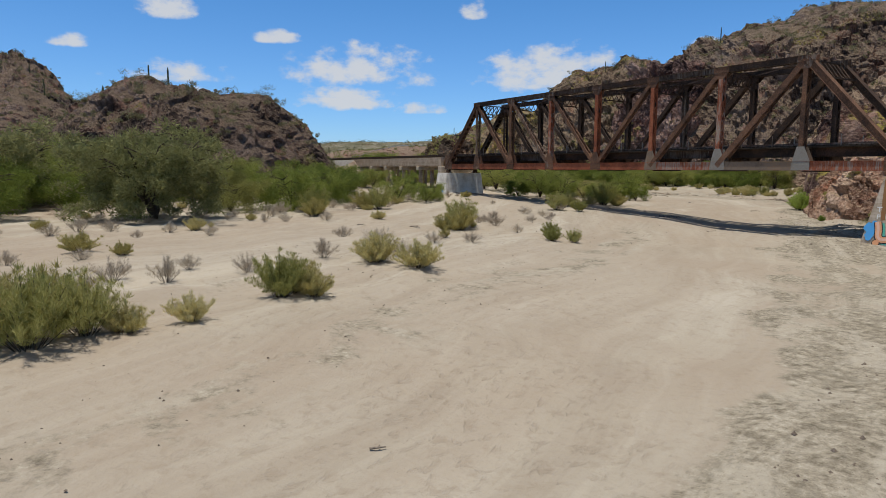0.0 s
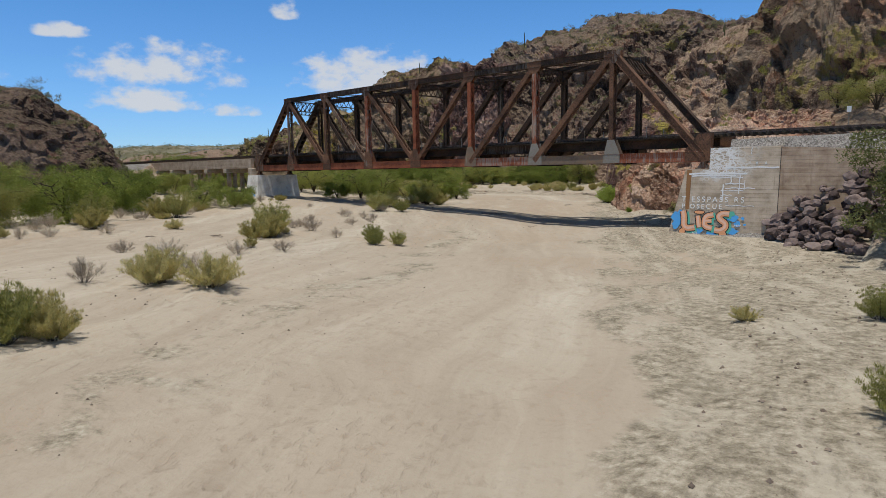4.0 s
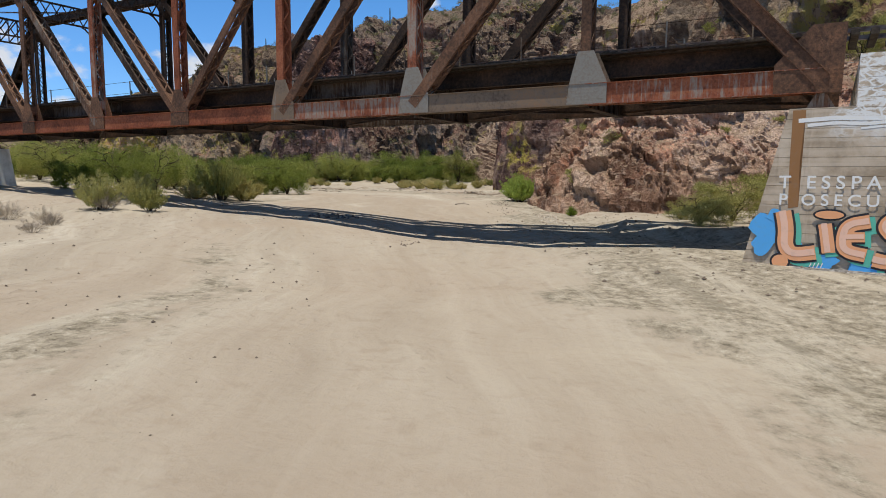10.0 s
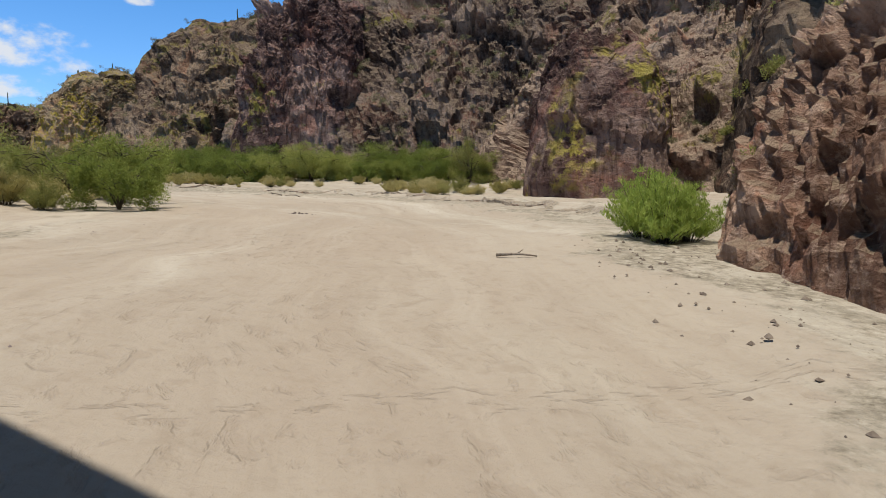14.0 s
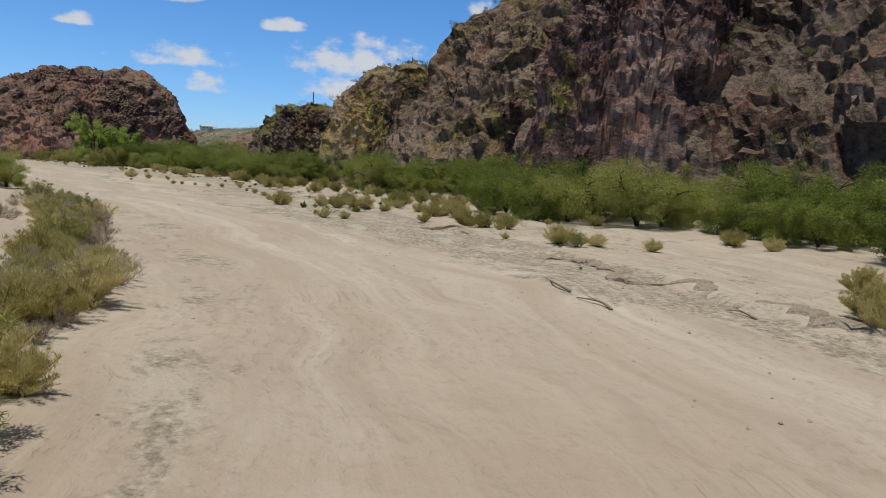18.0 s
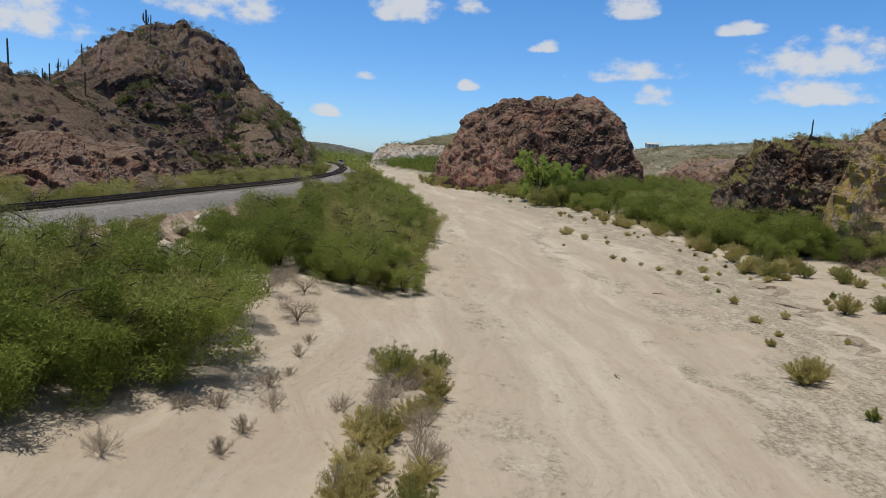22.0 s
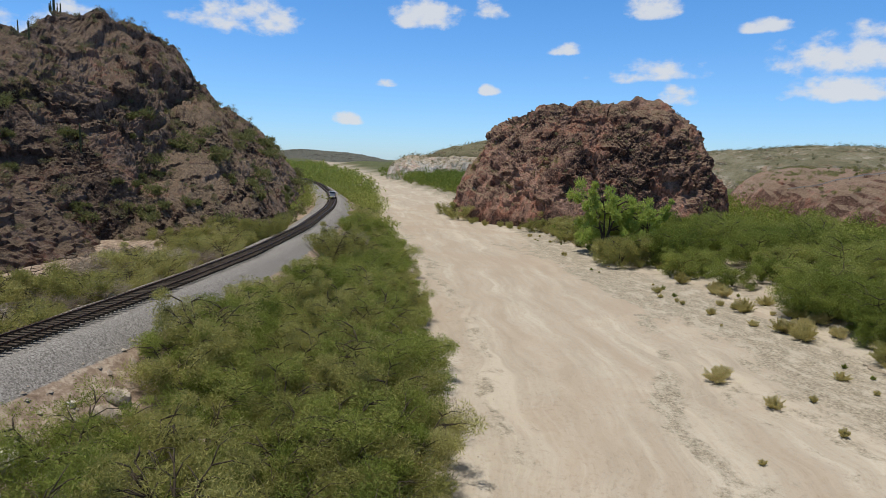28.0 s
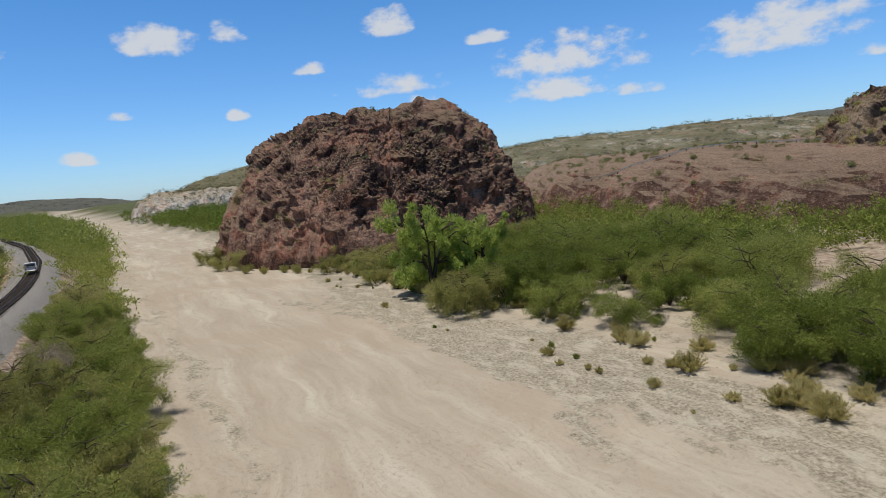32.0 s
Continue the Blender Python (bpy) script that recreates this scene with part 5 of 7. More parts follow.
def plant(proto, x, y, size=1.0, turn=0.0, z=None, flat=1.0, group=""):
    """Sets a plant: the proto itself the first time, then copies."""
    z = ground_z(x, y) if z is None else z
    m = Matrix.Translation((x, y, z - 0.03)) @ Matrix.Rotation(turn, 4, "Z")
    key = proto.name
    if key not in USED:
        USED[key] = 1
        ob = proto
        ob.matrix_basis = m
    else:
        ob = copy_thing(proto, m)
    ob.scale = (size, size, size * flat)
    if group:
        ob["group"] = group
    return ob


rr = random.Random(77)
TREES = [tree_proto(100 + k, h, r, LEAF_GREEN, "bushy green mesquite tree with dark crooked stems on the wash bank", stems=st, clumps=int(c * 1.25), per=p, leaf_len=0.19, leaf_w=0.019, low=0.07, dense=2.3, name="mesquite_tree" if k < 2 else "catclaw_tree") for k, (h, r, st, c, p) in enumerate(((4.2, 3.0, 6, 62, 125), (3.4, 2.8, 7, 58, 120), (4.8, 3.2, 6, 66, 125), (3.0, 2.4, 5, 44, 130)))]
OLIVES = [tree_proto(120 + k, h, r, LEAF_OLIVE, "feathery olive-green palo verde tree among scrub", stems=st, clumps=c, per=p, leaf_len=0.2, leaf_w=0.017, low=0.08, dense=2.3, name="palo_verde_tree") for k, (h, r, st, c, p) in enumerate(((4.4, 2.9, 7, 54, 125), (3.2, 2.5, 6, 44, 125)))]
WILLOWS = [tree_proto(140, 7.5, 3.6, LEAF_BRIGHT, "tall bright-green cottonwood against the rocks", stems=4, clumps=70, per=150, leaf_len=0.26, leaf_w=0.07, dense=1.6, tight=0.7, name="cottonwood_tree")]
BIG = [tree_proto(150, 8.0, 5.4, LEAF_TREE, "large olive-green desert tree with a wide low crown", stems=10, clumps=230, per=170, leaf_len=0.3, leaf_w=0.05, low=0.1, name="ironwood_tree", tight=0.62)]
DEAD = [tree_proto(160, 2.6, 2.2, LEAF_DRY, "leafless grey dead shrub with tangled twigs", stems=9, clumps=44, per=34, leaf_len=0.5, leaf_w=0.012, bark=BARK_PALE, name="dead_shrub", category="shrub")]
BROOMS = [bush_proto(200 + k, h, r, lf, lb, sprays=s, per=p, name="broom_bush" if k < 2 else "desert_bush") for k, (h, r, lf, lb, s, p) in enumerate(((1.3, 1.0, LEAF_YELLOW, "yellow-green desert broom bush on pale sand", 70, 17), (1.0, 0.9, LEAF_YELLOW, "yellow-green desert broom bush on pale sand", 55, 16), (1.5, 1.0, LEAF_OLIVE, "upright olive-green bush on pale sand", 70, 17)))]
DRIES = [bush_proto(220 + k, h, r, LEAF_DRY, "dry brown twiggy bush on sand", sprays=s, per=5, leaf_w=0.008, bare=0.45, name="dry_bush") for k, (h, r, s) in enumerate(((1.1, 1.0, 52), (0.8, 0.7, 40)))]
GREENS = [bush_proto(230, 1.5, 0.9, LEAF_BRIGHT, "tall bright-green grass clump at the foot of the rocks", sprays=80, per=15, name="grass_clump", category="grass")]
TUFTS = [bush_proto(240, 0.55, 0.4, LEAF_YELLOW, "small tuft of yellowish grass", sprays=26, per=9, name="grass_tuft", category="grass"), bush_proto(241, 0.6, 0.38, LEAF_GREEN, "small green weed on sand", sprays=24, per=10, name="grass_tuft", category="grass")]


def scatter(count, xs, ys, test, gap=0.0, seed=1, clump=None):
    """Random places in a box that pass the test, no two closer than gap."""
    r = np.random.default_rng(seed)
    out = []
    P = np.c_[r.uniform(*xs, count * 14), r.uniform(*ys, count * 14)]
    dl, dr, dt = side_distance(P, LEFT_EDGE), -side_distance(P, RIGHT_EDGE), np.abs(side_distance(P, TRACK))
    ok = test(P[:, 0], P[:, 1], dl, dr, dt)
    if clump:
        ok = ok & (vnoise(np.c_[P / 9.0, np.full(len(P), seed * 1.7)], seed) > clump)
    for p in P[ok]:
        if all((p[0] - q[0]) ** 2 + (p[1] - q[1]) ** 2 > gap * gap for q in out):
            out.append(p)
            if len(out) >= count:
                break
    return out


def plant_all(places, protos, lo, hi, group, seed=1):
    r = random.Random(seed)
    zs = ground_zs(places) if len(places) else []
    for p, z in zip(places, zs):
        plant(r.choice(protos), p[0], p[1], r.uniform(lo, hi), r.uniform(0, 6.28), z, r.uniform(0.85, 1.15), group)


def far_thicket(places, size, leaf, seed, label):
    """Treetops too far off to tell apart, as one mass of leaf clumps."""
    r = np.random.default_rng(seed)
    P = np.c_[np.array(places), ground_zs(places)]
    s = size * (0.7 + 0.6 * r.random(len(P)))
    k = 9
    cent = np.repeat(P, k, 0) + r.normal(size=(len(P) * k, 3)) * np.repeat(s, k)[:, None] * np.array([0.42, 0.42, 0.16])
    cent[:, 2] = np.repeat(P[:, 2], k) + np.abs(cent[:, 2] - np.repeat(P[:, 2], k)) + np.repeat(s, k) * r.random(len(cent)) * 0.75
    V, F = blades(cent, np.repeat(s * 0.3, k), 34, size * 0.13, size * 0.03, r, 0.5)
    return tagged(part("far_thicket", (V.tolist(), F.tolist()), leaf), label, "thicket", kind="stuff")


# the thicket between the railway bank and the wash
plant_all(scatter(250, (-300, -139), (-6, 48), lambda x, y, dl, dr, dt: (dl > 4.8) & (dt > np.where(x > -186, 10.2, 7.2)) & (y > np.interp(-x, [-200, 61, 143, 206, 256, 300, 363], [3, 3, 11, 15, 13, 6, -8])) & (x < -142.5) & ~((y < 20.5) & (x > -168)), 2.35, 3), TREES + OLIVES + OLIVES + DEAD, 0.85, 1.35, "thicket on the left bank", 5)
plant_all(scatter(34, (-126, -105), (14, 34), lambda x, y, dl, dr, dt: (dt > 8) & (y < np.interp(x, [-129, -117, -106], [28.5, 33.5, 26.5])), 2.4, 4), TREES + TREES + OLIVES, 1.25, 1.65, "thicket on the left bank", 6)
far_thicket(scatter(260, (-480, -298), (-60, 40), lambda x, y, dl, dr, dt: (dl > 1.0) & (dt > 7), 2.4, 6), 4.5, LEAF_GREEN, 7, "green thicket along the far wash bank")
plant_all(scatter(9, (-256, -190), (-12, 12), lambda x, y, dl, dr, dt: (dt > 6.5) & (dt < 14) & (dl > 20), 4.0, 9), OLIVES, 0.7, 1.1, "trees behind the railway", 10)
plant_all(scatter(150, (-262, -140), (-16, 14), lambda x, y, dl, dr, dt: (dt > 4.6) & (dt < 17) & (y < np.interp(-x, [-200, 61, 143, 206, 256, 300, 363], [3, 3, 11, 15, 13, 6, -8])), 2.2, 91), BROOMS[2:] + OLIVES[1:] + OLIVES[1:] + DRIES + DEAD, 0.8, 1.5, "bushes behind the railway", 92)
for x, y, s in ((-3.2, 5.5, 0.5), (-2.0, 8.5, 0.7), (0.5, 11.5, 0.8), (-4.5, 9.5, 0.35)):
    plant(OLIVES[1], x, y, s, rr.uniform(0, 6), group="bushes beside the abutment")
# the thicket along the foot of the cliffs
plant_all(scatter(125, (-212, -52), (74, 114), lambda x, y, dl, dr, dt: (dr > 17 + 4 * np.sin(x / 7.0)) & (dr < 34) & (x < -56), 2.3, 11, -0.35), TREES + TREES + OLIVES[:1], 0.95, 1.5, "thicket below the cliffs", 12)
plant_all(scatter(110, (-335, -196), (70, 135), lambda x, y, dl, dr, dt: (dr > 6.0) & (dr < 44) & ((x + 385) ** 2 / 58**2 + (y - 82) ** 2 / 50**2 > 1) & ((x + 234) ** 2 / 36**2 + (y - 127) ** 2 / 21**2 > 0.8), 3.3, 13), TREES, 1.25, 1.75, "thicket below the dome", 14)
far_thicket(scatter(300, (-470, -240), (105, 175), lambda x, y, dl, dr, dt: (dr > 38) & (dr < 110) & ((x + 385) ** 2 / 58**2 + (y - 82) ** 2 / 50**2 > 1) & ((x + 234) ** 2 / 36**2 + (y - 127) ** 2 / 21**2 > 0.8), 3.0, 19), 5.0, LEAF_GREEN, 20, "green thicket in the side valley")
far_thicket(scatter(420, (-900, -430), (-160, 110), lambda x, y, dl, dr, dt: (dr > 1) & (dr < 80), 4, 15), 8.0, LEAF_GREEN, 16, "green thicket along the far wash bank")
far_thicket(scatter(900, (-1150, -430), (-400, 20), lambda x, y, dl, dr, dt: (dl > 1) & (dl < 150) & (dt > 7), 4, 17), 9.0, LEAF_GREEN, 18, "green trees on the valley floor")
# bushes along the left margin by the sand track
plant_all(scatter(135, (-122, -48), (30, 51), lambda x, y, dl, dr, dt: (dl > 1.5) & (dl < 5.2), 0.75, 21), BROOMS[:2] + BROOMS + DRIES + DRIES + DRIES, 0.6, 1.6, "bushes along the sand track", 22)
plant_all(scatter(46, (-128, -66), (18, 48), lambda x, y, dl, dr, dt: (dl > 6) & (dt > 8) & (dl < 24), 2.3, 23), DRIES + DRIES + TUFTS[:1], 0.5, 1.0, "bushes on the left bank", 24)
plant_all(scatter(30, (-66, -42), (18, 42), lambda x, y, dl, dr, dt: (dl > 0.5) & (dl < 9), 1.6, 41), BROOMS + OLIVES[1:] + BROOMS, 0.8, 1.2, "bushes on the left bank", 42)
# bushes on the right margin
plant_all(scatter(130, (-200, -44), (64, 106), lambda x, y, dl, dr, dt: (dr > 0.5) & (dr < 17), 0.9, 25, -0.1), BROOMS[:2] + BROOMS + TUFTS[:1], 0.8, 1.5, "bushes on the right bank", 26)
plant_all(scatter(80, (-330, -110), (48, 100), lambda x, y, dl, dr, dt: (dr > -7) & (dr < 6), 1.4, 27, 0.0), TUFTS + TUFTS + BROOMS[:2], 0.6, 1.2, "bushes on the right bank", 28)
plant_all(scatter(40, (-330, -180), (60, 100), lambda x, y, dl, dr, dt: (dr > 1) & (dr < 7.5), 1.8, 29), BROOMS, 1.0, 1.7, "bushes on the right bank", 30)
# the flats left of the bridge approach
for x, y, k, s in ((-1.8, -56.2, 2, 1.6), (-3.0, -57.4, 0, 1.7), (-2.6, -54.6, 2, 1.35), (-4.4, -55.6, 0, 1.6), (-2.3, -53.5, 1, 1.0), (-5.6, -58.0, 2, 1.6), (-2.5, -51.4, 1, 1.0), (-4.6, -47.4, 2, 1.3), (-5.6, -46.4, 0, 1.25), (-4.0, -46.2, 0, 0.9), (-9.4, -40.3, 0, 1.3), (-7.4, -38.9, 1, 1.5), (-10.6, -39.4, 0, 1.1), (-24.3, -23.4, 2, 1.7), (-23.0, -24.4, 0, 1.5), (-13.3, -23.2, 2, 0.75), (-14.6, -22.2, 2, 0.6), (-12.6, -21.8, 2, 0.7), (-16.2, -20.6, 2, 0.8), (-43, -28.5, 2, 1.9), (-47.5, -18.3, 2, 2.0), (-49, -19.5, 0, 1.8), (-41, -29.5, 0, 1.5), (-21.7, -26.8, 0, 1.1), (-31, -1.3, 2, 1.0), (-33, -3, 2, 1.4), (-35, 1, 2, 1.3), (-36, 8.5, 2, 2.0), (-35, 10, 1, 1.7), (-37, 7, 1, 1.3), (-39, 4.5, 0, 0.9), (16.3, -37.5, 2, 0.9), (17.2, -36.2, 2, 1.0), (15, -27.5, 2, 0.8), (11.2, -29.5, 1, 0.6)):
    plant(BROOMS[k], x, y, s, rr.uniform(0, 6), group="bushes on the flats")
plant_all(scatter(125, (-74, -5), (-62, 0), lambda x, y, dl, dr, dt: (dl > 5) & (dl < 46), 1.8, 31, -0.3), DRIES + DRIES + DRIES + TUFTS[:1] + BROOMS[1:2], 0.6, 1.25, "dry bushes on the flats", 32)
plant_all(scatter(58, (-100, -46), (-72, -2), lambda x, y, dl, dr, dt: (dl > 22) & (dt > 4) & ~((x > -84) & (y > -24)), 3.4, 33), OLIVES + TREES[:3], 0.8, 1.45, "trees on the flats", 34)
plant_all(scatter(26, (-92, -44), (-4, 34), lambda x, y, dl, dr, dt: (dl > 7) & (dt > 4.5), 3.2, 35), TREES + OLIVES, 0.75, 1.15, "trees behind the bridge", 36)
plant(BIG[0], -42, -44.5, 1.15, 0.3)
plant(BIG[0], -62, -58, 1.3, 2.0)
plant(BIG[0], -70, -40, 1.1, 4.0)
plant(BIG[0], 17.2, -12.0, 0.8, 1.0)
for x, y, s in ((-60, 20, 0.8), (-57, 25, 0.7)):
    plant(OLIVES[0], x, y, s, rr.uniform(0, 6), group="trees behind the bridge")
for x, y, s in ((-19.5, 26, 1.5), (-20.3, 27.2, 1.6), (-18.8, 27.0, 1.3), (-16.5, 24.2, 0.6), (-13.5, 18.2, 0.4), (-11.6, 14.2, 0.45)):
    plant(GREENS[0], x, y, s, rr.uniform(0, 6), group="grass clumps below the rocks")
plant(TREES[3], -38, 10.5, 1.0, 1.7)
plant_all(scatter(46, (-345, -262), (50, 80), lambda x, y, dl, dr, dt: (dr > 0.5) & (dr < 8) & (x < -270), 2.0, 81), BROOMS[2:] + OLIVES[1:] + GREENS, 0.9, 1.9, "bushes at the foot of the dome", 82)
plant_all(scatter(26, (-232, -190), (88, 118), lambda x, y, dl, dr, dt: (dr > 5) & (dr < 30), 3.2, 83), TREES[2:], 1.1, 1.6, "thicket below the dome", 84)
plant_all(scatter(30, (-222, -176), (92, 112), lambda x, y, dl, dr, dt: (dr > 6) & (dr < 24), 2.8, 85), TREES[2:], 1.0, 1.5, "thicket below the dome", 86)
plant(TREES[1], -68, 30, 0.8, 0.7)
for k in range(44):
    a = radians(-165 + 3.7 * k + rr.uniform(-1.5, 1.5))
    q = rr.uniform(1.03, 1.12)
    plant(rr.choice((BROOMS[2], BROOMS[0], OLIVES[1], BROOMS[2])), -385 + 55 * q * math.cos(a), 81 + 46 * q * math.sin(a), rr.uniform(0.7, 1.7), a, group="bushes at the foot of the dome")
for x, y, s in ((-139, 18.5, 0.8), (-136, 21, 0.6), (-143, 17.5, 0.6)):
    plant(OLIVES[1], x, y, s, rr.uniform(0, 6), group="thicket on the left bank")
for x, y, s in ((-108, 38, 0.9), (-112, 36.5, 0.9), (-110, 38.3, 1.0), (-115.5, 37.8, 1.1), (-100.7, 40.5, 1.3), (-102, 35, 0.4), (-99, 33.4, 0.5), (-96, 36.3, 0.8), (-97.5, 38.5, 0.6), (-139, 32, 1.0)):
    plant(DRIES[1], x, y, s, rr.uniform(0, 6), group="dry bushes on the left bank")
for x, y, s in ((-124.3, 70.1, 1.4), (-125.6, 71.4, 1.2), (-120.8, 74.3, 1.2), (-118.6, 75.4, 1.3), (-116.8, 76.6, 1.2), (-115, 77.4, 1.3), (-107.7, 68.5, 0.9), (-106.4, 70.2, 0.7), (-168.6, 85, 1.5), (-198.9, 69.4, 0.9), (-205, 66.8, 1.3), (-206.6, 67.8, 1.0), (-224.1, 80.8, 1.4), (-220.4, 81.8, 1.6), (-222.0, 82.6, 1.3), (-234.3, 80.3, 1.6), (-223.5, 81.8, 1.5)):
    plant(BROOMS[0], x, y, s, rr.uniform(0, 6), group="bushes on the right bank")
for x, y, s in ((-176, 69.3, 1.3), (-174, 70.4, 1.2), (-171, 72, 1.0), (-167.9, 73.5, 1.3), (-164.5, 75, 1.2), (-160.9, 77.1, 1.2), (-149, 75.6, 1.5), (-142.4, 77.6, 1.4), (-148.1, 84.4, 1.2), (-200.8, 73.5, 1.1), (-193.6, 72.3, 1.3), (-238.7, 73.4, 1.2), (-187.9, 64, 0.8), (-133, 72, 1.2), (-136, 74, 1.0)):
    plant(TUFTS[0], x, y, s, rr.uniform(0, 6), group="bushes on the right bank")
plant(WILLOWS[0], -287, 70.5, 1.75, 0.4, flat=1.35)
plant(WILLOWS[0], -287, 79, 1.4, 2.4, flat=1.3)
for x, y, s, k in ((-48.5, 28, 0.9, 0), (-43, 24, 0.9, 3)):
    plant(TREES[k], x, y, s, rr.uniform(0, 6), group="trees behind the bridge")
for x, y, s in ((-54, -7, 0.75), (-56.5, -4.5, 0.7), (-58, -9, 0.9), (-66, -15, 1.3), (-62, -17, 1.2), (-70, -13, 1.2), (-58, -20, 1.1), (-74, -17, 1.4)):
    plant(TREES[1], x, y, s, rr.uniform(0, 6), group="trees behind the bridge")
for x, y, s in ((-134, 32, 0.8), (-136, 34.5, 0.6), (-132.5, 27, 0.9), (-137, 24.5, 1.0), (-140.5, 31.5, 0.6), (-189, 42, 1.0), (-178, 34, 0.9), (-148, 28, 0.8), (-128, 36, 0.7)):
    plant(DEAD[0], x, y, s, rr.uniform(0, 6), group="dead shrubs")


# scrub on the hill sides
def surface_points(ob, count, seed, up=0.3, keep=None):
    me = ob.data
    r = np.random.default_rng(seed)
    n = len(me.polygons)
    c, nr, ar = np.empty(n * 3), np.empty(n * 3), np.empty(n)
    me.polygons.foreach_get("center", c)
    me.polygons.foreach_get("normal", nr)
    me.polygons.foreach_get("area", ar)
    c, nr = c.reshape(-1, 3), nr.reshape(-1, 3)
    w = ar * (nr[:, 2] > up)
    if keep is not None:
        w = w * keep(c)
    i = r.choice(n, count, p=w / w.sum())
    return c[i]


def scrub(ob, count, leaf, size, seed, label, up=0.3, keep=None, per=26):
    P = surface_points(ob, count, seed, up, keep)
    r = np.random.default_rng(seed + 1)
    s = size * (0.5 + 1.0 * r.random(len(P)) ** 2)
    cent = np.repeat(P, 4, 0) + r.normal(size=(len(P) * 4, 3)) * np.repeat(s, 4)[:, None] * np.array([0.45, 0.45, 0.2])
    cent[:, 2] += np.repeat(s, 4) * 0.35
    V, F = blades(cent, np.repeat(s * 0.42, 4), int(per * 2.2), size * 0.17, size * 0.036, r, 0.7)
    return tagged(part("hill_scrub", (V.tolist(), F.tolist()), leaf), label, "scrub", kind="stuff")


scrub(HILLS["left"], 800, LEAF_GREY, 1.5, 301, "grey-green scrub on a rocky hillside", keep=lambda c: (c[:, 1] > -70) & (c[:, 0] > -350))
scrub(HILLS["left"], 150, LEAF_TREE, 2.6, 302, "olive-green trees on a rocky hillside", keep=lambda c: (c[:, 2] < 26) & (c[:, 1] > -60) & (c[:, 0] > -350), per=60)
scrub(HILLS["foot"], 420, LEAF_GREY, 1.3, 321, "grey-green scrub on a scree slope", keep=lambda c: c[:, 1] > -45)
scrub(HILLS["foot"], 130, LEAF_TREE, 2.8, 322, "olive-green trees on a scree slope", keep=lambda c: (c[:, 1] > -40) & (c[:, 2] < 24), per=60)
scrub(HILLS["round"], 220, LEAF_GREY, 1.3, 303, "sparse scrub on a rock dome", up=0.5)
scrub(HILLS["mid"], 420, LEAF_GREY, 1.4, 304, "grey-green scrub on a rocky hillside")
scrub(HILLS["mountain"], 900, LEAF_GREY, 1.5, 305, "grey-green scrub on a mountain side", keep=lambda c: c[:, 1] < 190)
scrub(HILLS["purple"], 90, LEAF_GREY, 1.3, 306, "sparse scrub on cliff ledges", up=0.55)
scrub(HILLS["yellow"], 240, LEAF_GREY, 1.3, 307, "sparse scrub on an ochre ridge", up=0.4)
scrub(HILLS["ridge"], 420, LEAF_GREY, 1.5, 314, "grey-green scrub on an ochre ridge")
scrub(HILLS["behind_cut"], 420, LEAF_GREY, 1.4, 315, "grey-green scrub on a rubble slope")
scrub(HILLS["shelf"], 140, LEAF_OLIVE, 1.2, 316, "sparse scrub on rock ledges", up=0.4)
scrub(HILLS["far_side"], 200, LEAF_OLIVE, 2.2, 317, "olive-green trees on a far hillside", per=40)
scrub(HILLS["low"], 160, LEAF_OLIVE, 1.5, 308, "scrub on low crags", up=0.3)
scrub(HILLS["slope"], 420, LEAF_GREY, 1.2, 309, "grey-green scrub on a scree slope")
scrub(HILLS["pink"], 60, LEAF_OLIVE, 0.8, 310, "small shrubs in granite cracks", up=0.5)
scrub(HILLS["talus"], 220, LEAF_OLIVE, 1.1, 318, "olive-green scrub on a scree slope")
scrub(HILLS["apron"], 260, LEAF_GREY, 1.2, 319, "grey-green scrub on a scree apron")
scrub(HILLS["crag"], 240, LEAF_OLIVE, 1.6, 311, "olive-green scrub on a crag")
scrub(HILLS["east"], 400, LEAF_OLIVE, 1.7, 312, "olive-green scrub above the railway")
scrub(HILLS["plateau"], 1000, LEAF_TREE, 1.9, 313, "scrub on a desert terrace", up=0.5)
for k, c in (("bluff", 400), ("mesa", 1100), ("upland", 1500), ("south", 700)):
    scrub(HILLS[k], c, LEAF_GREY, 3.4, 320 + c, "far scrub on a desert upland", up=0.4, per=10)


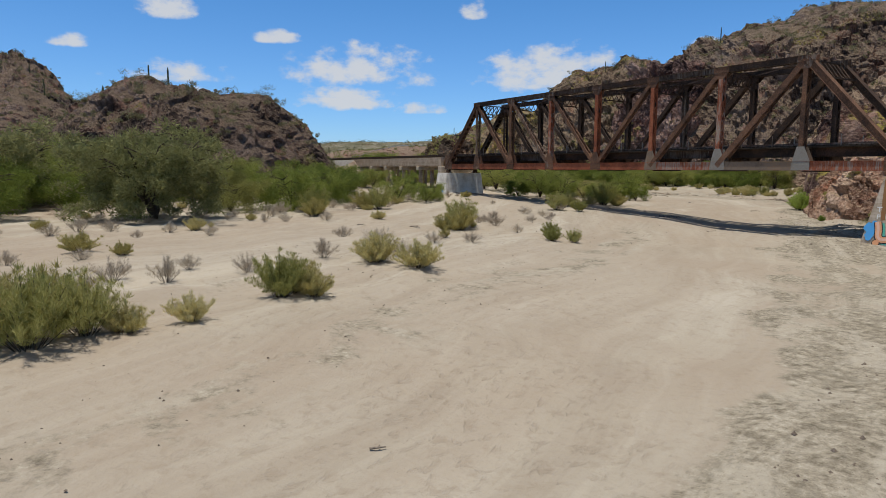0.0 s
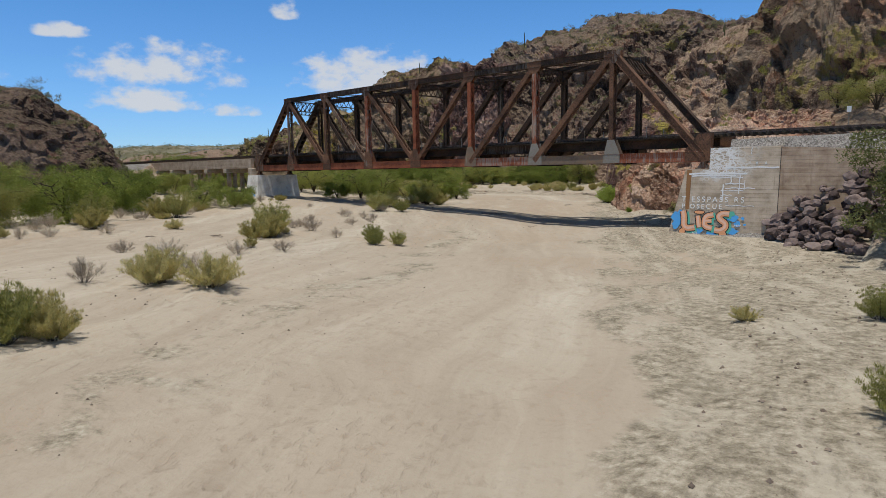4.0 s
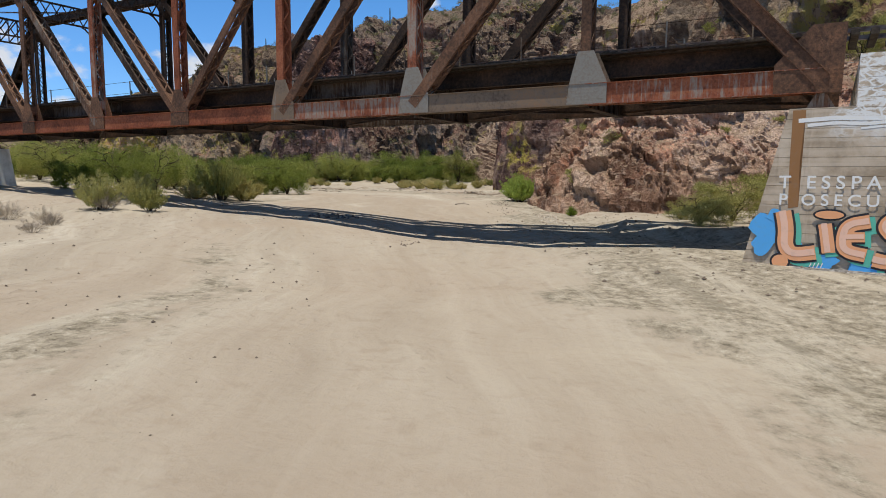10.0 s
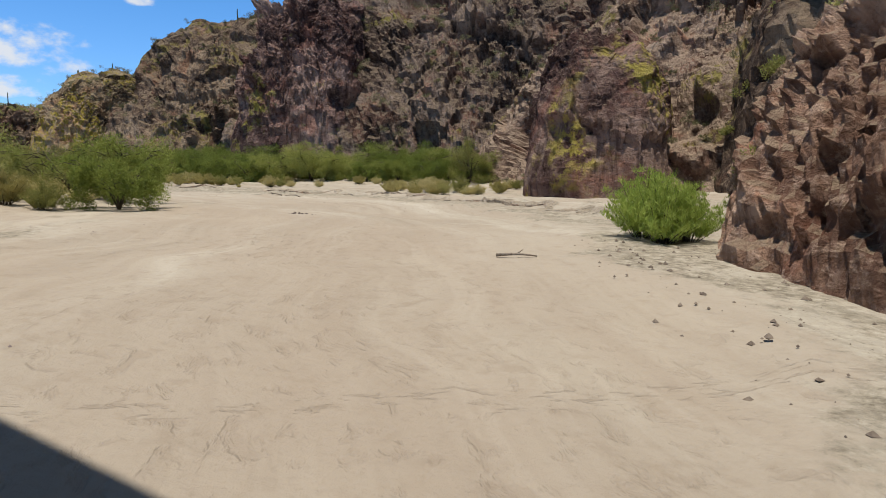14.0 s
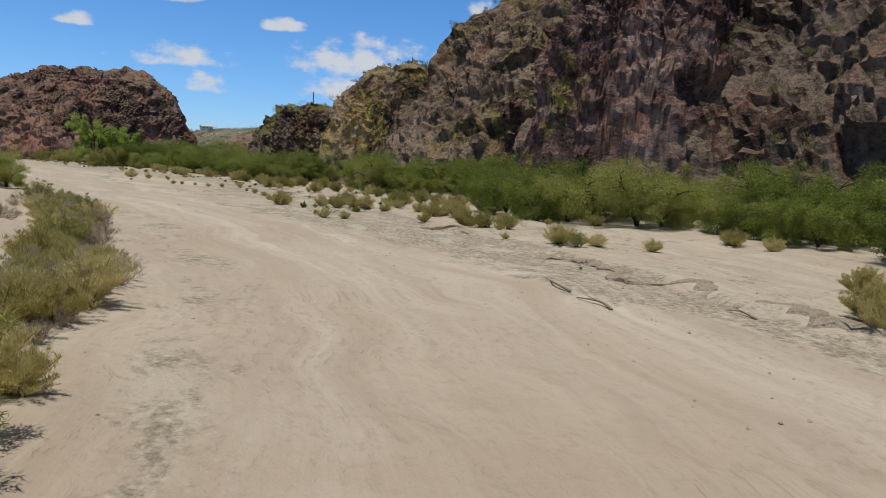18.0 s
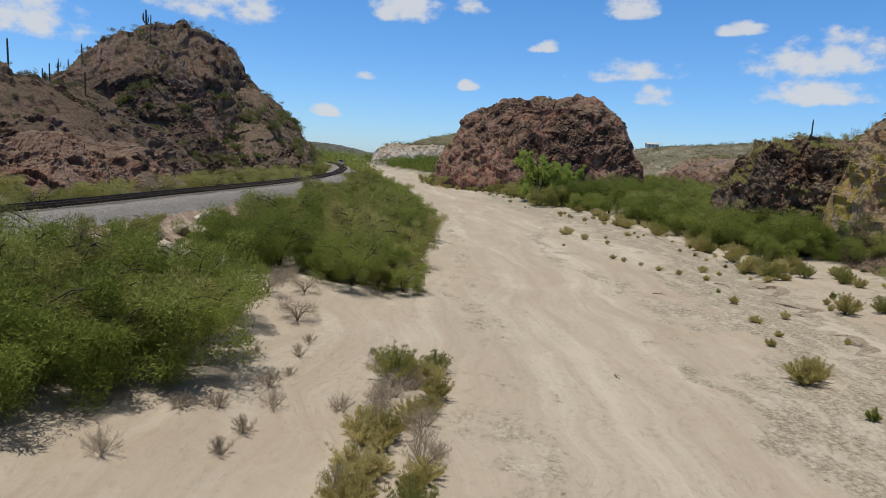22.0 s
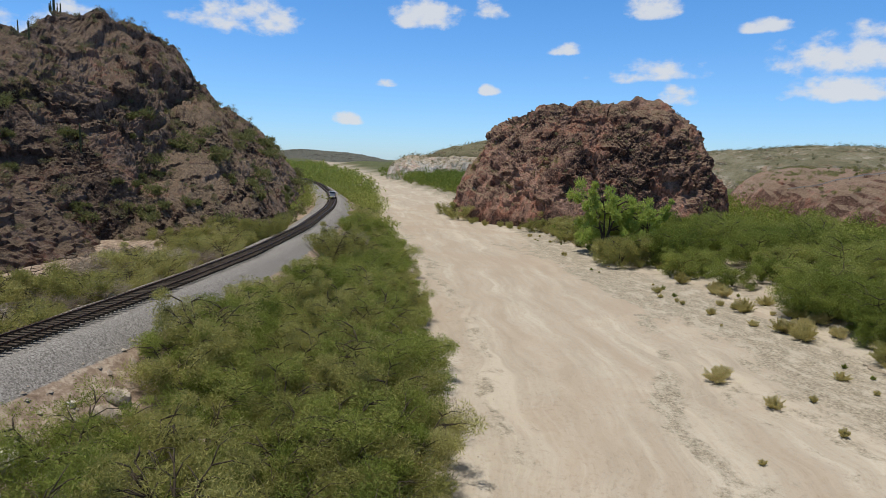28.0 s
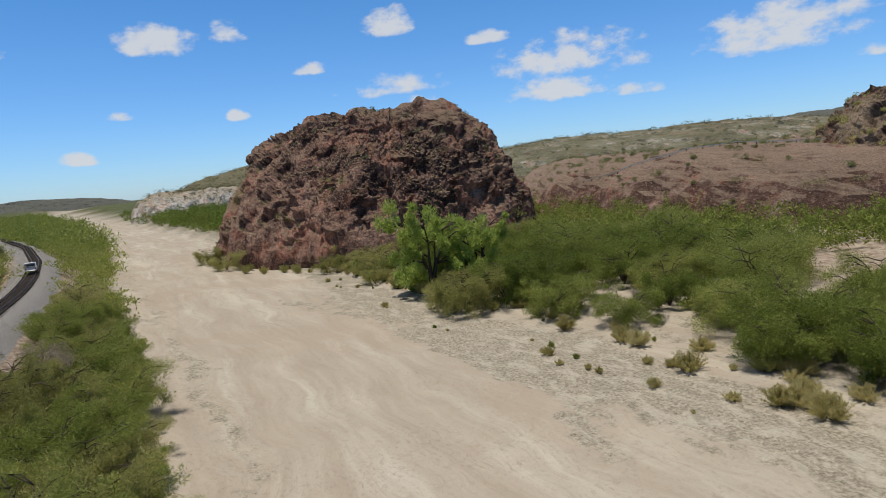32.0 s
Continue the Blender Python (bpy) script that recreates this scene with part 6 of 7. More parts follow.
# ---- abutment, pier and the west approach ----
def concrete_material(name, a, b_, c, boards=True, white=None):
    m, n, l, b = material(name, 0.92, spec=0.2)
    v = place_of(n, l)
    f = speckle(n, l, v, 1.1, 8, 0.66, 0.3)
    fine = speckle(n, l, v, 14, 6, 0.7)
    col = ramp(n, l, f, [(0.34, a), (0.5, b_), (0.68, c)])
    run = speckle(n, l, place_of(n, l, (2.2, 2.2, 0.12)), 1.6, 6, 0.7)
    col = mix(n, l, rng(n, l, run, 0.52, 0.68, 0, 0.6), col, a)
    col = mix(n, l, rng(n, l, fine, 0.55, 0.75, 0, 0.35), col, a)
    h = calc(n, l, "MULTIPLY", fine, 0.3)
    if boards:
        # form boards left a line at every lift
        bands = speckle(n, l, place_of(n, l, (0.05, 0.05, 3.6)), 1.0, 3, 0.6)
        col = mix(n, l, rng(n, l, bands, 0.44, 0.6, 0, 0.45), col, c)
        sep = n.new("ShaderNodeSeparateXYZ")
        l.new(v, sep.inputs[0])
        fr = calc(n, l, "FRACT", calc(n, l, "MULTIPLY", sep.outputs["Z"], 3.4))
        line = rng(n, l, fr, 0.0, 0.07)
        col = mix(n, l, line, mix(n, l, 0.45, col, (0.1, 0.08, 0.06)), col)
        h = calc(n, l, "ADD", h, line)
    if white:
        # limewash brushed on in crossing strokes inside one patch, thin at its edges
        x0, x1, z0, z1 = white
        sp = n.new("ShaderNodeSeparateXYZ")
        l.new(v, sp.inputs[0])
        wob = calc(n, l, "MULTIPLY", calc(n, l, "SUBTRACT", speckle(n, l, v, 0.9, 5, 0.6), 0.5), 2.6)
        xx, zz = calc(n, l, "ADD", sp.outputs["X"], wob), calc(n, l, "ADD", sp.outputs["Z"], calc(n, l, "MULTIPLY", wob, 0.7))
        area = calc(n, l, "MULTIPLY", rng(n, l, xx, x1 + 0.5, x1 - 1.6), calc(n, l, "MULTIPLY", rng(n, l, xx, x0 - 0.3, x0 + 0.3), rng(n, l, zz, z0 - 0.5, z0 + 0.7)))
        warp = n.new("ShaderNodeTexNoise")
        warp.inputs["Scale"].default_value = 2.2
        l.new(v, warp.inputs["Vector"])
        add = n.new("ShaderNodeVectorMath")
        add.operation = "MULTIPLY_ADD"
        add.inputs[1].default_value = (0.5, 0.5, 0.5)
        l.new(warp.outputs["Color"], add.inputs[0])
        l.new(place_of(n, l, (1.0, 1.0, 1.6)), add.inputs[2])
        net = cells(n, l, add.outputs["Vector"], 2.6, "DISTANCE_TO_EDGE")
        net2 = speckle(n, l, place_of(n, l, (1, 1, 3.2)), 2.4, 6, 0.68, 0.4)
        k = calc(n, l, "MAXIMUM", rng(n, l, net, 0.16, 0.03), rng(n, l, net2, 0.47, 0.58))
        k = calc(n, l, "MULTIPLY", calc(n, l, "MULTIPLY", k, area), rng(n, l, fine, 0.3, 0.5, 0.7, 0.95))
        col = mix(n, l, k, col, (0.8, 0.805, 0.79))
    l.new(col, b.inputs["Base Color"])
    bump(n, l, b, h, 0.6, 0.02)
    return m


CONCRETE = concrete_material("board_marked_concrete", (0.33, 0.26, 0.185), (0.5, 0.405, 0.305), (0.62, 0.525, 0.415))
CONCRETE_MARKED = concrete_material("limewashed_concrete", (0.33, 0.26, 0.185), (0.5, 0.405, 0.305), (0.62, 0.525, 0.415), True, (1.4, 4.9, 4.3, 6.6))
CONCRETE_BROWN = concrete_material("brown_weathered_concrete", (0.26, 0.18, 0.125), (0.4, 0.3, 0.215), (0.52, 0.41, 0.31))
CONCRETE_WHITE = concrete_material("whitewashed_concrete", (0.55, 0.51, 0.45), (0.72, 0.69, 0.63), (0.82, 0.79, 0.73), False)


def paint(name, col, worn=0.35):
    """Old spray paint or brushed paint on concrete, worn through in flecks."""
    m, n, l, b = material(name, 0.7, spec=0.3)
    v = place_of(n, l)
    f = speckle(n, l, v, 5.0, 8, 0.7)
    l.new(mix(n, l, rng(n, l, f, 0.5, 0.7, 0, worn), col, tuple(0.55 * c + 0.1 for c in col)), b.inputs["Base Color"])
    return m


PAINT = {k: paint("paint_" + k, c) for k, c in (("white", (0.8, 0.8, 0.78)), ("peach", (0.84, 0.4, 0.2)), ("pink", (0.88, 0.56, 0.42)), ("blue", (0.1, 0.42, 0.85)), ("teal", (0.12, 0.5, 0.38)), ("black", (0.03, 0.03, 0.035)), ("rust", (0.3, 0.15, 0.06)))}
WALL_Y = -1.6


def prism(bm, prof, y0, y1):
    """A solid from an outline in x and z, between two y."""
    f = [bm.verts.new((x, y0, z)) for x, z in prof]
    g = [bm.verts.new((x, y1, z)) for x, z in prof]
    bm.faces.new(f)
    bm.faces.new(g[::-1])
    for k in range(len(f)):
        k2 = (k + 1) % len(f)
        bm.faces.new((f[k], g[k], g[k2], f[k2]))
    bmesh.ops.recalc_face_normals(bm, faces=bm.faces)


def decal(name, outlines, mat, parent, lift):
    """Flat painted shapes on the south face of the abutment; outlines in x and z."""
    bm = bmesh.new()
    for k, o in enumerate(outlines):
        y = WALL_Y - lift - 0.0007 * k
        if isinstance(o, tuple):
            a, b = [[bm.verts.new((x, y, z)) for x, z in side] for side in o]
            for i in range(len(a) - 1):
                bm.faces.new((a[i], a[i + 1], b[i + 1], b[i]))
            continue
        vs = [bm.verts.new((x, y, z)) for x, z in o]
        try:
            bm.faces.new(vs)
        except ValueError:
            pass
    bmesh.ops.triangulate(bm, faces=bm.faces)
    return part(name, bm, mat, parent)


def blob(cx, cz, rx, rz, seed, k=18, wob=0.25):
    r = random.Random(seed)
    ph = [r.uniform(0, 6.28) for _ in range(3)]
    return [(cx + rx * (1 + wob * math.sin(3 * t + ph[0]) * 0.6 + wob * math.sin(5 * t + ph[1]) * 0.4) * math.cos(t), cz + rz * (1 + wob * math.sin(2 * t + ph[2])) * math.sin(t)) for t in [math.tau * i / k for i in range(k)]]


def stroke(pts, w):
    """A band of even width along a path, rounded at its bends: its two edges."""
    if len(pts) > 2:
        for _ in range(3):
            pts = [pts[0]] + [((1 - t) * a[0] + t * b[0], (1 - t) * a[1] + t * b[1]) for a, b in zip(pts, pts[1:]) for t in (0.25, 0.75)] + [pts[-1]]
    left, right = [], []
    n = len(pts)
    for i, p in enumerate(pts):
        a, b = pts[max(i - 1, 0)], pts[min(i + 1, n - 1)]
        dx, dz = b[0] - a[0], b[1] - a[1]
        s = math.hypot(dx, dz) or 1
        left.append((p[0] - dz / s * w / 2, p[1] + dx / s * w / 2))
        right.append((p[0] + dz / s * w / 2, p[1] - dx / s * w / 2))
    return left, right


def arc(cx, cz, rx, rz, a0, a1, k=10):
    return [(cx + rx * math.cos(radians(a0 + (a1 - a0) * i / k)), cz + rz * math.sin(radians(a0 + (a1 - a0) * i / k))) for i in range(k + 1)]


def build_abutment():
    ab = thing("bridge_abutment", "tall stepped concrete bridge abutment with faded white lettering and graffiti", "abutment", at=(0, 0, 0))
    bm = bmesh.new()
    prism(bm, [(-1.55, -1.2), (-1.25, -0.1), (-0.12, 5.05), (1.66, 5.05), (1.66, 6.62), (6.55, 6.62), (6.55, -1.2)], WALL_Y, 8.6)
    part("seat_block", bm, CONCRETE_MARKED, ab)
    bm = bmesh.new()
    prism(bm, [(6.57, -1.2), (6.57, 6.55), (8.6, 6.45), (13.4, 6.1), (13.4, -1.2)], WALL_Y + 0.03, WALL_Y + 0.95)
    part("wing_wall", bm, CONCRETE_BROWN, ab, "brown weathered wing wall")
    bm = bmesh.new()
    box(bm, (6.56, WALL_Y - 0.002, 2.8), (0.03, 0.03, 7.5))
    part("joint", bm, PAINT["black"], ab)
    # rust run below the bearing
    decal("rust_run", [[(-0.02, 5.0), (0.34, 5.0), (0.26, 3.4), (0.3, 2.0), (0.02, 1.95), (-0.02, 3.3)]], PAINT["rust"], ab, 0.004)
    r = random.Random(9)
    # brushed-over white bands
    o = []
    for z, x0, x1, w in ((5.12, 2.6, 6.5, 0.11), (4.7, 0.15, 4.4, 0.13), (4.55, 0.4, 3.6, 0.1), (4.42, 1.8, 4.1, 0.06), (3.95, 2.9, 4.2, 0.09), (3.62, 2.9, 5.0, 0.07), (3.45, 2.6, 4.2, 0.05), (2.33, 3.0, 5.0, 0.05), (3.1, 2.6, 3.4, 0.06)):
        o.append(stroke([(x0 + (x1 - x0) * i / 8, z + 0.03 * math.sin(i * 1.7 + z)) for i in range(9)], w))
    for x, z0, z1, w in ((2.75, 3.9, 2.7, 0.1), (3.9, 4.7, 3.2, 0.07), (4.25, 4.2, 3.5, 0.06), (3.3, 4.6, 3.9, 0.08), (2.9, 5.5, 4.5, 0.09), (3.5, 5.4, 4.6, 0.06), (4.6, 6.55, 6.1, 0.05), (5.0, 5.5, 5.35, 0.12), (5.6, 5.5, 5.35, 0.1)):
        o.append(stroke([(x + 0.03 * math.sin(i * 2.1), z0 + (z1 - z0) * i / 6) for i in range(7)], w))
    decal("white_brushwork", o, PAINT["white"], ab, 0.006)
    # faded lettering that can still be read
    for text, x, z, s in (("T ESSPASS RS", -0.28, 2.58, 0.56), ("P OSECUE", -0.26, 2.06, 0.5)):
        cu = bpy.data.curves.new("lettering", "FONT")
        cu.body, cu.size, cu.space_character = text, s, 1.45
        cu.fill_mode = "FRONT"
        cu.offset = 0.006
        tmp = bpy.data.objects.new("lettering", cu)
        me = bpy.data.meshes.new_from_object(tmp)
        bpy.data.objects.remove(tmp)
        me.materials.append(PAINT["white"])
        ob = new("lettering", me)
        ob.parent = ab
        ob.matrix_basis = Matrix.Translation((x, WALL_Y - 0.045, z)) @ Matrix.Rotation(radians(90), 4, "X")
    # the painted piece: blue splashes, green depth, peach letter shapes, dark outline
    decal("blue_splash", [blob(x, z, rx, rz, k) for k, (x, z, rx, rz) in enumerate(((-0.55, 1.3, 0.42, 0.5), (-0.65, 0.75, 0.3, 0.28), (0.9, 0.3, 0.55, 0.26), (2.2, 0.2, 0.5, 0.22), (3.55, 1.45, 0.4, 0.34), (3.95, 1.0, 0.22, 0.2), (4.3, 1.4, 0.13, 0.12), (3.6, 0.45, 0.4, 0.22), (4.45, 0.95, 0.1, 0.08), (0.2, 0.6, 0.4, 0.4), (-0.3, 1.7, 0.25, 0.2)))], PAINT["blue"], ab, 0.05)
    L = [(-0.1, 1.85), (0.02, 1.3), (0.0, 0.75), (0.25, 0.5), (0.85, 0.62)]
    I = [(1.05, 1.5), (1.12, 1.1), (1.2, 0.62)]
    E = [(2.2, 1.62), (1.65, 1.5), (1.55, 1.1), (1.6, 0.7), (2.15, 0.6)]
    E2 = [(1.6, 1.12), (2.1, 1.15)]
    S = [(3.35, 1.72), (2.85, 1.75), (2.55, 1.5), (2.8, 1.2), (3.15, 1.0), (3.1, 0.62), (2.7, 0.42), (2.35, 0.5)]
    letters = [(L, 0.44), (I, 0.36), (E, 0.4), (E2, 0.3), (S, 0.42)]
    decal("green_depth", [stroke([(x + 0.16, z - 0.1) for x, z in p], w + 0.12) for p, w in letters] + [blob(3.5, 1.7, 0.25, 0.2, 40)], PAINT["teal"], ab, 0.060)
    decal("dark_outline", [stroke(p, w + 0.13) for p, w in letters] + [arc(1.15, 1.78, 0.44, 0.18, 0, 350, 18), arc(-0.1, 0.28, 0.29, 0.27, 0, 350, 16), arc(2.95, 0.2, 0.32, 0.26, 0, 350, 16)], PAINT["black"], ab, 0.068)
    decal("peach_fill", [stroke(p, w) for p, w in letters] + [arc(1.15, 1.78, 0.38, 0.125, 0, 350, 18), arc(-0.1, 0.28, 0.23, 0.21, 0, 350, 16), arc(2.95, 0.2, 0.26, 0.2, 0, 350, 16)], PAINT["peach"], ab, 0.076)
    decal("pink_sheen", [stroke([(x - 0.03, z + 0.02) for x, z in p], w * 0.45) for p, w in letters], PAINT["pink"], ab, 0.083)
    decal("small_tag", [stroke([(3.75 + 0.13 * k, 0.78), (3.8 + 0.13 * k, 0.95)], 0.035) for k in range(4)] + [stroke([(3.72, 0.86), (4.2, 0.88)], 0.03)] + [stroke([(0.7 + 0.1 * k, 0.12), (0.76 + 0.1 * k, 0.3)], 0.03) for k in range(4)], PAINT["white"], ab, 0.088)
    # the face leans back as it rises
    ab.matrix_basis = BRIDGE_AT @ Matrix.Translation((0, WALL_Y, 3)) @ Matrix.Rotation(radians(-5), 4, "X") @ Matrix.Translation((0, -WALL_Y, -3))
    return ab


build_abutment()


def build_pier():
    pi_ = thing("bridge_pier", "battered whitewashed concrete pier below the far end of the truss", "pier", at=(0, 0, 0))
    bm = bmesh.new()
    z0, z1 = -1.0, 5.05
    lo, hi = [(-64.6, -1.3), (-60.9, -1.3), (-60.9, 6.4), (-64.6, 6.4)], [(-63.9, -0.7), (-61.3, -0.7), (-61.3, 5.8), (-63.9, 5.8)]
    f = [bm.verts.new((x, y, z0)) for x, y in lo]
    g = [bm.verts.new((x, y, z1)) for x, y in hi]
    bm.faces.new(g)
    for k in range(4):
        bm.faces.new((f[k], f[(k + 1) % 4], g[(k + 1) % 4], g[k]))
    part("shaft", bm, CONCRETE_WHITE, pi_)
    bm = bmesh.new()
    box(bm, (-63.35, 2.5, 5.4), (1.0, 6.4, 1.3), bevel=0.05)
    part("cap", bm, CONCRETE, pi_)
    bm = bmesh.new()
    for x, z, s in ((-62.4, 2.6, 0.8), (-61.9, 2.3, 0.45)):
        t = (z - z0) / (z1 - z0)
        y = -1.3 + 0.6 * t - 0.02
        vs = [bm.verts.new((x + dx * s, y - 0.138 * dz * s * -1 - 0.006, z + dz * s)) for dx, dz in ((-0.5, 0.0), (0.1, 0.75), (0.3, 0.4), (-0.05, 0.05), (0.4, -0.4), (0.05, -0.6))]
        bm.faces.new(vs)
    part("blue_mark", bm, PAINT["blue"], pi_)
    return pi_


build_pier().matrix_basis = BRIDGE_AT


def build_approach():
    ap = thing("approach_viaduct", "plain concrete slab viaduct on rows of square posts", "viaduct", at=(0, 0, 0))
    x0, x1 = -63.4, -99.0
    q = TRACK_LINE
    ys = lambda x: float(np.interp(-x, -q[:, 0], q[:, 1]))
    for a, b in zip(np.linspace(x0, x1, 6)[:-1], np.linspace(x0, x1, 6)[1:]):
        bm = bmesh.new()
        ya, yb = ys(a), ys(b)
        for off, w, z, h in ((-2.55, 0.45, 6.75, 1.35), (2.55, 0.45, 6.75, 1.35), (0, 4.8, 7.3, 0.35)):
            beam(bm, (a, ya + off, z), (b, yb + off, z), w, h)
        part("deck_span", bm, CONCRETE_BROWN, ap)
    for x in np.linspace(x0 - 7.3, x1 + 4, 5):
        y = ys(x)
        bm = bmesh.new()
        box(bm, (x, y, 5.75), (0.8, 6.0, 0.6), bevel=0.04)
        part("bent_cap", bm, CONCRETE, ap)
        for k in (-2.3, 0, 2.3):
            bm = bmesh.new()
            box(bm, (x, y + k, 2.6), (0.5, 0.5, 5.8), bevel=0.03)
            part("post", bm, CONCRETE_BROWN, ap)
    return ap


build_approach()


# ---- boulders ----
def boulder_mesh(seed, mat, sharp=0.35):
    bm = bmesh.new()
    bmesh.ops.create_icosphere(bm, subdivisions=2, radius=0.5)
    P = np.array([v.co[:] for v in bm.verts])
    d = facet(P * 2.2 + seed * 3.1, seed, 0.8) * sharp + 0.25 * fbm(P * 2.0 + seed, 2, seed)
    r = random.Random(seed)
    s = Vector((r.uniform(0.85, 1.3), r.uniform(0.8, 1.1), r.uniform(0.6, 0.85)))
    for v, k in zip(bm.verts, d):
        v.co = Vector((v.co.x * s.x, v.co.y * s.y, v.co.z * s.z)) * (1 + k * 0.5)
    me = bpy.data.meshes.new("boulder")
    bm.to_mesh(me)
    bm.free()
    me.materials.append(mat)
    return me


def boulder_rock(name, a, b_, c):
    m, n, l, b = material(name, 0.9, spec=0.2)
    v = place_of(n, l)
    f = speckle(n, l, v, 2.2, 8, 0.7)
    info = n.new("ShaderNodeObjectInfo")
    k = calc(n, l, "ADD", calc(n, l, "MULTIPLY", f, 0.7), calc(n, l, "MULTIPLY", info.outputs["Random"], 0.3))
    l.new(ramp(n, l, k, [(0.35, a), (0.5, b_), (0.66, c)]), b.inputs["Base Color"])
    bump(n, l, b, speckle(n, l, v, 7, 8, 0.7), 0.6, 0.05)
    return m


DARK_STONE = boulder_rock("purple_grey_stone", (0.055, 0.04, 0.038), (0.125, 0.093, 0.088), (0.235, 0.185, 0.172))
PALE_STONE = boulder_rock("pale_quarry_stone", (0.26, 0.21, 0.16), (0.45, 0.39, 0.32), (0.62, 0.57, 0.5))
SCATTER_STONE = boulder_rock("wash_stone", (0.13, 0.1, 0.08), (0.26, 0.21, 0.165), (0.42, 0.36, 0.3))


def pile(name, meshes, places, label, group):
    r = random.Random(len(places))
    for x, y, z, s in places:
        ob = new(name, r.choice(meshes))
        ob.matrix_basis = Matrix.Translation((x, y, z)) @ Euler((r.uniform(-0.5, 0.5), r.uniform(-0.5, 0.5), r.uniform(0, 6.28))).to_matrix().to_4x4() @ Matrix.Diagonal((s, s, s, 1))
        tagged(ob, label, "boulder", group)


def riprap():
    r = random.Random(5)
    mm = [boulder_mesh(k, DARK_STONE, 0.75) for k in range(6)]
    out = []
    for k in range(165):
        x = r.uniform(6.3, 15.5)
        reach = min(6.2, 0.9 + (x - 6.0) * 0.95)
        t = r.random()
        y = WALL_Y - 1.25 - 0.056 * x - t * reach
        top = min(4.4, 0.4 + (x - 6.0) * 0.8) * (1 - t) ** 0.9
        s = 0.4 + 0.65 * r.random() ** 1.5
        out.append((x, y, ground_z(x, y) + top * r.uniform(0.9, 1.0) + 0.1 * s, s))
        if top > 0.9:
            out.append((x + r.uniform(-0.3, 0.3), y + r.uniform(-0.3, 0.3), ground_z(x, y) + top * r.uniform(0.3, 0.6), s))
    for k in range(16):
        x, y = r.uniform(4.8, 12), 0
        y = WALL_Y - 1.9 - (x - 4.6) * 0.8 - r.uniform(0, 0.8)
        s = r.uniform(0.2, 0.5)
        out.append((x, y, ground_z(x, y) + 0.12 * s, s))
    pile("boulder", mm, out[:285], "purple-grey angular riprap boulder heaped against the abutment", "riprap pile")
    mm = [boulder_mesh(20 + k, PALE_STONE, 0.5) for k in range(5)]
    out = []
    for p in scatter(130, (-184, -134), (14, 32), lambda x, y, dl, dr, dt: (dt > 6.5) & (dt < 14) & (y > 12), 0.9, 61):
        s = 0.5 + 1.5 * r.random() ** 1.6
        out.append((p[0], p[1], ground_z(*p) + 0.18 * s, s))
    for p in scatter(70, (-300, -172), (0, 32), lambda x, y, dl, dr, dt: (dt > 7.5) & (dt < 11), 1.2, 62):
        s = r.uniform(0.4, 1.2)
        out.append((p[0], p[1], ground_z(*p) + 0.18 * s, s))
    for p in scatter(40, (-330, -180), (-6, 12), lambda x, y, dl, dr, dt: (dt > 4.5) & (dt < 7.5) & (dl > 30), 1.5, 63):
        s = r.uniform(0.3, 0.8)
        out.append((p[0], p[1], ground_z(*p) + 0.15 * s, s))
    pile("quarry_boulder", mm, out, "pale broken quarry stone on the railway bank", "stones on the railway bank")


riprap()


def stones(count, xs, ys, test, lo, hi, seed, label, mat):
    """Loose small stones and clods, too many to tell apart."""
    P = np.array(scatter(count, xs, ys, test, 0.0, seed))
    z = ground_zs(P)
    r = np.random.default_rng(seed)
    base = np.array([(1, 0, 0), (-1, 0, 0), (0, 1, 0), (0, -1, 0), (0, 0, 0.8), (0, 0, -0.5)], float)
    fc = [(0, 2, 4), (2, 1, 4), (1, 3, 4), (3, 0, 4), (2, 0, 5), (1, 2, 5), (3, 1, 5), (0, 3, 5)]
    V, F = [], []
    s = lo + (hi - lo) * r.random(len(P)) ** 3
    for i, (p, zz) in enumerate(zip(P, z)):
        q = base * (0.7 + 0.6 * r.random((6, 3))) * s[i]
        a = r.random() * 6.28
        q = q @ np.array([[math.cos(a), math.sin(a), 0], [-math.sin(a), math.cos(a), 0], [0, 0, 1]])
        V.extend((q + (p[0], p[1], zz + 0.1 * s[i])).tolist())
        F.extend([tuple(k + 6 * i for k in f) for f in fc])
    return tagged(part("loose_stones", (V, F), mat), label, "stones", kind="stuff")


stones(5200, (-30, 30), (-66, 26), lambda x, y, dl, dr, dt: (dr > -6) & (dr < 12), 0.012, 0.085, 71, "small stones and clods on the gravelly margin", SCATTER_STONE)
stones(1600, (-40, 10), (-66, 10), lambda x, y, dl, dr, dt: (dl > -5) & (dl < 14), 0.01, 0.055, 72, "small stones and clods on the sandy margin", SCATTER_STONE)
stones(4200, (-260, -40), (30, 100), lambda x, y, dl, dr, dt: ((dr > -12) & (dr < 10)) | ((dl > -2) & (dl < 8)), 0.015, 0.085, 73, "small stones and clods along the banks", SCATTER_STONE)
stones(90, (-200, 20), (-60, 80), lambda x, y, dl, dr, dt: (dl < -4) & (dr < -8), 0.012, 0.04, 74, "dark pebbles and dung on the sand", DARK_STONE)
stones(2400, (-190, -100), (4, 34), lambda x, y, dl, dr, dt: (dt > 4.5) & (dt < 17), 0.05, 0.28, 75, "rubble on the railway bank", SCATTER_STONE)


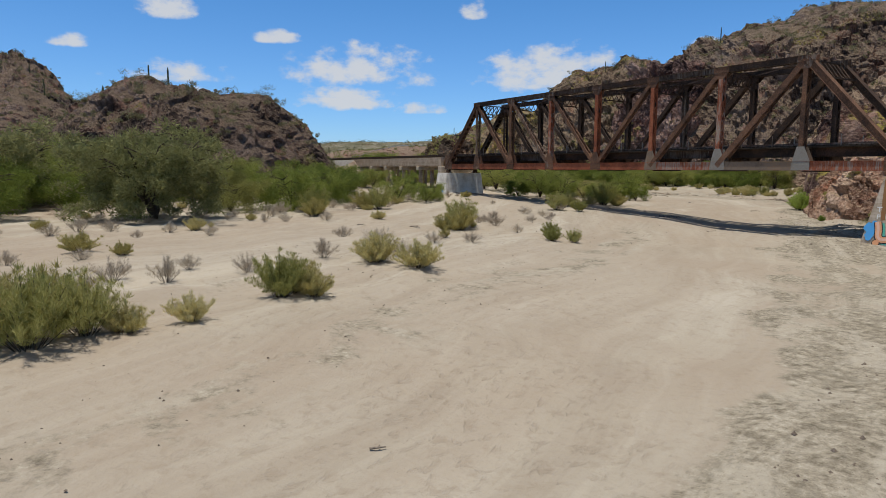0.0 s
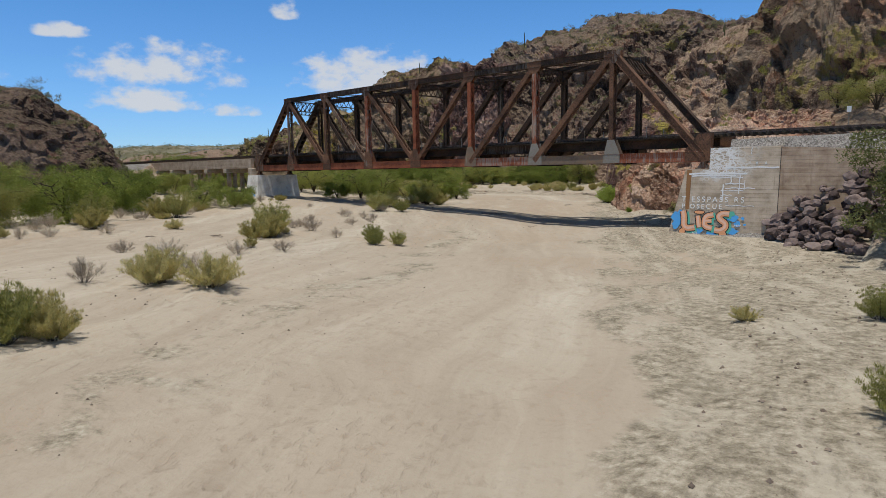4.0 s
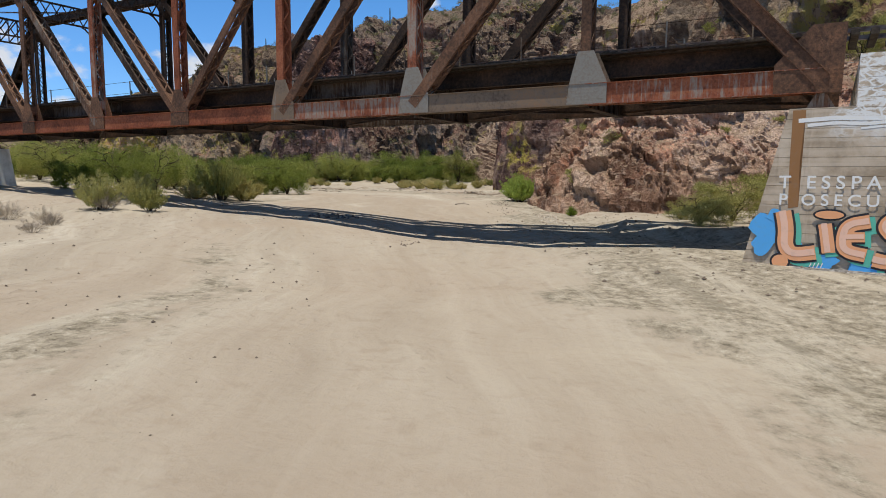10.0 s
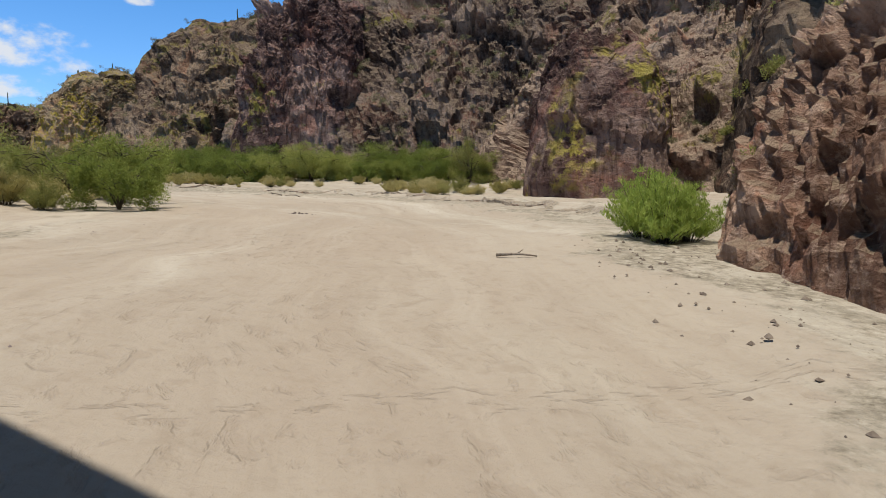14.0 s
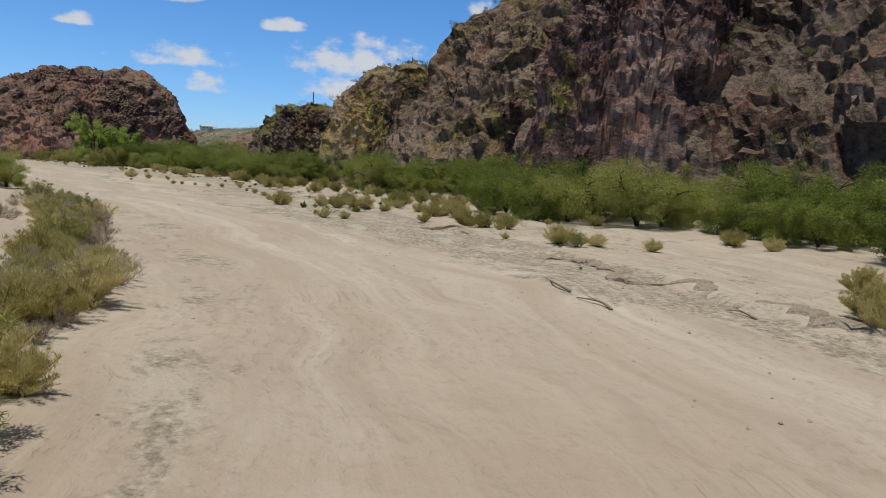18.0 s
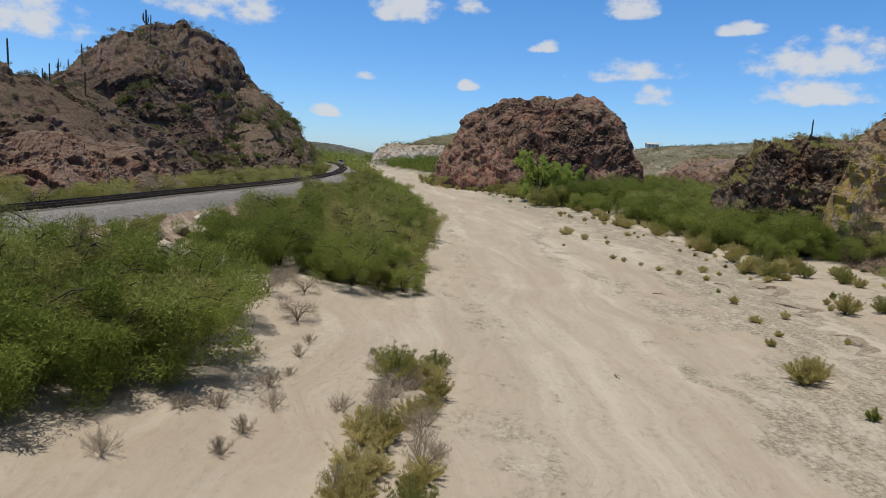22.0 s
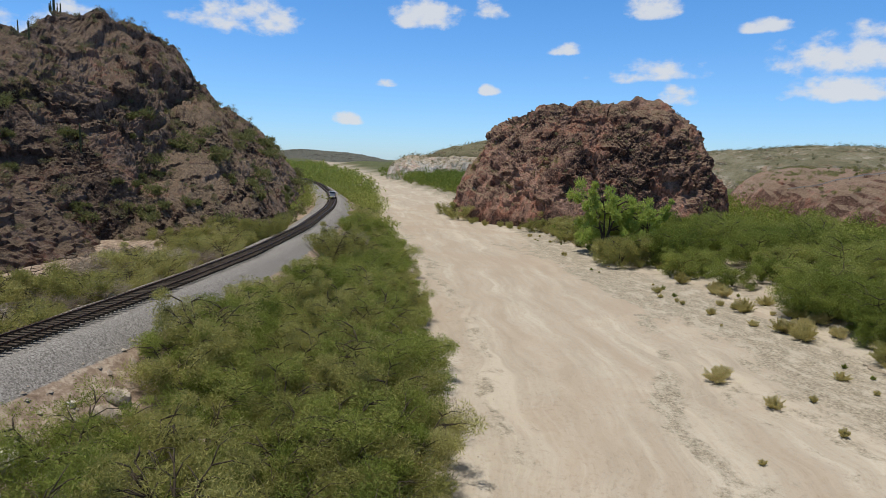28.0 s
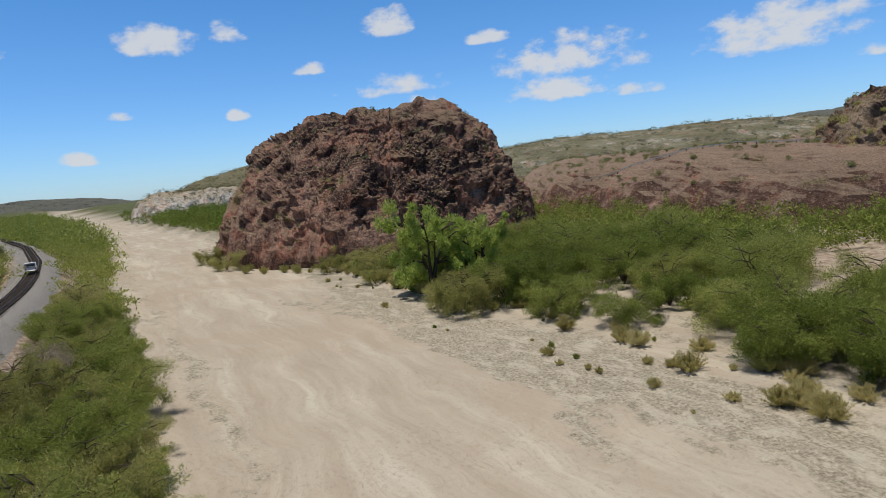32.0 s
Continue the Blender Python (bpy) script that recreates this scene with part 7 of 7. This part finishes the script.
stones(30, (-38.4, -36.0), (28.6, 31.0), lambda x, y, dl, dr, dt: (x + 37.2) ** 2 + (y - 29.8) ** 2 < 0.5, 0.02, 0.09, 76, "dark dung and clods on the sand", DARK_STONE)
stones(110, (-24, -20.5), (1.5, 5.5), lambda x, y, dl, dr, dt: (x + 22.2) ** 2 + (y - 3.5) ** 2 < 2.2, 0.02, 0.14, 77, "charred debris on the sand", DARK_STONE)
stones(260, (-14.5, -9.5), (8.5, 14.5), lambda x, y, dl, dr, dt: np.abs((x + 12) + 0.45 * (y - 11)) < 0.7, 0.015, 0.1, 78, "white salty clods at the foot of the granite", PALE_STONE)
stones(40, (-17.5, -14), (-3.2, -0.8), lambda x, y, dl, dr, dt: x < 99, 0.015, 0.07, 79, "small clods on the sand", SCATTER_STONE)


# driftwood and sticks
def sticks():
    r = random.Random(6)
    for x, y, ln, ang in ((-22.5, 21, 1.1, 0.3), (-31.5, 4.6, 1.6, 2.2), (8.6, -50.4, 0.35, 1.2), (-66, 63, 2.6, 2.9), (-70, 64.5, 3.2, 2.7), (-112, 72, 2.2, 2.5), (-158, 78, 2.4, 0.4), (-26, -27, 1.3, 0.2), (-152, 69, 1.6, 1.0), (-22, 3.2, 0.9, 0.5), (-22.6, 3.9, 0.7, 1.9), (-21.6, 4.1, 0.6, 2.7), (-124, 58, 0.8, 0.2), (-30, -30, 1.0, 0.4), (-74, 70.5, 2.2, 2.6), (-61, 67, 1.8, 2.9), (-90, 73.5, 1.6, 2.8)):
        bm = bmesh.new()
        pts = [Vector((ln * (t - 0.5), 0.06 * ln * math.sin(5 * t + x), 0.05 + 0.05 * ln * math.sin(3.1 * t))) for t in np.linspace(0, 1, 7)]
        tube(bm, pts, [0.05 * ln**0.4 * (1 - 0.6 * t) for t in np.linspace(0, 1, 7)], 6)
        tube(bm, [pts[3], pts[3] + Vector((0.15 * ln, 0.2 * ln, 0.1 * ln))], [0.025, 0.008], 5)
        ob = smooth(part("driftwood_stick", bm, BARK_PALE))
        ob.matrix_basis = Matrix.Translation((x, y, ground_z(x, y))) @ Matrix.Rotation(ang, 4, "Z")
        tagged(ob, "bleached driftwood stick lying on the sand", "stick", "driftwood")


sticks()


# ---- saguaros ----
def cactus_material():
    m, n, l, b = material("saguaro_skin", 0.7, spec=0.2)
    v = place_of(n, l)
    f = speckle(n, l, v, 2.0, 6, 0.6)
    l.new(ramp(n, l, f, [(0.35, (0.05, 0.06, 0.03)), (0.6, (0.11, 0.125, 0.06))]), b.inputs["Base Color"])
    return m


CACTUS = cactus_material()


def ribbed(bm, pts, radii, ribs=12):
    rings = []
    n = len(pts)
    for i, p in enumerate(pts):
        d = Vector(pts[min(i + 1, n - 1)]) - Vector(pts[max(i - 1, 0)])
        q = d.to_track_quat("Z", "Y").to_matrix()
        rings.append([bm.verts.new(Vector(p) + q @ Vector((radii[i] * (1 if k % 2 else 0.82) * math.cos(k * math.pi / ribs), radii[i] * (1 if k % 2 else 0.82) * math.sin(k * math.pi / ribs), 0))) for k in range(ribs * 2)])
    for a, b in zip(rings, rings[1:]):
        for k in range(ribs * 2):
            bm.faces.new((a[k], a[(k + 1) % (ribs * 2)], b[(k + 1) % (ribs * 2)], b[k]))
    bm.faces.new(rings[-1])


def saguaro(seed, height, arms):
    r = random.Random(seed)
    root = thing("saguaro_cactus", "tall ribbed saguaro cactus" + (" with upturned arms" if arms else " without arms") + " on a rocky slope", "cactus")
    bm = bmesh.new()
    R = height * 0.034
    ribbed(bm, [(0, 0, height * t) for t in (-0.03, 0.1, 0.4, 0.8, 0.93, 0.98, 1.0)], [R * k for k in (0.8, 0.9, 1.0, 0.95, 0.8, 0.5, 0.15)])
    part("stem", bm, CACTUS, root)
    for k in range(arms):
        az = r.uniform(0, 6.28)
        z, h, o = height * r.uniform(0.35, 0.55), height * r.uniform(0.25, 0.45), height * r.uniform(0.1, 0.16)
        c, s = math.cos(az), math.sin(az)
        bm = bmesh.new()
        ribbed(bm, [(0, 0, z), (c * o * 0.6, s * o * 0.6, z + 0.01 * height), (c * o, s * o, z + 0.06 * height), (c * o * 1.04, s * o * 1.04, z + h * 0.6), (c * o * 1.04, s * o * 1.04, z + h * 0.95), (c * o * 1.04, s * o * 1.04, z + h)], [R * q for q in (0.55, 0.6, 0.65, 0.65, 0.5, 0.12)], 9)
        part("arm", bm, CACTUS, root)
    return root


def on_hill(key, x, y):
    ob = HILLS[key]
    hit, loc, _, _ = ob.ray_cast(Vector((x, y, 200)), Vector((0, 0, -1)))
    return loc.z if hit else ground_z(x, y)


SAG = [saguaro(1, 5.5, 0), saguaro(2, 6.5, 4), saguaro(3, 5.0, 2), saguaro(4, 6.0, 0)]
bpy.context.view_layer.update()
for key, x, y, k, s in (("left", -295, -57.5, 1, 1.3), ("left", -288, -14, 1, 0.9), ("left", -251, -24, 0, 0.9), ("left", -262, -40, 3, 0.8), ("left", -250, -52, 0, 0.9), ("left", -246, -58, 0, 0.9), ("left", -256, -62, 2, 0.8), ("left", -270, -48, 0, 0.7), ("left", -240, -66, 2, 0.9), ("left", -300, -14, 3, 0.6), ("left", -262, -66, 3, 0.9), ("left", -270, -68, 0, 0.9), ("left", -236, -60, 0, 0.9), ("left", -318, -60, 2, 0.9), ("left", -308, -74, 3, 0.9), ("left", -284, -66, 1, 0.8), ("left", -276, -70, 3, 0.9),
                        ("behind_cut", -222, -44, 2, 0.9), ("behind_cut", -214, -30, 3, 0.8), ("behind_cut", -226, -34, 0, 0.8), ("behind_cut", -232, -50, 3, 1.0), ("behind_cut", -206, -40, 0, 0.9),
                        ("mid", -118, -29, 3, 0.8), ("mid", -120, -25, 0, 1.0), ("mid", -126, -36, 3, 1.0), ("mid", -110, -8, 2, 0.6),
                        ("yellow", -191, 121, 3, 1.3), ("yellow", -186, 128, 0, 0.8), ("yellow", -161, 110, 0, 0.8), ("yellow", -168, 103, 0, 0.8), ("low", -209, 112, 0, 0.7), ("slope", -52, 128, 2, 0.8), ("slope", -30, 112, 2, 0.8), ("mountain", -104, 142, 0, 0.9), ("ridge", -150, 140, 0, 0.9)):
    plant(SAG[k], x, y, s, s * 9, on_hill(key, x, y), 1.0, "saguaros on the hills")


for x, y, s in ((9, 30, 1.0), (13, 33, 1.2), (21, 30, 1.1), (25, 34, 1.3), (17, 26, 0.7), (5, 33, 0.7), (29, 28, 0.9)):
    plant(OLIVES[0], x, y, s, s * 7, on_hill("talus", x, y), 1.0, "trees above the railway")


# ---- pick-up truck on the rails ----
def flat_material(name, col, rough=0.4, metal=0.0, spec=0.5):
    m, n, l, b = material(name, rough, metal, spec)
    v = place_of(n, l, local=True)
    f = speckle(n, l, v, 6, 5, 0.6)
    l.new(mix(n, l, rng(n, l, f, 0.4, 0.7, 0, 0.25), col, tuple(c * 0.8 for c in col)), b.inputs["Base Color"])
    return m


def build_truck():
    tk = thing("pickup_truck", "white crew-cab service pick-up truck with a rear rack on the railway", "truck")
    white, dark, glass, rubber = flat_material("white_car_paint", (0.72, 0.72, 0.71)), flat_material("black_trim", (0.03, 0.03, 0.03), 0.6), flat_material("dark_car_glass", (0.02, 0.025, 0.03), 0.08), flat_material("tyre_rubber", (0.025, 0.025, 0.025), 0.85)
    chrome, red = flat_material("chrome", (0.6, 0.6, 0.6), 0.2, 1.0), flat_material("red_lamp_glass", (0.4, 0.02, 0.02), 0.2)
    bm = bmesh.new()
    side = [(-3.0, 0.55), (-3.0, 1.25), (-0.75, 1.28), (-0.55, 1.95), (1.05, 1.98), (1.75, 1.3), (2.85, 1.2), (3.0, 1.05), (3.0, 0.55), (2.45, 0.5), (2.3, 0.85), (1.7, 0.85), (1.55, 0.5), (-1.3, 0.5), (-1.45, 0.85), (-2.05, 0.85), (-2.2, 0.5)]
    prism(bm, side, -0.95, 0.95)
    bmesh.ops.triangulate(bm, faces=[f for f in bm.faces if len(f.verts) > 4])
    part("body", bm, white, tk)
    bm = bmesh.new()
    for s in (-1, 1):
        for x0, x1, x2, x3 in ((-0.42, 0.28, 0.28, -0.36), (0.36, 1.02, 1.4, 0.36)):
            vs = [bm.verts.new((a, s * 0.956, z)) for a, z in ((x0, 1.86), (x1, 1.88), (x2, 1.36), (x3, 1.36))]
            bm.faces.new(vs)
    for x0, z0, x1, z1 in ((1.1, 1.94, 1.72, 1.34), (-0.58, 1.88, -0.74, 1.36)):
        d = 0.02 if x0 > 0 else -0.02
        bm.faces.new([bm.verts.new(p) for p in ((x0 + d, -0.8, z0), (x0 + d, 0.8, z0), (x1 + d, 0.85, z1), (x1 + d, -0.85, z1))])
    part("windows", bm, glass, tk)
    bm = bmesh.new()
    box(bm, (-1.85, 0, 1.15), (2.1, 1.7, 0.3))
    part("bed_floor", bm, dark, tk)
    bm = bmesh.new()
    for x in (-2.9, -1.9, -0.85):
        for y in (-0.85, 0.85):
            box(bm, (x, y, 1.6), (0.06, 0.06, 0.75))
        box(bm, (x, 0, 1.97), (0.06, 1.76, 0.06))
    for y in (-0.85, 0.85):
        box(bm, (-1.9, y, 1.97), (2.1, 0.06, 0.06))
    part("rack", bm, chrome, tk)
    for x, z, mt, nm in ((3.02, 0.62, chrome, "front_bumper"), (-3.05, 0.6, chrome, "rear_bumper")):
        bm = bmesh.new()
        box(bm, (x, 0, z), (0.14, 1.86, 0.22), bevel=0.03)
        part(nm, bm, mt, tk)
    bm = bmesh.new()
    box(bm, (3.0, 0, 0.95), (0.05, 1.2, 0.3))
    part("grille", bm, dark, tk)
    for y in (-0.78, 0.78):
        bm = bmesh.new()
        box(bm, (3.0, y, 1.0), (0.06, 0.28, 0.2))
        part("headlight", bm, chrome, tk)
        bm = bmesh.new()
        box(bm, (-3.01, y + 0.08 * (1 if y > 0 else -1), 1.0), (0.05, 0.16, 0.36))
        part("tail_light", bm, red, tk)
    for x in (-1.75, 2.0):
        for y in (-0.86, 0.86):
            bm = bmesh.new()
            bmesh.ops.create_cone(bm, cap_ends=True, segments=22, radius1=0.4, radius2=0.4, depth=0.27, matrix=Matrix.Translation((x, y, 0.4)) @ Matrix.Rotation(radians(90), 4, "X"))
            w = part("wheel", bm, rubber, tk)
            bm = bmesh.new()
            bmesh.ops.create_cone(bm, cap_ends=True, segments=16, radius1=0.22, radius2=0.2, depth=0.29, matrix=Matrix.Translation((x, y, 0.4)) @ Matrix.Rotation(radians(90), 4, "X"))
            part("rim", bm, chrome, w)
    i = int(np.argmin(np.abs(TRACK_LINE[:, 0] + 332)))
    p, d = TRACK_LINE[i], TRACK_LINE[i + 1] - TRACK_LINE[i]
    tk.matrix_basis = Matrix.Translation((p[0], p[1], RAIL_Z + 0.0)) @ Matrix.Rotation(math.atan2(d[1], d[0]), 4, "Z")


build_truck()


# ---- fence and sign by the railway, guard rail and house far off ----
def fence():
    fe = thing("wire_fence", "thin wire fence on steel posts behind the railway", "fence")
    me = None
    for k in range(16):
        m = Matrix.Translation((1.5 + k * 2.6, 7.6 + 0.02 * k * k, 7.0))
        if me is None:
            bm = bmesh.new()
            tube(bm, [(0, 0, -0.6), (0, 0, 1.25)], [0.03, 0.03], 6)
            ob = part("post", bm, STEEL_GREY, fe)
            me = ob.data
            ob.matrix_basis = m
        else:
            shared("post", me, fe, m)
    for z in (7.5, 7.85, 8.2):
        bm = bmesh.new()
        tube(bm, [(1.5 + k * 2.6, 7.6 + 0.02 * k * k, z) for k in range(16)], [0.012] * 16, 4)
        part("wire", bm, STEEL_GREY, fe)
    sg = thing("mile_sign", "small white railway sign on a thin post", "sign", at=(9.5, 6.2, 7.2))
    bm = bmesh.new()
    tube(bm, [(0, 0, -0.5), (0, 0, 2.2)], [0.03, 0.03], 6)
    part("post", bm, STEEL_GREY, sg)
    bm = bmesh.new()
    box(bm, (0, -0.04, 2.3), (0.3, 0.02, 0.45), bevel=0.005)
    part("plate", bm, PAINT["white"], sg)


fence()


def guard_rail():
    gr = thing("guard_rail", "galvanised steel guard rail on short posts beside a road", "guard rail")
    me = None
    ks = [(-372, 146), (-358, 150), (-346, 160), (-335, 174), (-322, 188), (-312, 204)]
    P = [(ks[i][0] + (ks[i + 1][0] - ks[i][0]) * t / 4, ks[i][1] + (ks[i + 1][1] - ks[i][1]) * t / 4) for i in range(5) for t in range(4)]
    Q = [Vector((x, y, on_hill("plateau", x, y))) for x, y in P]
    for p in Q:
        m = Matrix.Translation(p)
        if me is None:
            bm = bmesh.new()
            box(bm, (0, 0, 0.1), (0.18, 0.18, 1.5))
            ob = part("post", bm, TIMBER, gr)
            me = ob.data
            ob.matrix_basis = m
        else:
            shared("post", me, gr, m)
    bm = bmesh.new()
    for a, b in zip(Q, Q[1:]):
        for h in (0.62, 0.78):
            beam(bm, a + Vector((0, -0.12, h)), b + Vector((0, -0.12, h)), 0.05, 0.13)
    part("rail", bm, flat_material("galvanised_steel", (0.5, 0.5, 0.49), 0.5, 0.5), gr)


guard_rail()


def house():
    x, y = HOUSE
    z = on_hill("upland", x, y)
    h = thing("small_house", "small white single-storey house far off on the upland", "house", at=(x, y, z))
    wall, roof, glass = flat_material("white_render", (0.7, 0.68, 0.64), 0.9), flat_material("pale_roof", (0.5, 0.47, 0.43), 0.8), flat_material("dark_pane", (0.03, 0.03, 0.035), 0.15)
    bm = bmesh.new()
    box(bm, (0, 0, 1.6), (8, 14, 4.2))
    part("wall", bm, wall, h)
    bm = bmesh.new()
    prof = [(-4.5, 3.7), (4.5, 3.7), (0, 5.4)]
    prism(bm, prof, -7.5, 7.5)
    part("roof", bm, roof, h)
    for k in (-4, 0, 4):
        bm = bmesh.new()
        box(bm, (4.02, k, 2.0), (0.08, 1.4, 1.3))
        part("window", bm, glass, h)


HOUSE = (-860, 264)
house()
